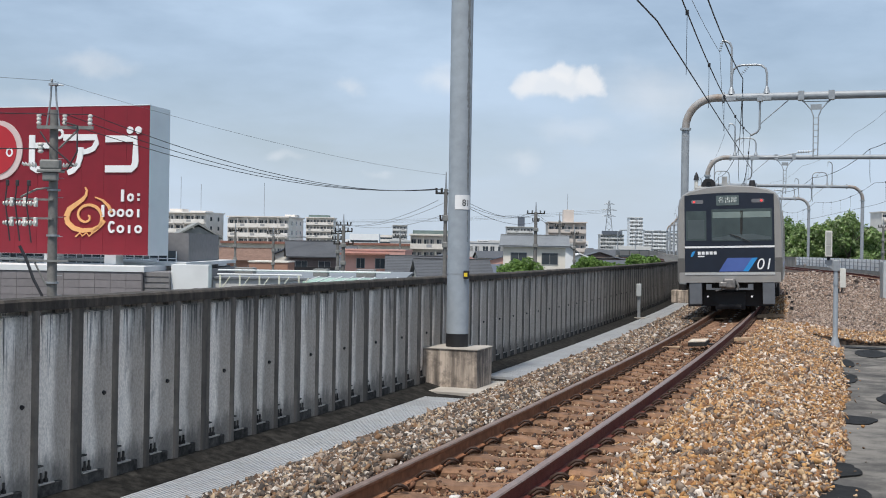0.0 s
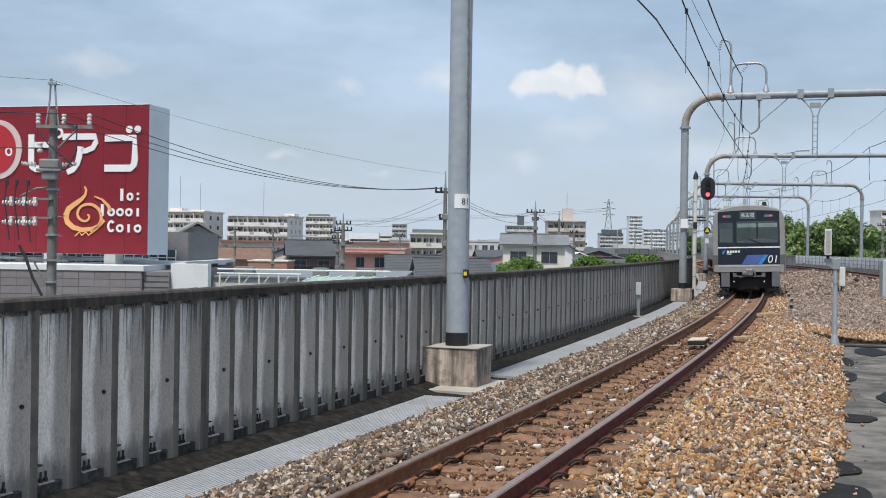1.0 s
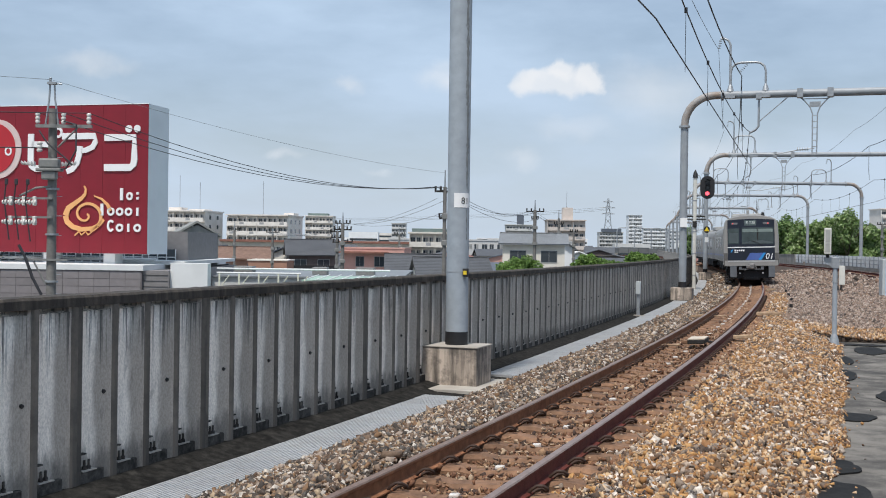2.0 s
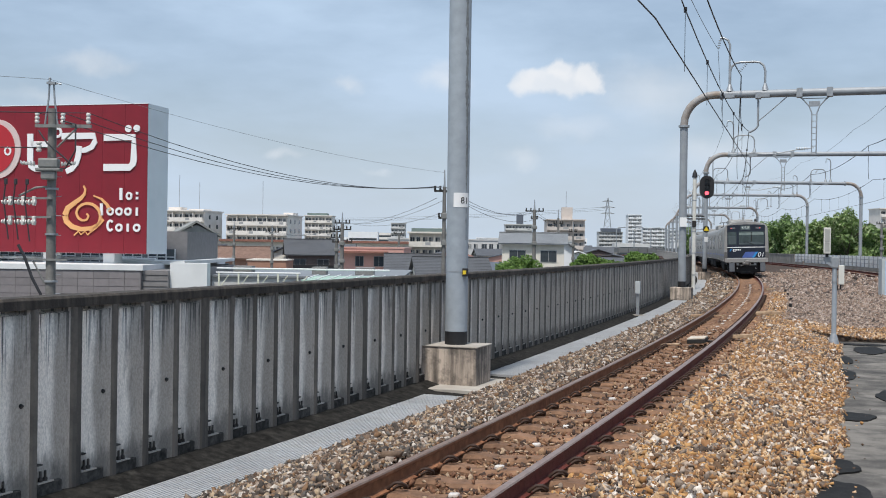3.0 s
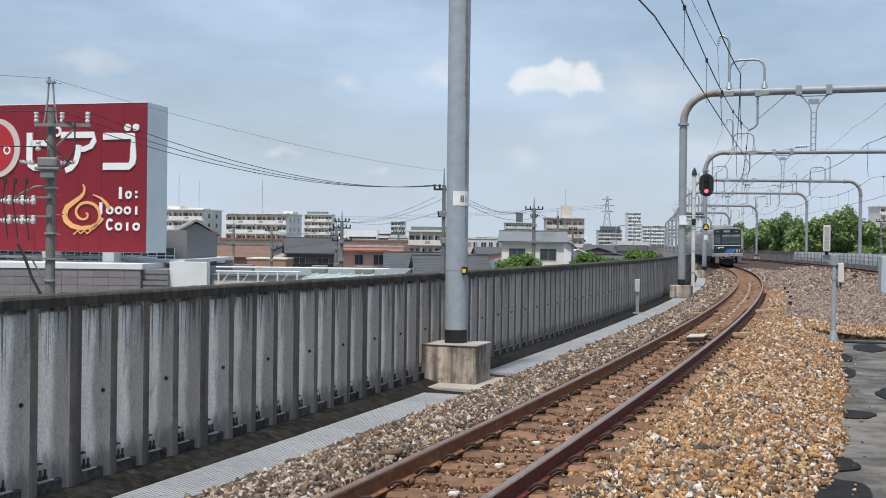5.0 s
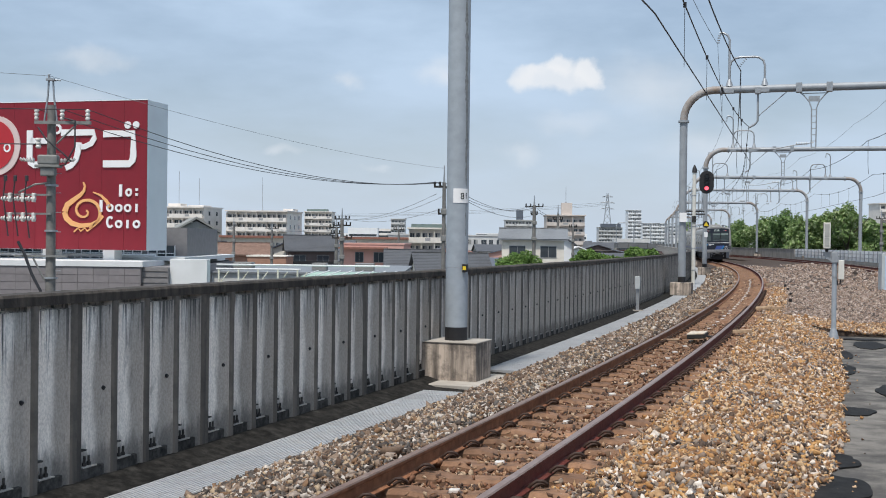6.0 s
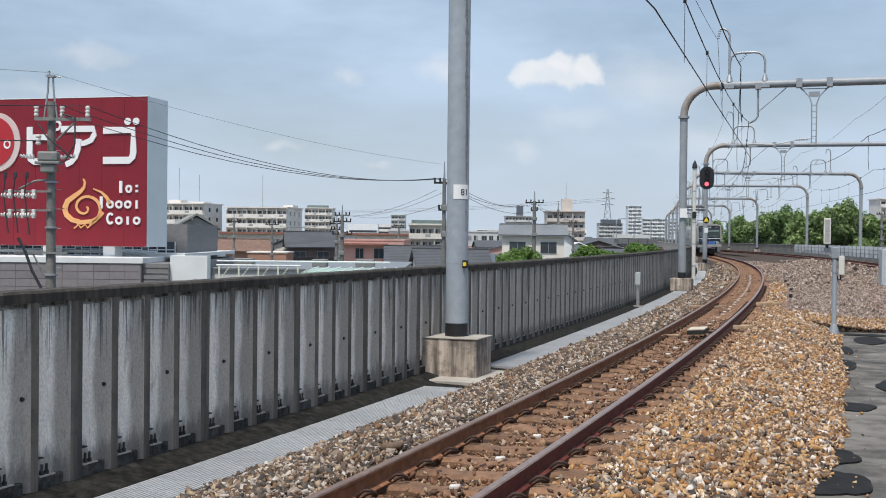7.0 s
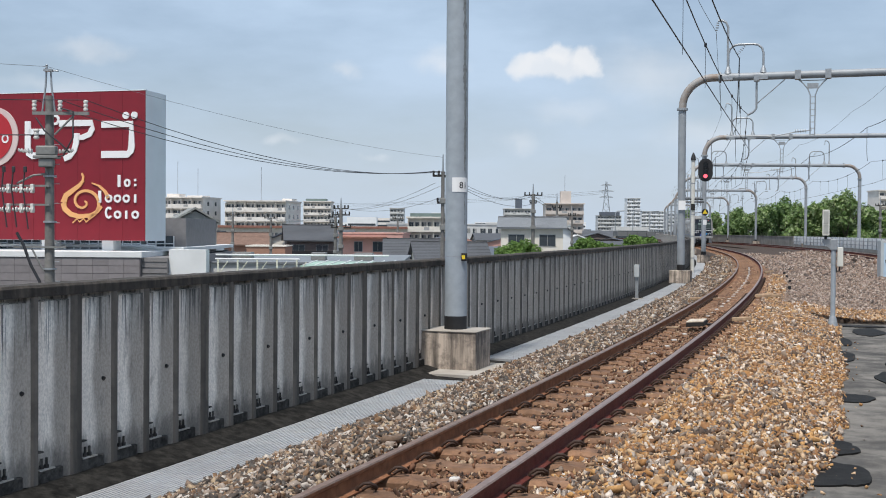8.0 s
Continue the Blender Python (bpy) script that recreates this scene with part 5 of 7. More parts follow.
M_GLASS = mat("train_side_glass", (0.05, 0.06, 0.07), 0.08, var=0.1, scale=2)
M_CABGLASS = mat("train_cab_glass", (0.05, 0.07, 0.07), 0.06, var=0.25, scale=1.6)
M_BLIND = mat("cab_blind", (0.20, 0.25, 0.235), 0.3, var=0.08, scale=3)
M_DESKGLARE = mat("cab_desk", (0.075, 0.095, 0.10), 0.3, var=0.1, scale=3)
M_CORNER = mat("face_corner_grey", (0.11, 0.105, 0.10), 0.6, var=0.1, scale=4)
M_TRIM = mat("face_trim", (0.55, 0.55, 0.54), 0.4, metal=0.3, var=0.05)
M_DEST = mat("destination_glass", (0.10, 0.13, 0.13), 0.15, var=0.1)
M_DESTW = mat("destination_letters", (0.6, 0.65, 0.62), 0.4, var=0.05)
M_TAIL = mat("tail_lamp", (0.5, 0.05, 0.05), 0.3, var=0.05, emit=(1.0, 0.08, 0.08, 0.6))
M_WHEEL = mat("wheel_steel", (0.10, 0.085, 0.075), 0.5, metal=0.5, var=0.2, scale=8)
M_ROOFBOX = mat("roof_equipment", (0.34, 0.34, 0.33), 0.7, var=0.15, scale=4)
M_SKIRT = mat("skirt_grey", (0.115, 0.125, 0.14), 0.6, var=0.1, scale=6)
M_COUPLER = mat("coupler_steel", (0.22, 0.21, 0.20), 0.5, metal=0.5, var=0.25, scale=15)
cars = [car(True)]
mid = car(False)
cars.append(mid)
for _i in range(2):
    cars.append(copy_thing(mid, pose(0, 0, 0)))
pantograph(mid, -CAR / 2 + 5.0)
# ---- shop, sign and street poles ----
SIGN_U = Vector((-0.970, 0.243, 0))     # along the sign's face, from its near corner
SIGN_A = Vector((-11.79, 45.0, 0))


def shop_sign():
    rz = math.degrees(math.atan2(-SIGN_U.y, -SIGN_U.x))
    s = thing("shop_sign", pose(SIGN_A.x, SIGN_A.y, 0, 0, 0, rz), "large dark red rooftop sign box with white and orange emblems", "sign")
    # local: x grows to the right along the face (0 at the corner), the face at y = 0
    bm = B()
    box(bm, -12.0, 0.0, 0.0, 1.66, 1.24, 7.21)
    part("box_frame", bm, M_SIGNSIDE, s, "pale grey box sides")
    for i in range(12):
        bm = B()
        box(bm, -12.0 + i * 1.0 + 0.004, -11.0 + i * 1.0 - 0.004, -0.03, -0.001, 1.25, 7.20)
        part("face_panel", bm, M_RED, s)
    bm = B()
    box(bm, -12.02, 0.02, -0.045, 0.02, 7.2, 7.235)
    part("edge_trim", bm, M_SIGNSIDE, s)

    def emblem(name, outline, m, label="", out=0.05):
        bm = B()
        prism(bm, outline, -0.03 - out, -0.031)
        return part(name, bm, m, s, label)

    def stroke(pts, w0, w1=None):
        """Outline of a band along points, its width passing from w0 to w1."""
        w1 = w0 if w1 is None else w1
        L, R = [], []
        n = len(pts)
        for i, p in enumerate(pts):
            a, b = Vector(pts[max(0, i - 1)]), Vector(pts[min(n - 1, i + 1)])
            d = (b - a).normalized()
            w = (w0 + (w1 - w0) * i / (n - 1)) / 2
            L.append((p[0] - d.y * w, p[1] + d.x * w))
            R.append((p[0] + d.y * w, p[1] - d.x * w))
        return L + R[::-1]

    def band(name, pts, m, w0, w1=None, label="", out=0.05):
        """Band built in short quads so that bends stay clean."""
        o = stroke(pts, w0, w1)
        n = len(pts)
        bm = B()
        a = [[bm.verts.new((x, y, z)) for x, z in o] for y in (-0.03 - out, -0.031)]
        for i in range(n - 1):
            j, k = 2 * n - 1 - i, 2 * n - 2 - i
            bm.faces.new((a[0][i], a[0][i + 1], a[0][k], a[0][j]))
            bm.faces.new((a[0][i], a[0][i + 1], a[1][i + 1], a[1][i]))
            bm.faces.new((a[0][k], a[0][j], a[1][j], a[1][k]))
        bm.faces.new((a[0][0], a[0][2 * n - 1], a[1][2 * n - 1], a[1][0]))
        bm.faces.new((a[0][n - 1], a[0][n], a[1][n], a[1][n - 1]))
        bmesh.ops.recalc_face_normals(bm, faces=bm.faces[:])
        return part(name, bm, m, s, label)

    # round emblem, mostly out past the left end
    cx, cz = -6.85, 5.45
    ring = [(cx + 0.93 * 1.25 * math.cos(a), cz + 1.22 * math.sin(a)) for a in [i * math.pi / 24 for i in range(48)]]
    emblem("round_emblem", ring, M_PINKISH, "white ring emblem")
    ring = [(cx - 0.10 + 1.0 * math.cos(a), cz + 0.02 + 1.03 * math.sin(a)) for a in [i * math.pi / 24 for i in range(48)]]
    emblem("emblem_disc", ring, M_REDB, "brighter red disc", 0.08)
    for x in (-6.26,):
        r = [(x + 0.13 * math.cos(a), 5.36 + 0.15 * math.sin(a)) for a in [i * math.pi / 8 for i in range(17)]]
        band("emblem_ring", r, M_SIGNW, 0.07, out=0.10)
    # three big white hooked shapes
    band("white_hook", [(-5.25, 6.06), (-5.25, 4.95), (-5.2, 4.75), (-5.05, 4.66), (-4.25, 4.66)], M_SIGNW, 0.27, label="white hooked shape")
    band("white_bar", [(-5.2, 5.62), (-4.15, 5.62)], M_SIGNW, 0.26)
    band("white_ring", [(-4.02 + 0.17 * math.cos(a), 6.1 + 0.17 * math.sin(a)) for a in [i * math.pi / 8 for i in range(17)]], M_SIGNW, 0.10)
    band("white_hook", [(-3.82, 5.95), (-2.35, 5.95), (-2.33, 5.7), (-2.45, 5.5), (-2.75, 5.38), (-2.95, 5.36)], M_SIGNW, 0.26, 0.2, label="white hooked shape")
    band("white_tail", [(-3.02, 5.55), (-3.05, 5.15), (-3.15, 4.85), (-3.35, 4.62), (-3.6, 4.52)], M_SIGNW, 0.26, 0.22)
    band("white_hook", [(-1.92, 5.88), (-0.6, 5.88), (-0.58, 5.0), (-0.62, 4.82), (-0.76, 4.68), (-1.92, 4.68)], M_SIGNW, 0.28, label="white hooked shape")
    for x in (-0.84, -0.47):
        emblem("white_dot", [(x + 0.145 * math.cos(a), 6.22 + 0.145 * math.sin(a)) for a in [i * math.pi / 10 for i in range(20)]], M_SIGNW)
    # orange swirl
    c0, c1 = -2.70, 2.78
    pts = [(c0 + (0.05 + 0.085 * a) * math.cos(-a + 0.6) * 1.05, c1 + (0.05 + 0.075 * a) * math.sin(-a + 0.6)) for a in [i * 0.2 for i in range(0, 42)]]
    band("orange_swirl", pts, M_ORANGE, 0.07, 0.13, "orange spiral emblem")
    band("orange_swirl", [(-3.62, 2.75), (-3.5, 3.05), (-3.2, 3.25), (-2.9, 3.45), (-2.75, 3.62), (-2.72, 3.8), (-2.8, 3.95)], M_ORANGE, 0.26, 0.05)
    band("orange_swirl", [(-2.35, 3.55), (-2.0, 3.42), (-1.75, 3.2), (-1.6, 2.95)], M_ORANGE, 0.04, 0.16)
    band("orange_swirl", [(-3.62, 2.75), (-3.55, 2.5), (-3.3, 2.3), (-2.9, 2.2), (-2.4, 2.25), (-2.1, 2.4), (-1.9, 2.6)], M_ORANGE, 0.24, 0.12)
    band("orange_tail", [(-3.2, 1.95), (-3.0, 2.12), (-2.9, 1.98), (-2.7, 2.12), (-2.6, 1.98), (-2.35, 2.16)], M_ORANGE, 0.05)
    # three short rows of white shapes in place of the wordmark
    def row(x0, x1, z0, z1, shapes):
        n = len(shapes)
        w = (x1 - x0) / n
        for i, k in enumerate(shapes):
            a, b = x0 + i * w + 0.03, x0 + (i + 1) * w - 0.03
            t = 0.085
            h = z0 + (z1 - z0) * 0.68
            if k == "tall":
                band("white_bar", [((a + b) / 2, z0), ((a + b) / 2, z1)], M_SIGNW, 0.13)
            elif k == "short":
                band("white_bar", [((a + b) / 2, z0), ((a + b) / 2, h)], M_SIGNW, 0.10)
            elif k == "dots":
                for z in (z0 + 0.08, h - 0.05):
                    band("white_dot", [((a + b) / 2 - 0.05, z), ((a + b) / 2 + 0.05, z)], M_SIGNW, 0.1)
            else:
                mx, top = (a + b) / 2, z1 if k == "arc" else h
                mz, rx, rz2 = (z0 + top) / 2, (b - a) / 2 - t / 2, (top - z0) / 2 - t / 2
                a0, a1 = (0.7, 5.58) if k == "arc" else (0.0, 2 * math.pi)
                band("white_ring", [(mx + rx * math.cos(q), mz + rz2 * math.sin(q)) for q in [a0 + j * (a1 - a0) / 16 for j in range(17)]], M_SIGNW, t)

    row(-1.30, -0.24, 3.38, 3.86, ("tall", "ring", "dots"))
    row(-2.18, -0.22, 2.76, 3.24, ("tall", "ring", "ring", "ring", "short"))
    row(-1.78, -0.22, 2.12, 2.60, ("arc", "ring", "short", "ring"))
    for x in (-1.85, -4.6, -7.5, -10.5):
        bm = B()
        box(bm, x - 0.26, x + 0.26, 0.3, 0.9, 0.3, 1.238, bev=0.01)
        part("leg", bm, M_SIGNW, s, "white support leg")


def shop():
    b = thing("shop_building", pose(0, 0, 0), "low shop building with beige tiled parapet and white roof edge", "building")
    bm = B()
    box(bm, -30, -11.62, 43.6, 60, GROUND, 0.62)
    part("wall", bm, M_TILEWALL, b)
    bm = B()
    box(bm, -30, -11.55, 43.55, 60, 0.62, 0.84, bev=0.01)
    part("roof_edge", bm, M_OFFWHITE, b, "off-white roof edge")
    tile = B()
    box(tile, 0.01, 0.59, -0.012, 0.0, 0.01, 0.29)
    tm = mesh_of(tile, "tile", M_TILE)
    for i in range(17):
        for j in range(4):
            t = part("tile", tm, None, b)
            t.location = (-21.85 + i * 0.6, 43.6, 0.3 - j * 0.3)
    bm = B()
    box(bm, -11.615, -10.62, 43.75, 58, GROUND, 0.62)
    part("return_wall", bm, M_TILEDARK, b, "darker tiled return wall")
    for j in range(5):
        bm = B()
        box(bm, -11.60, -10.64, 43.73, 43.75, 0.45 - j * 0.22, 0.46 - j * 0.22)
        part("joint", bm, M_UNDER, b)
    bm = B()
    box(bm, -10.62, -9.17, 44.0, 44.6, GROUND, 0.93, bev=0.01)
    box(bm, -14.0, -10.7, 46.9, 58, 0.80, 0.96, bev=0.01)
    part("white_wall", bm, M_OFFWHITE, b, "plain white roof wall")
    bm = B()
    box(bm, -30, -11.2, 49.5, 56, 0.6, 2.2)
    part("upper_wall", bm, M_TILEDARK, b)
    for i in range(9):
        x = -24.5 + i * 1.45
        bm = B()
        box(bm, x, x + 1.2, 49.44, 49.5, 0.75, 1.42)
        w = part("window", bm, M_GLASS, b)
        for k in range(4):
            bm = B()
            box(bm, x + k * 0.39, x + k * 0.39 + 0.04, 49.40, 49.44, 0.75, 1.42)
            part("frame_bar", bm, M_SIGNW, w)
        bm = B()
        box(bm, x, x + 1.2, 49.40, 49.44, 1.06, 1.1)
        part("frame_bar", bm, M_SIGNW, w)
    bm = B()
    tube(bm, [(-22, 47.6, 1.0), (-12.0, 47.3, 1.0)], 0.07, 8)
    part("roof_pipe", bm, M_SIGNW, b)


def insulator(bm, x, y, z, h=0.3, r=0.09):
    for i in range(3):
        tube(bm, [(x, y, z + h * i / 3), (x, y, z + h * (i + 0.55) / 3), (x, y, z + h * (i + 1) / 3)], [r * 0.6, r, r * 0.55], 8)


def utility_pole():
    p = thing("utility_pole", pose(-12.16, 35.0, 0), "grey concrete utility pole with crossarms insulators and switchgear", "utility pole")
    bm = B()
    tube(bm, [(0.05, 0, GROUND), (0.03, 0, 5.8)], [0.18, 0.125], 16)
    part("shaft", bm, M_UPOLE, p)
    for sx in (-0.13, 0.13):
        bm = B()
        tube(bm, [(sx * 1.5, 0, 5.3), (sx * 0.7, 0, 6.1), (sx * 0.5, 0, 6.62)], 0.03, 6)
        part("top_frame", bm, M_STEELG, p)
    bm = B()
    box(bm, -0.13, 0.13, -0.1, 0.1, 6.55, 6.62)
    insulator(bm, -0.06, 0, 6.62, 0.14, 0.05)
    tube(bm, [(0.0, 0, 6.6), (0.3, 0, 6.56)], 0.025, 6)
    part("top_bracket", bm, M_STEELG, p)
    bm = B()
    box(bm, -0.42, 1.3, -0.24, -0.14, 5.2, 5.30)
    tube(bm, [(0.85, -0.19, 5.2), (0.25, -0.17, 4.6)], 0.03, 6)
    part("crossarm", bm, M_UPARM, p, "pale steel crossarm")
    for x in (-0.37, 0.42, 1.2):
        bm = B()
        insulator(bm, x, -0.19, 5.32, 0.34, 0.085)
        part("insulator", bm, M_PORC, p, "white porcelain insulator")
    bm = B()
    insulator(bm, -0.30, -0.2, 4.45, 0.32, 0.10)
    part("insulator", bm, M_PORC, p)
    bm = B()
    box(bm, -0.28, 0.34, -0.38, -0.1, 3.95, 4.25, bev=0.05)
    box(bm, -0.35, 0.40, -0.40, -0.05, 3.86, 3.95, bev=0.02)
    box(bm, -0.2, 0.25, -0.35, -0.1, 3.6, 3.86, bev=0.04)
    part("switch_case", bm, M_UPARM, p, "pale grey switch case")
    for sx in (-1, 1):
        bm = B()
        for i in range(5):
            x = sx * (0.42 + i * 0.09)
            tube(bm, [(x, -0.25, 4.08 + 0.01 * i), (x + sx * 0.04, -0.25, 4.08)], [0.085, 0.055], 8)
        part("bushing", bm, M_PORC, p)
    bm = B()
    box(bm, -1.35, 0.1, -0.22, -0.14, 3.0, 3.06)
    tube(bm, [(-0.9, -0.18, 3.1), (-0.4, -0.18, 3.35), (0.05, -0.15, 3.4)], 0.035, 6)
    part("crossarm", bm, M_UPARM, p)
    bm = B()
    box(bm, -1.28, 0.1, -0.22, -0.14, 2.42, 2.48)
    part("crossarm", bm, M_UPARM, p)
    for z in (2.9, 2.3):
        for x in (-1.28, -0.88, -0.55):
            bm = B()
            for i in range(4):
                tube(bm, [(x - 0.1 + i * 0.09, -0.3, z), (x - 0.06 + i * 0.09, -0.3, z)], 0.085 if i % 2 else 0.06, 8)
            box(bm, x + 0.1, x + 0.2, -0.34, -0.2, z - 0.1, z + 0.18, bev=0.02)
            part("insulator", bm, M_PORC, p)
    for x, z0, z1 in ((-1.25, 3.55, 1.75), (-0.95, 3.55, 1.75), (-0.6, 3.55, 1.7)):
        bm = B()
        tube(bm, [(x, -0.34, z0), (x - 0.06, -0.34, (z0 + z1) / 2 + 0.3), (x + 0.02, -0.34, (z0 + z1) / 2 - 0.3), (x + 0.1, -0.34, z1)], 0.022, 6)
        box(bm, x - 0.04, x + 0.05, -0.39, -0.3, z0 - 0.12, z0 + 0.06, bev=0.015)
        part("jumper", bm, M_WIRE, p)
    bm = B()
    tube(bm, [(-0.85, -0.34, 1.6), (-0.65, -0.3, 1.2), (-0.45, -0.25, 0.6), (-0.2, -0.2, 0.1), (0.0, -0.2, -1.5)], 0.045, 8)
    part("cable", bm, M_WIRE, p, "thick black cable")
    bm = B()
    tube(bm, [(-0.3, -0.25, 5.1), (0.0, -0.35, 4.7), (0.5, -0.35, 4.3), (0.75, -0.3, 4.05)], 0.025, 6)
    tube(bm, [(0.45, -0.25, 5.4), (0.85, -0.3, 5.3), (0.85, -0.3, 4.5), (0.55, -0.3, 3.95), (0.2, -0.3, 3.9)], 0.025, 6)
    part("jumper", bm, M_WIRE, p)
    bm = B()
    box(bm, -1.0, 0.6, -0.2, -0.12, 1.12, 1.18)
    tube(bm, [(-0.45, -0.16, 1.1), (-0.1, -0.1, 0.4)], 0.03, 6)
    part("crossarm", bm, M_UPARM, p)
    for z in (0.45, 1.9, 3.3):
        bm = B()
        tube(bm, [(0.05, 0, z), (0.05, 0, z + 0.06)], 0.2, 14)
        part("band", bm, M_STEELG, p)
    for i in range(9):
        bm = B()
        tube(bm, [(0.18, 0, -0.5 + i * 0.6), (0.36, -0.05, -0.5 + i * 0.6)], 0.012, 5)
        part("step", bm, M_STEELG, p)


def street_pole(x, y, top, arms=(), r=0.15, label="grey concrete street pole with crossarms"):
    p = thing("utility_pole", pose(x, y, 0), label, "utility pole", "street poles in the town")
    bm = B()
    tube(bm, [(0, 0, GROUND), (0, 0, top - 0.9)], [r * 1.25, r * 0.85], 10)
    part("shaft", bm, M_UPOLE, p)
    bm = B()
    tube(bm, [(0, 0, top - 1.0), (0, 0, top)], [r * 0.6, 0.03], 6)
    part("top_rod", bm, M_STEELG, p)
    for z, w in arms:
        bm = B()
        box(bm, -w, w, -0.06, 0.06, z - 0.05, z + 0.05)
        for sx in (-0.9, -0.4, 0.5, 0.95):
            insulator(bm, sx * w, 0, z + 0.05, 0.22, 0.07)
        part("crossarm", bm, M_UNDER, p)
    for z in (top - 2.6, top - 4.0):
        bm = B()
        box(bm, -r * 1.35, r * 1.35, -r * 1.5, r * 0.5, z, z + 0.3, bev=0.03)
        part("case", bm, M_UPARM, p)
    return p


def wire(a, b, sag, r=0.012, m=None, n=14):
    a, b = Vector(a), Vector(b)
    bm = B()
    tube(bm, [a.lerp(b, i / n) - Vector((0, 0, 4 * sag * (i / n) * (1 - i / n))) for i in range(n + 1)], r, 5)
    tagged(part("power_line", bm, m or M_WIRE), "thin dark power line strung between poles", "wire", "power lines over the town")


M_PINKISH = mat("emblem_pale", (0.62, 0.50, 0.48), 0.5, var=0.05, scale=2)
M_REDB = mat("emblem_red", (0.42, 0.02, 0.03), 0.5, var=0.06, scale=2)
M_TILEWALL = mat("tile_joint", (0.15, 0.138, 0.14), 0.9, var=0.1, scale=3)
M_TILE = mat("wall_tile", (0.205, 0.187, 0.19), 0.6, var=0.08, scale=4, objrand=0.07)
M_TILEDARK = mat("wall_tile_dark", (0.20, 0.19, 0.19), 0.7, var=0.1, scale=4)
M_OFFWHITE = mat("roof_white", (0.66, 0.67, 0.67), 0.7, var=0.07, scale=1.2)
M_UPOLE = mat("concrete_pole", (0.19, 0.183, 0.172), 0.85, var=0.2, scale=6, tint=(0.09, 0.086, 0.08), tscale=2, tamt=0.5)
M_UPARM = mat("pole_hardware", (0.22, 0.22, 0.21), 0.6, var=0.12, scale=10, metal=0.2)
M_PORC = mat("porcelain", (0.66, 0.64, 0.60), 0.25, var=0.08, scale=12)
shop_sign()
shop()
utility_pole()
street_pole(-0.03, 60, 5.75, ((4.62, 0.55), (3.2, 0.3)), 0.115)
street_pole(7.9, 100, 5.9, ((4.88, 0.8), (4.2, 0.3)), 0.17)
street_pole(12.0, 120, 5.7, ((4.2, 0.5),), 0.14)
street_pole(13.6, 120, 4.4, ((3.4, 0.4),), 0.13)
street_pole(-8.1, 90, 4.25, ((3.4, 0.6), (2.9, 0.7), (1.9, 0.8)), 0.16)
street_pole(-9.1, 96, 3.7, ((2.8, 0.6), (2.3, 0.5)), 0.14)
street_pole(-18.2, 120, 3.6, ((2.9, 0.7),), 0.14)
street_pole(-22.6, 122, 4.0, ((3.2, 0.7),), 0.14)
street_pole(-6.0, 150, 4.0, ((3.2, 0.7),), 0.15)
street_pole(2.6, 150, 3.0, ((2.4, 0.5),), 0.13)
wire((-12.2, 35, 6.7), (-0.05, 60, 5.6), 0.35, 0.006, M_WIREG)
for x, dz in ((-0.37, 0.0), (0.42, 0.0), (1.2, 0.0)):
    wire((-12.16 + x, 34.8, 5.66), (-0.45 + x * 0.35, 60, 4.85), 0.85, 0.013)
    wire((-12.16 + x, 34.8, 5.66), (-30 + x, 22, 6.0), 0.5, 0.013)
wire((-12.2, 35, 6.7), (-30, 24, 7.4), 0.3, 0.007, M_WIREG)
wire((-12.2, 35, 4.6), (-30, 25, 5.2), 0.4, 0.018)
for dx, z in ((-0.4, 4.85), (0.1, 4.8), (0.5, 4.3)):
    wire((-0.03 + dx, 60, z), (7.9 + dx, 100, z + 0.05), 0.8, 0.014)
    wire((7.9 + dx, 100, z + 0.05), (12 + dx, 120, z - 0.4), 0.3, 0.014)
    wire((-0.03 + dx, 60, z - 0.6), (-8.1 + dx, 90, 3.4), 0.5, 0.012, M_WIREG)
    wire((-8.1 + dx, 90, 3.3), (-18.2 + dx, 120, 2.9), 0.6, 0.014, M_WIREG)
for z in (9.5, 10.6, 12.0):
    wire((-150, 1100, z + 14), (129, 900, z + 22), 3.0, 0.09, M_WIREG)
# ---- town houses and blocks ----


def window_on(parent, x, y, z, w, h, m=None):
    bm = B()
    box(bm, x - w / 2 - 0.05, x + w / 2 + 0.05, y - 0.05, y + 0.02, z - 0.05, z + h + 0.05)
    f = part("window", bm, M_FRAME, parent)
    bm = B()
    box(bm, x - w / 2, x - 0.02, y - 0.06, y, z, z + h)
    part("pane", bm, M_GLASS, f)
    bm = B()
    box(bm, x + 0.02, x + w / 2, y - 0.06, y, z, z + h)
    part("pane", bm, M_GLASS, f)


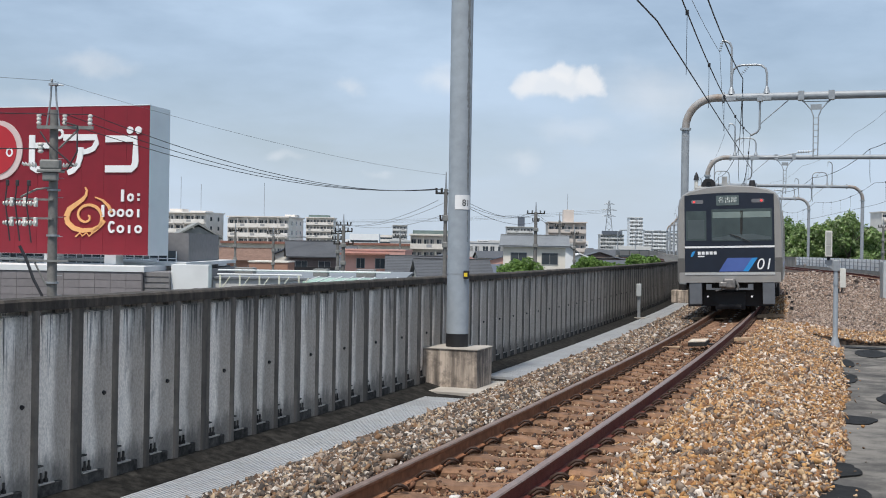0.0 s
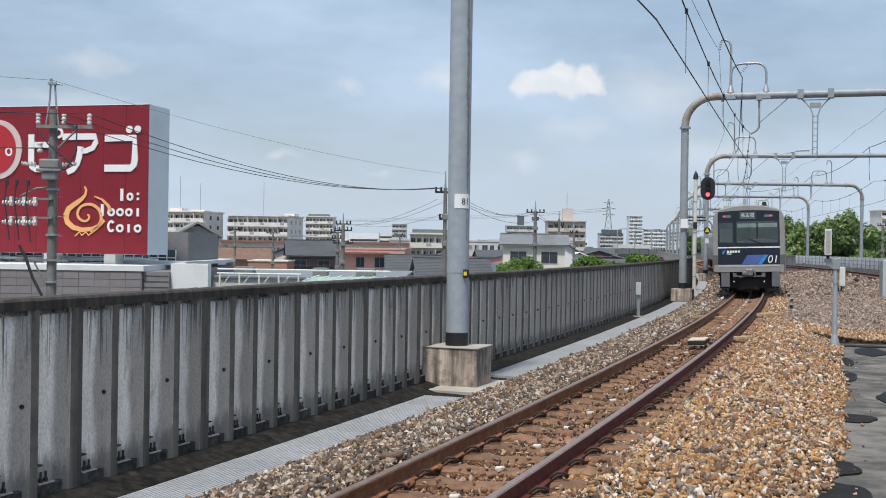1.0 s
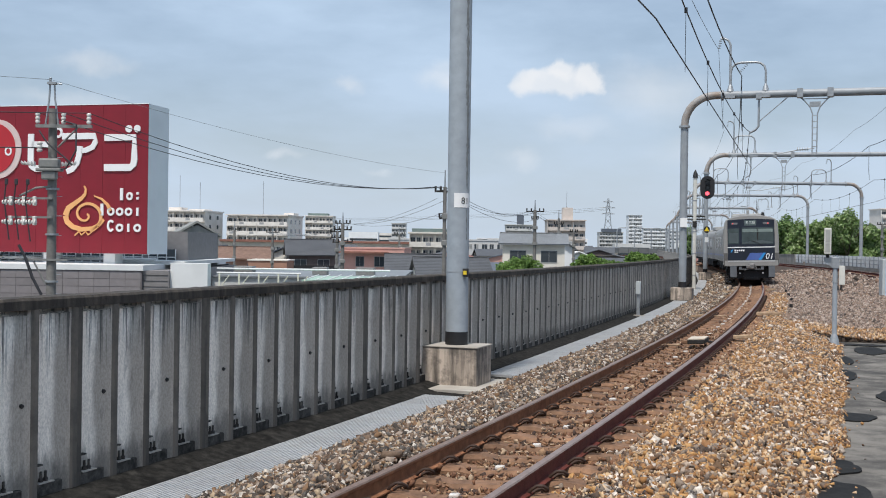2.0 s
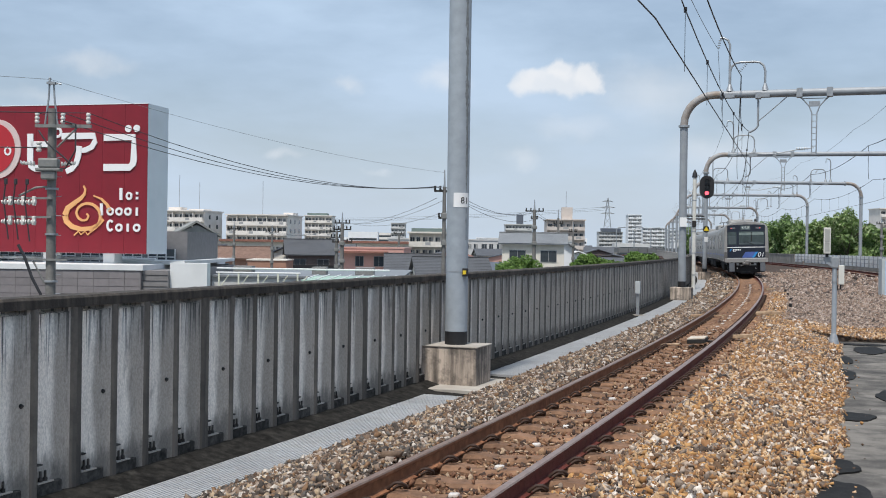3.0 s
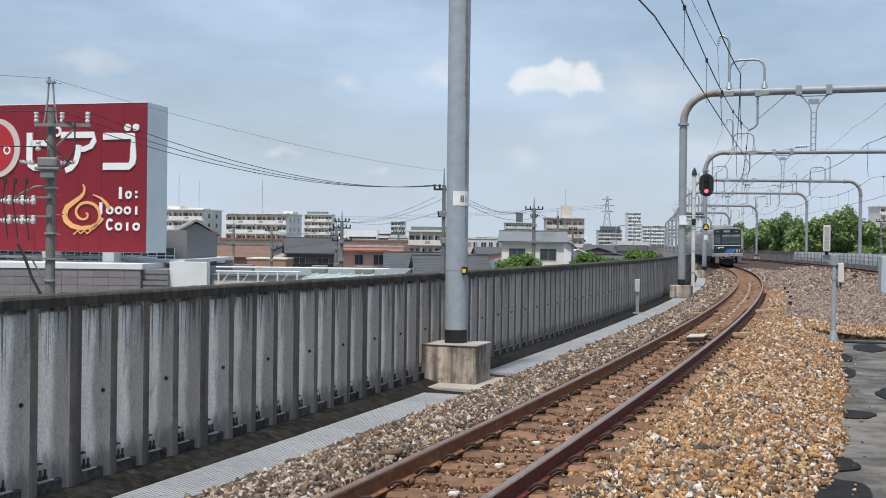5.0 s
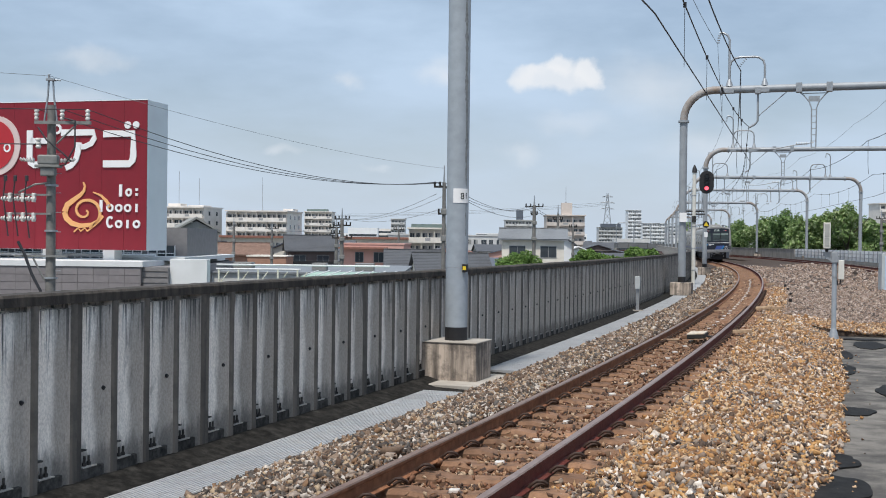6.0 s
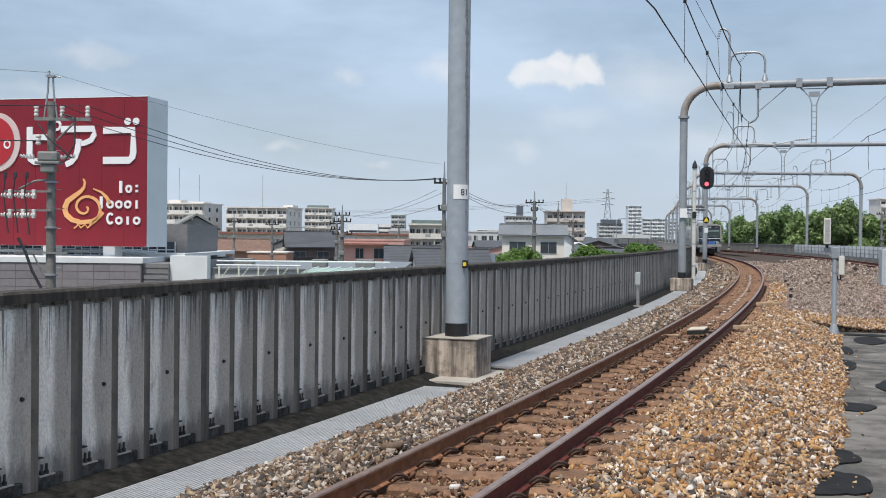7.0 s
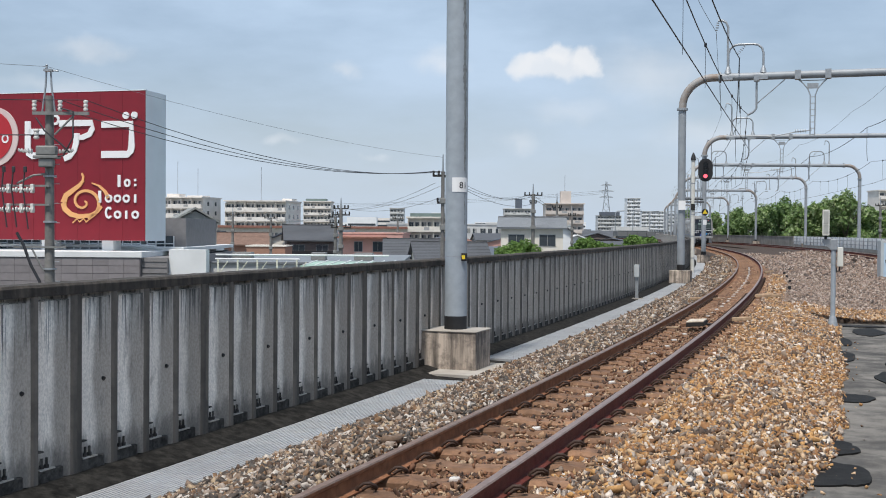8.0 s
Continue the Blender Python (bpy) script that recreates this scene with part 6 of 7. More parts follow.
def gable_house(x, y, w, d, eave, ridge, wallm, roofm, rz=0.0, label="", along=True, wins=True, over=0.4):
    """A house whose ridge runs along its front (along) or from front to back."""
    h = thing("house", pose(x, y, 0, 0, 0, rz), label or "two-storey house with a dark tiled roof", "house", "houses of the town")
    bm = B()
    box(bm, -w / 2, w / 2, 0, d, GROUND, eave)
    if along:
        for sx in (-1, 1):
            v = [bm.verts.new((sx * w / 2, 0, eave)), bm.verts.new((sx * w / 2, d, eave)), bm.verts.new((sx * w / 2, d / 2, ridge - 0.12))]
            bm.faces.new(v)
    else:
        for yy in (0, d):
            v = [bm.verts.new((-w / 2, yy, eave)), bm.verts.new((w / 2, yy, eave)), bm.verts.new((0, yy, ridge - 0.12))]
            bm.faces.new(v)
    part("wall", bm, wallm, h)
    th = 0.14
    for k in (0, 1):
        bm = B()
        if along:
            slope = (ridge - eave) / (d / 2)
            y0, y1 = (-over, d / 2) if k == 0 else (d + over, d / 2)
            za, zb = eave - slope * over, ridge
            pts = [(-w / 2 - over, y0, za), (w / 2 + over, y0, za), (w / 2 + over, y1, zb), (-w / 2 - over, y1, zb)]
        else:
            slope = (ridge - eave) / (w / 2)
            x0, x1 = (-w / 2 - over, 0) if k == 0 else (w / 2 + over, 0)
            za, zb = eave - slope * over, ridge
            pts = [(x0, -over, za), (x0, d + over, za), (x1, d + over, zb), (x1, -over, zb)]
        a = [bm.verts.new(p) for p in pts]
        b = [bm.verts.new((p[0], p[1], p[2] + th)) for p in pts]
        bm.faces.new(a)
        bm.faces.new(b)
        for i in range(4):
            bm.faces.new((a[i], a[(i + 1) % 4], b[(i + 1) % 4], b[i]))
        bmesh.ops.recalc_face_normals(bm, faces=bm.faces[:])
        rf = part("roof", bm, roofm, h)
        if wins and y < 165:
            A, Bq, C, Dq = (Vector(p) + Vector((0, 0, th)) for p in pts)
            rows_n = max(4, int((Dq - A).length / 0.34))
            for q in range(rows_n + 1):
                u = q / rows_n
                bm = B()
                tube(bm, [A.lerp(Dq, u), Bq.lerp(C, u)], 0.035 if q < rows_n else 0.11, 5)
                part("roof_course" if q < rows_n else "ridge_tile", bm, roofm, rf)
    if wins:
        n = max(1, int(w / 2.6))
        for i in range(n):
            for z in (eave - 1.75, eave - 4.5):
                if z > GROUND + 0.4:
                    window_on(h, -w / 2 + (i + 0.5) * w / n, 0, z, min(1.5, w / n * 0.6), 1.05)
    return h


def apartment(x, y, w, d, top, floors, bays, rz=0.0, label="", m=None, side=3, fh=2.75, balcony=True):
    """A block with balconies on its front and small windows on its right end."""
    b = thing("apartment_building", pose(x, y, 0, 0, 0, rz), label, "apartment building", "apartment blocks of the town")
    m = m or M_APT
    bm = B()
    box(bm, -w / 2, w / 2, 0, d, GROUND, top - 0.35)
    part("wall", bm, m, b)
    bm = B()
    box(bm, -w / 2 - 0.35, w / 2 + 0.35, -1.35 if balcony else -0.15, d + 0.3, top - 0.35, top)
    part("roof_slab", bm, m, b)
    bw = w / bays
    for f in range(floors):
        z = top - 0.5 - (f + 1) * fh
        if z < GROUND - 1:
            break
        for i in range(bays):
            cx = -w / 2 + (i + 0.5) * bw
            for e in (-0.24, 0.22):
                ww = bw * (0.17 if e < 0 else 0.13)
                z0 = z + (0.1 if balcony and e < 0 else 0.9)
                bm = B()
                box(bm, cx + e * bw - ww - 0.06, cx + e * bw + ww + 0.06, -0.04, 0.02, z0 - 0.06, z + 2.1)
                win = part("window", bm, M_FRAMEW, b)
                bm = B()
                box(bm, cx + e * bw - ww, cx + e * bw - 0.03, -0.06, -0.03, z0, z + 2.04)
                part("pane", bm, M_GLASS, win)
                bm = B()
                box(bm, cx + e * bw + 0.03, cx + e * bw + ww, -0.06, -0.03, z0, z + 2.04)
                part("pane", bm, M_CURTAIN if (i + f) % 3 else M_GLASS, win)
            if balcony:
                bm = B()
                box(bm, cx - bw / 2 + 0.03, cx + bw / 2 - 0.03, -1.25, -1.15, z - 0.2, z + 1.15)
                box(bm, cx - bw / 2 + 0.03, cx + bw / 2 - 0.03, -1.25, 0.0, z - 0.18, z - 0.03)
                box(bm, cx - bw / 2 - 0.02, cx - bw / 2 + 0.12, -1.2, 0, z - 0.1, z + fh - 0.2)
                bal = part("balcony", bm, m, b)
                if (i * 3 + f) % 2:
                    bm = B()
                    box(bm, cx - bw * 0.22, cx + bw * 0.2, -1.27, -1.24, z + 0.35, z + 1.0)
                    part("grille", bm, M_FRAME, bal)
        for k in range(side):
            yy = d * (k + 0.7) / (side + 0.4)
            bm = B()
            box(bm, w / 2 - 0.02, w / 2 + 0.04, yy - 0.55, yy + 0.55, z + 0.7, z + 1.9)
            part("side_window", bm, M_GLASS, b)
    return b


def rooftop(parent, x0, x1, y0, y1, z0, z1, m):
    bm = B()
    box(bm, x0, x1, y0, y1, z0, z1, bev=0.03)
    return part("roof_hut", bm, m, parent)


def aerial(x, y, z0, z1):
    a = thing("aerial_mast", pose(x, y, 0), "thin grey aerial mast on a roof", "aerial", "aerial masts on the roofs")
    bm = B()
    tube(bm, [(0, 0, z0), (0, 0, z1)], 0.07, 5)
    part("rod", bm, M_STEELG, a)
    bm = B()
    box(bm, -0.3, 0.3, -0.3, 0.3, z0 - 0.1, z0 + 0.3)
    part("base", bm, M_STEELG, a)


M_APT = mat("apartment_render", (0.74, 0.70, 0.655), 0.9, var=0.08, scale=0.5, tint=(0.62, 0.57, 0.51), tscale=0.3, tamt=0.4)
M_BEIGE = mat("apartment_beige", (0.56, 0.50, 0.455), 0.9, var=0.08, scale=0.5)
M_ROOFG = mat("roof_green_grey", (0.14, 0.19, 0.18), 0.7, var=0.1, scale=1)
M_APTG = mat("apartment_grey", (0.55, 0.55, 0.54), 0.9, var=0.08, scale=0.5)
M_APTW = mat("apartment_white", (0.76, 0.77, 0.78), 0.9, var=0.06, scale=0.4)
M_FRAME = mat("window_frame", (0.32, 0.32, 0.32), 0.5, var=0.08, scale=2)
M_FRAMEW = mat("window_frame_pale", (0.52, 0.51, 0.49), 0.5, var=0.08, scale=2)
M_CURTAIN = mat("curtained_glass", (0.30, 0.30, 0.29), 0.15, var=0.2, scale=1)
M_ROOFD = mat("roof_tile_dark", (0.085, 0.09, 0.10), 0.55, var=0.12, scale=14, tint=(0.06, 0.064, 0.072), tscale=0.6, tamt=0.6)
M_ROOFL = mat("roof_tile_light", (0.20, 0.215, 0.23), 0.5, var=0.12, scale=14, tint=(0.15, 0.16, 0.175), tscale=0.6, tamt=0.6)
M_ROOFB = mat("roof_tile_blue", (0.085, 0.10, 0.13), 0.5, var=0.12, scale=14, tint=(0.12, 0.135, 0.15), tscale=0.6, tamt=0.6)
M_ROOFR = mat("roof_rust", (0.24, 0.11, 0.08), 0.7, var=0.2, scale=2)
M_ROOFO = mat("roof_orange", (0.20, 0.125, 0.095), 0.8, var=0.2, scale=2)
M_SALMON = mat("salmon_render", (0.58, 0.335, 0.285), 0.9, var=0.08, scale=1)
M_ORANGEW = mat("orange_render", (0.34, 0.19, 0.135), 0.9, var=0.1, scale=1)
M_BROWNW = mat("brown_cladding", (0.12, 0.095, 0.09), 0.8, var=0.12, scale=2)
M_CREAM = mat("cream_render", (0.68, 0.64, 0.57), 0.9, var=0.08, scale=1)
M_SHED = mat("shed_corrugated", (0.27, 0.275, 0.26), 0.7, var=0.25, scale=3, tint=(0.14, 0.145, 0.135), tscale=0.8, tamt=0.7, streak=True)
M_PALEGREEN = mat("canopy_pale_green", (0.33, 0.46, 0.39), 0.6, var=0.1, scale=1.0)
M_CANFRAME = mat("canopy_frame_cream", (0.62, 0.62, 0.50), 0.6, var=0.1, scale=3)

# grey corrugated shed with a gable
sh = gable_house(-16.15, 74, 2.75, 6, 2.2, 3.0, M_SHED, M_SHED, 17, "grey corrugated shed with a pitched roof", along=False, wins=False, over=0.2)
bm = B()
box(bm, -0.3, 0.25, -0.04, 0.02, 1.75, 2.35)
part("vent", bm, M_UNDER, sh, "dark louvred vent")
for i in range(14):
    bm = B()
    box(bm, -1.36 + i * 0.205, -1.335 + i * 0.205, -0.03, 0.0, GROUND, 2.2)
    part("seam", bm, M_SHED, sh)

# flats
a = apartment(-77.6, 332, 16.0, 12, 10.9, 6, 5, -14, "cream apartment block with balconies and a roof hut", side=2)
rooftop(a, -5, -1, 3, 7, 10.9, 11.9, M_APT)
rooftop(a, 1, 6, 4, 9, 10.9, 11.4, M_APT)
a = apartment(-54.6, 331.4, 18.2, 15, 10.0, 6, 6, -9, "cream apartment block with long white balconies", side=3)
rooftop(a, 6, 9, 6, 11, 10.0, 10.7, M_APT)
a = apartment(-53.2, 480, 11.5, 12, 13.6, 7, 4, 0, "grey apartment block with a dark slanted top", M_APT)
rooftop(a, -5.0, 3.5, 1, 8, 13.6, 14.6, M_ROOFG)
a = apartment(41.5, 389, 13.0, 16, 11.2, 6, 3, -2, "beige apartment block with a roof tank tower", M_BEIGE, side=2, fh=3.2)
rooftop(a, -1.2, 2.4, 2, 7, 11.2, 15.4, M_BEIGE)
a = apartment(38.6, 590, 13.8, 12, 13.2, 7, 4, 0, "grey flats with a roof hut", M_APTG)
rooftop(a, -1.0, 2.4, 2, 6, 13.2, 18.3, M_ROOFB)
a = apartment(144, 860, 10, 12, 27.0, 12, 3, 0, "pale high apartment tower in the distance", M_APTW)
a = apartment(163, 880, 19, 12, 17.6, 8, 5, 0, "pale apartment block in the distance", M_APTW)
a = apartment(185, 900, 15, 12, 16.2, 8, 4, 0, "pale apartment block in the distance", M_APTW)
a = apartment(120, 820, 17, 12, 13.2, 6, 4, 0, "grey block with a blue roof fascia", M_APTG)
rooftop(a, -7, 7, -2.2, 4, 12.9, 15.6, M_ROOFB)
a = apartment(-3.5, 245, 8.2, 9, 4.6, 3, 3, 0, "low pale block with a dark flat roof", M_CREAM)
rooftop(a, -3.6, 3.9, -0.6, 8, 4.6, 5.35, M_ROOFG)
a = apartment(-26.0, 640, 8, 10, 14.0, 6, 2, 0, "small distant blue-grey block", M_APTG)
a = apartment(-3.0, 640, 7, 10, 11.5, 6, 2, 0, "small distant pale block", M_APTW)
for x, y, z0, z1 in ((-79.0, 338, 10.9, 21.5), (-73.0, 338, 10.9, 19.5), (-54.0, 337, 10.0, 20.0), (42.0, 393.5, 15.4, 21.0)):
    aerial(x, y, z0, z1)

# long low school-like block behind the houses
a = apartment(-24, 265, 56, 10, 2.05, 2, 20, 0, "long low block with a rust-red roof edge", M_CREAM, balcony=False)
rooftop(a, -28.4, 28.4, -1.0, 9, 1.95, 2.5, M_ROOFR)
a = apartment(9, 285, 46, 10, 3.4, 2, 12, 0, "long low greenish block with window bands", M_APTG, balcony=False)

# nearer houses
h = gable_house(-17.5, 150, 6.1, 8, 0.35, 2.15, M_BROWNW, M_ROOFD, 10, "dark brown house with a slate grey tiled roof", over=0.5)
bm = B()
box(bm, -3.4, 3.0, -1.3, -1.2, -1.9, -1.1)
part("balcony", bm, M_BLACK, h)
p = thing("house", pose(-8.2, 130, 0, 0, 0, -4), "salmon pink flat-roofed house with dark windows", "house", "houses of the town")
bm = B()
box(bm, -3.7, 3.6, 0, 8, GROUND, 1.25)
part("wall", bm, M_SALMON, p)
bm = B()
box(bm, -4.0, 1.8, -0.9, 7, 0.75, 0.95)
part("roof_ledge", bm, M_ROOFR, p)
bm = B()
box(bm, -3.8, 3.7, -0.06, 8.1, 1.25, 1.42)
part("parapet", bm, M_SALMON, p)
for x, z, w, hh in ((-1.5, -0.75, 0.9, 1.1), (0.75, -0.75, 1.1, 1.1), (2.95, -0.75, 0.45, 1.25)):
    window_on(p, x, 0, z, w, hh)
p = thing("house", pose(-21.6, 135, 0), "orange-brown low house wall", "house", "houses of the town")
bm = B()
box(bm, -1.6, 3.0, -1, 5, GROUND, -0.35)
part("wall", bm, M_ORANGEW, p)
bm = B()
box(bm, -1.7, 3.1, -1.1, 5.1, -0.35, -0.2)
part("wall_cap", bm, M_CREAM, p)
gable_house(-26.5, 146, 7.6, 8, -0.3, 1.05, M_ORANGEW, M_ROOFO, 6, "orange-brown house with a rusty tiled roof")
gable_house(-22.2, 158, 6.2, 7, -0.1, 1.15, M_CREAM, M_ROOFB, -16, "house with blue-grey roof panels", along=False)
gable_house(8.6, 110, 6.0, 6, 2.05, 2.95, M_CREAM, M_ROOFL, -5, "white two-storey house with a grey tiled roof")
gable_house(1.2, 118, 7.5, 8, -1.6, 0.35, M_CREAM, M_ROOFD, 8, "house with a dark tiled roof")
gable_house(-3.2, 124, 6.0, 7, -1.2, 0.6, M_CREAM, M_ROOFD, 3, "house with a dark grey tiled roof")
gable_house(12.6, 128, 4.0, 6, 1.6, 2.9, M_APTW, M_ROOFD, 5, "pale house with a grey gable roof", along=False)
gable_house(16.5, 140, 5.0, 6, 0.2, 1.2, M_APTW, M_SIGNW, 5, "low white roofed shelter", along=False, wins=False)
gable_house(-33, 150, 7.0, 8, -0.6, 1.2, M_CREAM, M_ROOFB, 5, "house with a blue-grey tiled roof")

# pale green canopy roof with cream frames, close under the parapet
c = thing("canopy", pose(0, 0, 0), "pale green flat canopy with cream steel frames", "canopy")
bm = B()
box(bm, -5.1, -2.0, 40.6, 46, 0.40, 0.46)
part("roof_sheet", bm, M_PALEGREEN, c)
bm = B()
box(bm, -8.2, -3.9, 41.6, 46, -0.3, -0.2)
part("lower_sheet", bm, M_PALEGREEN, c)
for z, y, x0, x1 in ((0.75, 44, -8.8, -2.1), (0.68, 40.4, -8.1, -5.1)):
    bm = B()
    tube(bm, [(x0, y, z), (x1, y, z)], 0.034, 8)
    part("pipe", bm, M_OFFWHITE, c)
for i in range(5):
    x = -8.0 + i * 0.7
    bm = B()
    box(bm, x - 0.028, x + 0.028, 40.37, 40.43, GROUND, 0.66)
    tube(bm, [(x, 40.4, 0.1), (x + 0.35, 40.4, 0.6)], 0.02, 6)
    part("frame_post", bm, M_CANFRAME, c)
for i in range(8):
    x = -5.0 + i * 0.42
    bm = B()
    tube(bm, [(x, 40.7, 0.47), (x + 0.3, 42.5, 0.60)], 0.022, 6)
    part("roof_rib", bm, M_OFFWHITE, c)
lr = thing("low_building", pose(0, 0, 0), "low flat grey roof with a pale edge behind the canopy", "building")
bm = B()
box(bm, -13.5, -2.0, 52, 68, GROUND, 0.16)
part("wall", bm, M_APTG, lr)
bm = B()
box(bm, -13.6, -1.9, 51.9, 68.1, 0.16, 0.26, bev=0.01)
part("roof_edge", bm, M_ROOFL, lr)
for k, x in enumerate((-11.6, -10.2, -6.4, -4.3)):
    bm = B()
    box(bm, x, x + 0.7 + 0.2 * (k % 2), 55, 56, 0.26, 0.62, bev=0.02)
    part("roof_unit", bm, M_UPARM, lr)
bm = B()
box(bm, -8.6, -4.6, 75, 80, GROUND, -0.05)
tagged(part("garden_wall", bm, M_CREAM), "plain cream block wall behind the canopy", "wall")

# the rest of the town, row behind row
rng = random.Random(11)
walls = [M_CREAM, M_APTW, M_APTG, M_SALMON, M_BROWNW, M_CREAM]
roofs = [M_ROOFD, M_ROOFB, M_ROOFD, M_ROOFR, M_ROOFD]
roofw = {M_ROOFD: "dark grey", M_ROOFB: "blue-grey", M_ROOFR: "rust-red"}
for y, top in ((172, 0.3), (205, 0.6), (235, 1.0), (280, 1.2), (340, 1.4), (420, 1.5), (520, 2.0), (640, 2.5)):
    x = -0.36 * y - 4
    end = (0.215 if y < 180 else 0.125) * y
    while x < end:
        w = rng.uniform(6, 10) * (1 + y / 700)
        rm = rng.choice(roofs)
        e = top - rng.uniform(1.2, 2.6)
        gable_house(x + w / 2, y + rng.uniform(-4, 4), w, 8, e, e + rng.uniform(1.1, 1.9), rng.choice(walls), rm, rng.uniform(-12, 12),
                    "town house with a %s pitched roof" % roofw[rm], along=rng.random() < 0.7, wins=y < 300)
        x += w + rng.uniform(0.5, 3.5)

a = apartment(157.5, 400, 9, 10, 17.0, 8, 2, 0, "brownish apartment tower far beyond the trees", M_APT)
street_pole(50.0, 130, 5.9, ((4.9, 0.6),), 0.15)

# distant office blocks along the horizon
for i in range(26):
    y = rng.uniform(650, 1100)
    x = rng.uniform(-0.37, 0.42) * y
    w = rng.uniform(10, 26)
    t = rng.uniform(3, 11)
    bkk = thing("distant_building", pose(x, y, 0), "pale distant block on the horizon", "building", "distant blocks on the horizon")
    bm = B()
    box(bm, -w / 2, w / 2, 0, 12, GROUND, t)
    part("wall", bm, rng.choice((M_APTW, M_APTG, M_APT)), bkk)
    for k in range(int((t - GROUND) / 3.2)):
        bm = B()
        box(bm, -w / 2 + 0.6, w / 2 - 0.6, -0.1, 0.0, GROUND + 1 + k * 3.2, GROUND + 2.3 + k * 3.2)
        part("window_band", bm, M_GLASS, bkk)


def pylon(x, y, top, w):
    p = thing("power_pylon", pose(x, y, 0), "grey lattice power pylon far off", "pylon", "power pylons on the horizon")
    bm = B()
    for sx in (-1, 1):
        tube(bm, [(sx * w, 0, GROUND), (sx * w * 0.35, 0, top * 0.6), (sx * 0.4, 0, top)], 0.28, 4)
    part("leg_frame", bm, M_STEELG, p)
    bm = B()
    n = 9
    for i in range(n):
        z0, z1 = GROUND + (top - GROUND) * i / n, GROUND + (top - GROUND) * (i + 1) / n
        f = lambda z: w * max(0.12, 1 - (z - GROUND) / (top - GROUND))
        tube(bm, [(-f(z0), 0, z0), (f(z1), 0, z1)], 0.16, 4)
        tube(bm, [(f(z0), 0, z0), (-f(z1), 0, z1)], 0.16, 4)
    part("bracing", bm, M_STEELG, p)
    for k, aw in ((0.94, 0.75), (0.84, 1.1), (0.74, 0.95)):
        bm = B()
        z = GROUND + (top - GROUND) * k
        tube(bm, [(-aw * w, 0, z), (0, 0, z + 1.2), (aw * w, 0, z)], 0.22, 4)
        tube(bm, [(-aw * w, 0, z), (aw * w, 0, z)], 0.22, 4)
        part("crossarm", bm, M_STEELG, p)


pylon(129, 900, 41, 5.5)
pylon(168, 1000, 26, 5)
pylon(-150, 1100, 30, 5)

M_GIRDER = mat("girder_concrete", (0.16, 0.165, 0.165), 0.9, var=0.12, scale=0.6)
# the viaduct of another line curving through the distance
v = thing("far_viaduct", pose(0, 0, 0), "pale concrete viaduct with masts in the distance", "viaduct", kind="structure")
bm = B()
pts = [(50 + 2.6 * i, 330 + 1.5 * i * i * 0.1) for i in range(22)]
for (xa, ya), (xb, yb) in zip(pts, pts[1:]):
    d = math.degrees(math.atan2(yb - ya, xb - xa))
    box(bm, 0, 2.8, -3, 3, 0.35, 1.75, m=pose(xa, ya, 0, 0, 0, d))
part("girder", bm, M_GIRDER, v)
for i in range(0, 22, 2):
    bm = B()
    tube(bm, [(pts[i][0], pts[i][1], 1.8), (pts[i][0], pts[i][1], 7.0), (pts[i][0] + 0.6, pts[i][1], 7.6), (pts[i][0] + 2.6, pts[i][1], 7.7)], 0.16, 8)
    part("mast", bm, M_BEAM, v)
    bm = B()
    box(bm, -0.6, 0.6, -1, 1, GROUND, 0.3, m=pose(pts[i][0], pts[i][1], 0))
    part("pier", bm, M_CONC2, v)
# ---- trees ----


def leaves(name, material, parent, blobs, n, size, seed):
    """Small folded leaf sprays spread through lumpy crowns; blobs are (x, y, z, rx, rz)."""
    r = np.random.default_rng(seed)
    wts = np.array([b[3] ** 2 * b[4] for b in blobs])
    pick = r.choice(len(blobs), n, p=wts / wts.sum())
    bl = np.array(blobs)[pick]
    d = r.normal(size=(n, 3))
    d /= np.linalg.norm(d, axis=1)[:, None]
    rad = r.uniform(0.35, 1.0, n) ** 0.45
    rad *= 1 + 0.22 * np.sin(d[:, 0] * 7 + pick) * np.sin(d[:, 2] * 6 + pick * 2.1)
    pos = bl[:, :3] + d * rad[:, None] * np.stack([bl[:, 3], bl[:, 3], bl[:, 4]], 1)
    sz = size * r.uniform(0.55, 1.35, n)
    nrm = d + r.normal(0, 0.65, (n, 3)) + np.array([0, 0, 0.45])
    nrm /= np.linalg.norm(nrm, axis=1)[:, None]
    u = np.cross(nrm, r.normal(size=(n, 3)))
    u /= np.linalg.norm(u, axis=1)[:, None]
    w = np.cross(nrm, u)
    q = np.stack([-u, -0.45 * w + 0.18 * nrm, u * 1.1, 0.5 * w + 0.15 * nrm], 1) * sz[:, None, None] + pos[:, None, :]
    f = (np.arange(n) * 4)[:, None] + np.arange(4)[None]
    me = bpy.data.meshes.new(name)
    me.from_pydata(q.reshape(-1, 3).tolist(), [], np.concatenate([f[:, [0, 1, 2]], f[:, [0, 2, 3]]]).tolist())
    me.materials.append(material)
    return part(name, me, None, parent)


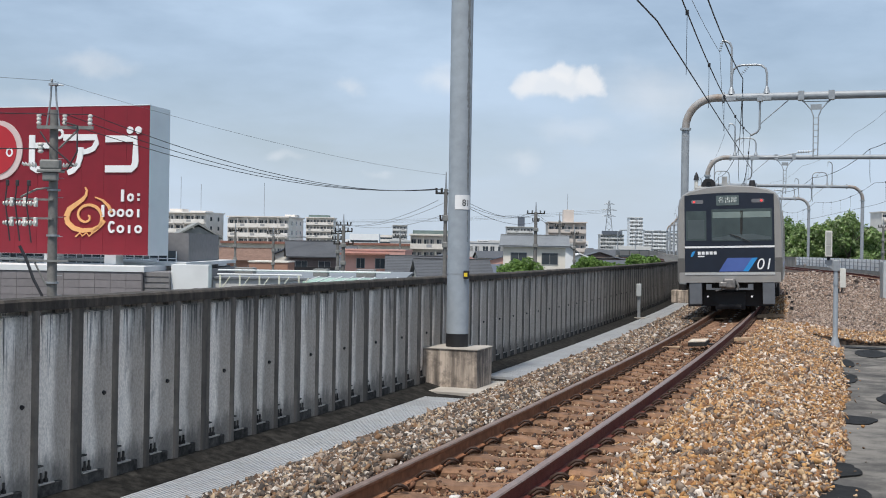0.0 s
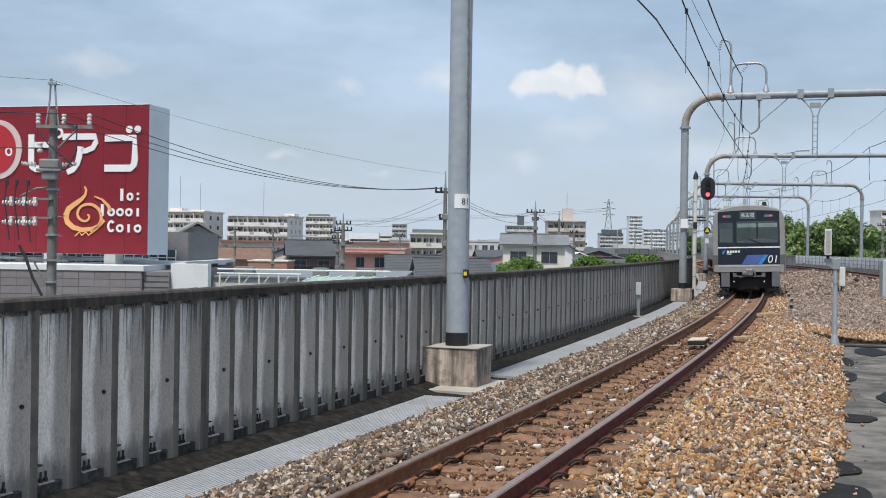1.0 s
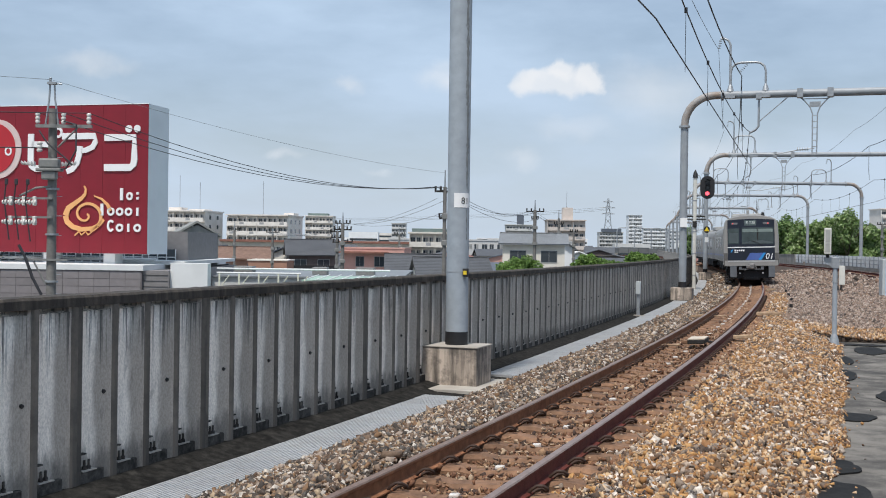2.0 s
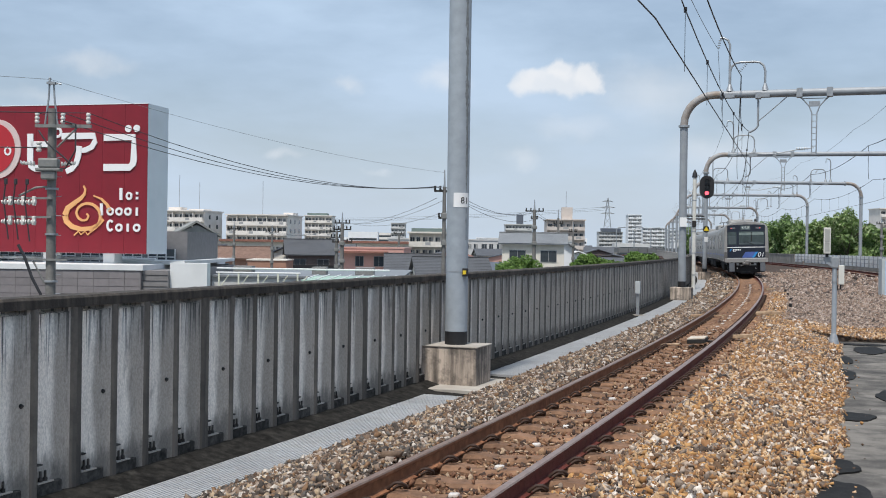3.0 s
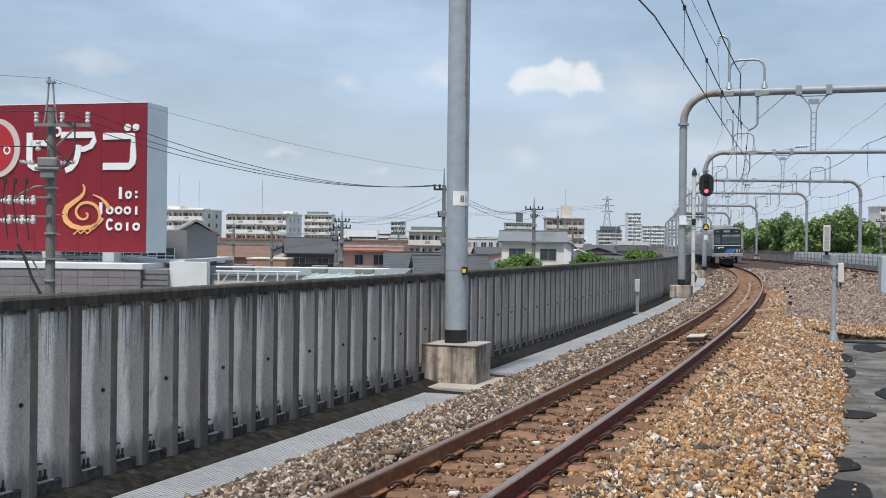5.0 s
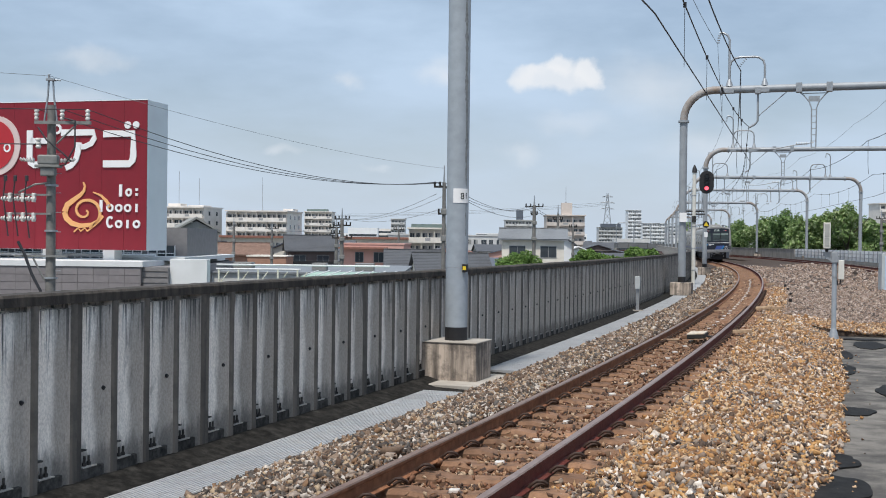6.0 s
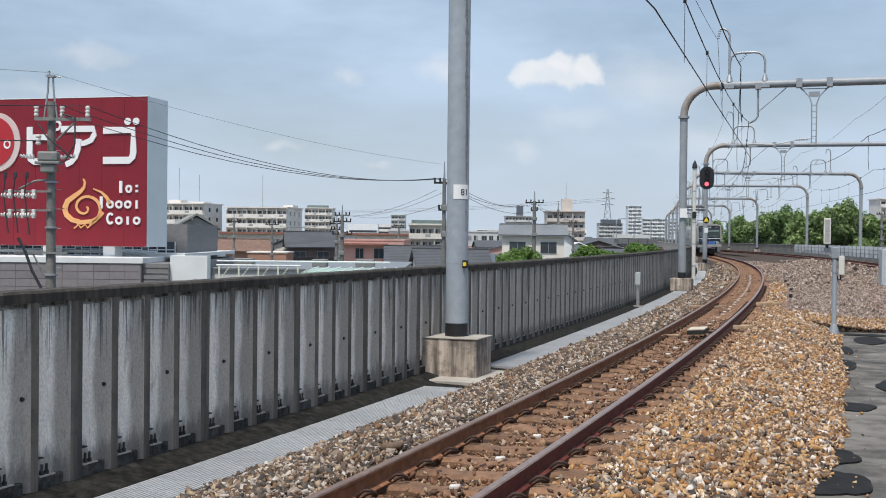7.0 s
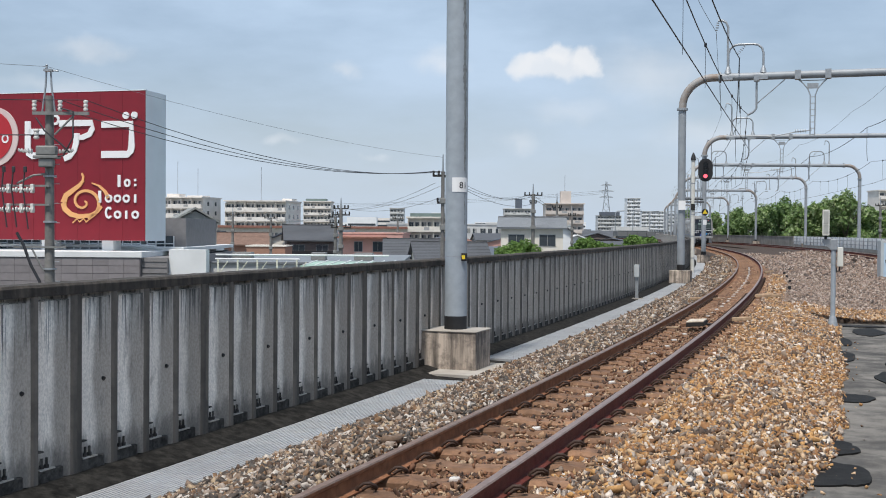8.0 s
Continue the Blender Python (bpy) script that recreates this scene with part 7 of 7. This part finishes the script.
def tree(x, y, base, top, width, seed, material, label, n=2600, leaf=0.36):
    r = random.Random(seed)
    t = thing("tree", pose(x, y, base), label, "tree", "trees beyond the parapet")
    H = top - base
    bm = B()
    tube(bm, [(0, 0, 0), (0.1, 0, H * 0.3), (-0.05, 0.1, H * 0.6), (0.05, 0, H * 0.85)], [0.24, 0.18, 0.12, 0.04], 8)
    for k in range(6):
        a = k * 1.1 + r.random()
        z = H * (0.3 + 0.07 * k)
        tube(bm, [(0, 0, z), (math.cos(a) * width * 0.22, math.sin(a) * width * 0.22, z + H * 0.12), (math.cos(a) * width * 0.4, math.sin(a) * width * 0.4, z + H * 0.2)], [0.09, 0.06, 0.02], 6)
    part("trunk", bm, M_BARK, t)
    blobs = []
    for k in range(11):
        a, q = r.uniform(0, 6.28), r.uniform(0.0, 0.36)
        z = H * r.uniform(0.38, 0.86)
        sh = 1.15 - 0.75 * abs(z / H - 0.55)
        rr = width * r.uniform(0.15, 0.26) * sh
        blobs.append((math.cos(a) * width * q * sh, math.sin(a) * width * q * sh, z, rr, rr * r.uniform(0.75, 1.0)))
    blobs.append((0, 0, H * 0.84, width * 0.17, H * 0.15))
    leaves("crown", material, t, blobs, n, leaf, seed)
    return t


DARK, LIGHT = "leafy deep green tree with an uneven crown", "leafy bright green tree with lighter shoots"
for i, (x, y, top, w) in enumerate(((56.5, 262, 6.8, 7), (61, 255, 6.2, 7), (62, 238, 7.0, 8), (58.5, 226, 6.4, 6.5), (60.5, 215, 7.2, 8), (60.0, 200, 6.9, 7), (57.2, 190, 7.6, 7.5), (56.4, 181, 6.6, 6), (66, 226, 6.9, 8), (66, 205, 6.4, 7),
                                    (51.2, 152, 6.2, 6.5), (52.6, 148, 7.3, 7), (55.5, 150, 5.6, 7), (58.5, 149, 4.8, 7), (55, 156, 6.3, 7), (61, 150, 4.6, 7), (49.5, 158, 5.2, 5))):
    tree(x, y, GROUND, top + 0.3, w, 20 + i, M_LEAFT if i % 3 else M_LEAF, LIGHT if i % 3 else DARK, 7000, 0.27)


def bush(x, y, top, w, seed):
    """The rounded crown of a tree whose lower part the parapet hides."""
    r = random.Random(seed)
    t = thing("tree", pose(x, y, GROUND), "bright yellow-green tree top behind the parapet", "tree", "trees beyond the parapet")
    H = top - GROUND
    bm = B()
    tube(bm, [(0, 0, 0), (0.05, 0, H * 0.5), (0, 0, H * 0.8)], [0.16, 0.12, 0.04], 8)
    part("trunk", bm, M_BARK, t)
    blobs = []
    for k in range(16):
        q = r.uniform(-0.42, 0.42) * w
        z = H - 0.25 * w * (0.35 + 3.0 * (q / w) ** 2) - r.uniform(0.0, 0.35) * w
        rr = w * r.uniform(0.12, 0.18)
        blobs.append((q, r.uniform(-0.25, 0.25) * w, z, rr, rr * 0.85))
    blobs.append((0, 0, H - 0.32 * w, w * 0.34, w * 0.26))
    leaves("crown", M_LEAFY, t, blobs, 15000, 0.085 * y / 75, seed)


for i, (x, y, top, w) in enumerate(((4.6, 70, 1.2, 3.3), (10.3, 82, 1.25, 2.6), (12.3, 86, 0.95, 2.4), (15.9, 92, 1.5, 2.9))):
    bush(x, y, top, w, 60 + i)
# ---- loose ballast stones ----


def stones(name, label, material, area, per_m2, size, seed, detail=True, zoff=0.0, skip=None):
    """Angular stones strewn over (s0, s1, o0, o1)."""
    rng = np.random.default_rng(seed)
    s0, s1, o0, o1 = area
    n = int((s1 - s0) * (o1 - o0) * per_m2)
    s, o = rng.uniform(s0, s1, n), rng.uniform(o0, o1, n)
    if skip is not None:
        keep = ~skip(s, o)
        s, o = s[keep], o[keep]
        n = len(s)
    if detail:
        g = (1 + 5 ** 0.5) / 2
        base = np.array([(-1, g, 0), (1, g, 0), (-1, -g, 0), (1, -g, 0), (0, -1, g), (0, 1, g), (0, -1, -g), (0, 1, -g), (g, 0, -1), (g, 0, 1), (-g, 0, -1), (-g, 0, 1)]) / 1.9
        tri = np.array([(0, 11, 5), (0, 5, 1), (0, 1, 7), (0, 7, 10), (0, 10, 11), (1, 5, 9), (5, 11, 4), (11, 10, 2), (10, 7, 6), (7, 1, 8),
                        (3, 9, 4), (3, 4, 2), (3, 2, 6), (3, 6, 8), (3, 8, 9), (4, 9, 5), (2, 4, 11), (6, 2, 10), (8, 6, 7), (9, 8, 1)])
    else:
        base = np.array([(x, y, z) for z in (-0.7, 0.7) for x, y in ((-0.75, -0.7), (0.75, -0.7), (0.75, 0.7), (-0.75, 0.7))])
        tri = np.array([(0, 2, 1), (0, 3, 2), (4, 5, 6), (4, 6, 7), (0, 1, 5), (0, 5, 4), (1, 2, 6), (1, 6, 5), (2, 3, 7), (2, 7, 6), (3, 0, 4), (3, 4, 7)])
    k = len(base)
    v = base[None] * (1 + rng.uniform(-0.3, 0.3, (n, k, 1))) + rng.uniform(-0.32, 0.32, (n, k, 3))
    sz = size * np.exp(rng.normal(0, 0.28, n)) * 0.5
    v = v * (sz[:, None, None] * np.stack([rng.uniform(0.95, 1.7, n), rng.uniform(0.65, 1.05, n), rng.uniform(0.30, 0.66, n)], 1)[:, None, :])
    q = rng.normal(size=(n, 4))
    q[:, 1:3] *= 0.8
    q /= np.linalg.norm(q, axis=1)[:, None]
    w, x, y, z = q.T
    rot = np.stack([np.stack([1 - 2 * (y * y + z * z), 2 * (x * y - w * z), 2 * (x * z + w * y)], 1),
                    np.stack([2 * (x * y + w * z), 1 - 2 * (x * x + z * z), 2 * (y * z - w * x)], 1),
                    np.stack([2 * (x * z - w * y), 2 * (y * z + w * x), 1 - 2 * (x * x + y * y)], 1)], 1)
    v = np.einsum('nij,nkj->nki', rot, v)
    th = TH0 - s / RAD
    h = np.array([deck_height(a, b) for a, b in zip(s, o)])
    pos = np.stack([ARC_X + (RAD + o) * np.cos(th), ARC_Y - (RAD + o) * np.sin(th), h + zoff + sz * rng.uniform(-0.35, 0.75, n)], 1)
    v = (v + pos[:, None, :]).reshape(-1, 3)
    f = (tri[None] + (np.arange(n) * k)[:, None, None]).reshape(-1, 3)
    me = bpy.data.meshes.new(name)
    me.vertices.add(len(v))
    me.vertices.foreach_set("co", v.astype(np.float32).ravel())
    me.loops.add(len(f) * 3)
    me.loops.foreach_set("vertex_index", f.astype(np.int32).ravel())
    me.polygons.add(len(f))
    me.polygons.foreach_set("loop_start", np.arange(0, len(f) * 3, 3, dtype=np.int32))
    me.update(calc_edges=True)
    me.validate()
    me.materials.append(material)
    ob = new(name, me)
    tagged(ob, label, "ballast", kind="stuff")


def on_sleeper(s, o):
    """Keeps the sleepers' tops and rail feet mostly clear."""
    ph = (s - 3.317 + 6.0) % 0.6
    near = (ph < 0.125) | (ph > 0.475)
    railfoot = np.abs(np.abs(o) - GAUGE / 2) < 0.085
    return (near & (np.abs(o) < 0.98)) | railfoot


BROWN, DULL, GREY, RUST = "brown and tan crushed ballast stones", "dull mauve-brown ballast stones between the tracks", "grey crushed ballast stones beside the trough", "rust-stained ballast stones between the sleepers"
N = {"detail": False}
stones("ballast_stones", GREY, M_STONE_GREY, (2.5, 14, -2.47, -0.66), 1150, 0.041, 1, zoff=0.012, **N)
stones("ballast_stones", GREY, M_STONE_GREY, (14, 26, -2.47, -0.66), 760, 0.046, 12, zoff=0.012, **N)
stones("ballast_stones", GREY, M_STONE_GREY, (26, 46, -2.47, -0.66), 420, 0.058, 2, **N)
stones("ballast_stones", GREY, M_STONE_GREY, (46, 90, -2.45, -0.66), 80, 0.10, 3, **N)
stones("ballast_stones", RUST, M_STONE_RUST, (2.5, 22, -0.98, 0.98), 1000, 0.038, 4, skip=on_sleeper, **N)
stones("ballast_stones", RUST, M_STONE_RUST, (2.5, 24, -0.98, 0.98), 60, 0.034, 15, zoff=0.06, **N)
stones("ballast_stones", RUST, M_STONE_RUST, (22, 60, -0.95, 0.95), 200, 0.06, 5, skip=on_sleeper, **N)


def past_toe(s, o):
    return o > slab_edge(s)


stones("ballast_stones", BROWN, M_STONE, (2.5, 14, 0.68, 2.95), 1230, 0.041, 6, zoff=0.012, skip=past_toe, **N)
stones("ballast_stones", BROWN, M_STONE, (14, SLAB_END, 0.68, 2.95), 960, 0.043, 13, zoff=0.012, skip=past_toe, **N)
stones("ballast_stones", BROWN, M_STONE, (SLAB_END, 26.5, 0.68, 5.0), 640, 0.045, 7, zoff=0.012, **N)
stones("ballast_stones", BROWN, M_STONE, (26.5, 46, 0.68, 1.5), 430, 0.052, 17, zoff=0.012, **N)
stones("ballast_stones", DULL, M_STONE_DULL, (26.5, 36, 1.45, 5.0), 720, 0.043, 14, zoff=0.012, **N)
stones("ballast_stones", DULL, M_STONE_DULL, (36, 50, 1.45, 5.0), 430, 0.051, 18, zoff=0.012, **N)
stones("ballast_stones", BROWN, M_STONE, (SLAB_END + 0.9, 26.8, 5.0, 8.0), 420, 0.05, 16, **N)
stones("ballast_stones", DULL, M_STONE_DULL, (26.5, 60, 5.0, 8.0), 250, 0.062, 8, **N)
stones("ballast_stones", DULL, M_STONE_DULL, (46, 95, 0.68, 5.0), 100, 0.095, 9, **N)
stones("ballast_stones", DULL, M_STONE_DULL, (60, 105, 5.0, 8.0), 40, 0.12, 10, **N)
stones("ballast_stones", BROWN, M_STONE, (3, 19, 2.5, 3.1), 9, 0.034, 11, zoff=0.152, skip=lambda s, o: o < slab_edge(s), **N)

# ---- what moves ----


def train_at(t):
    """How far along the track the train's last face stands at t seconds."""
    return -0.04435 * t ** 2 + 14.8389 * t + 27.460


def car_pose(s):
    """A car whose near end stands at s, its bogies on the track."""
    a, b = canted(s + CAR / 2 - 6.5, 0), canted(s + CAR / 2 + 6.5, 0)
    c = (a + b) / 2
    d = b - a
    return pose(c.x, c.y, c.z, 0, 0, -math.degrees(math.atan2(d.x, d.y))) @ pose(0, 0, 0, 0, -1.7, 0)


def motions():
    times = [i * 0.25 for i in range(33)]
    for i, c in enumerate(cars):
        walk(c, [(t, car_pose(train_at(t) + i * (CAR + 0.5))) for t in times])
    for w in [o for c in cars[:1] for o in c.children if o.name.startswith("wheelset")]:
        rows = []
        for f in range(0, 241):
            t = f / 30
            rows.append((t, pose(0, w.location.y, 0.43) @ Matrix.Rotation(-(train_at(t) - train_at(0)) / 0.43, 4, 'X')))
        y = w.location.y
        walk(w, [(t, pose(0, y, 0.43) @ m.to_3x3().to_4x4()) for t, m in rows])


motions()
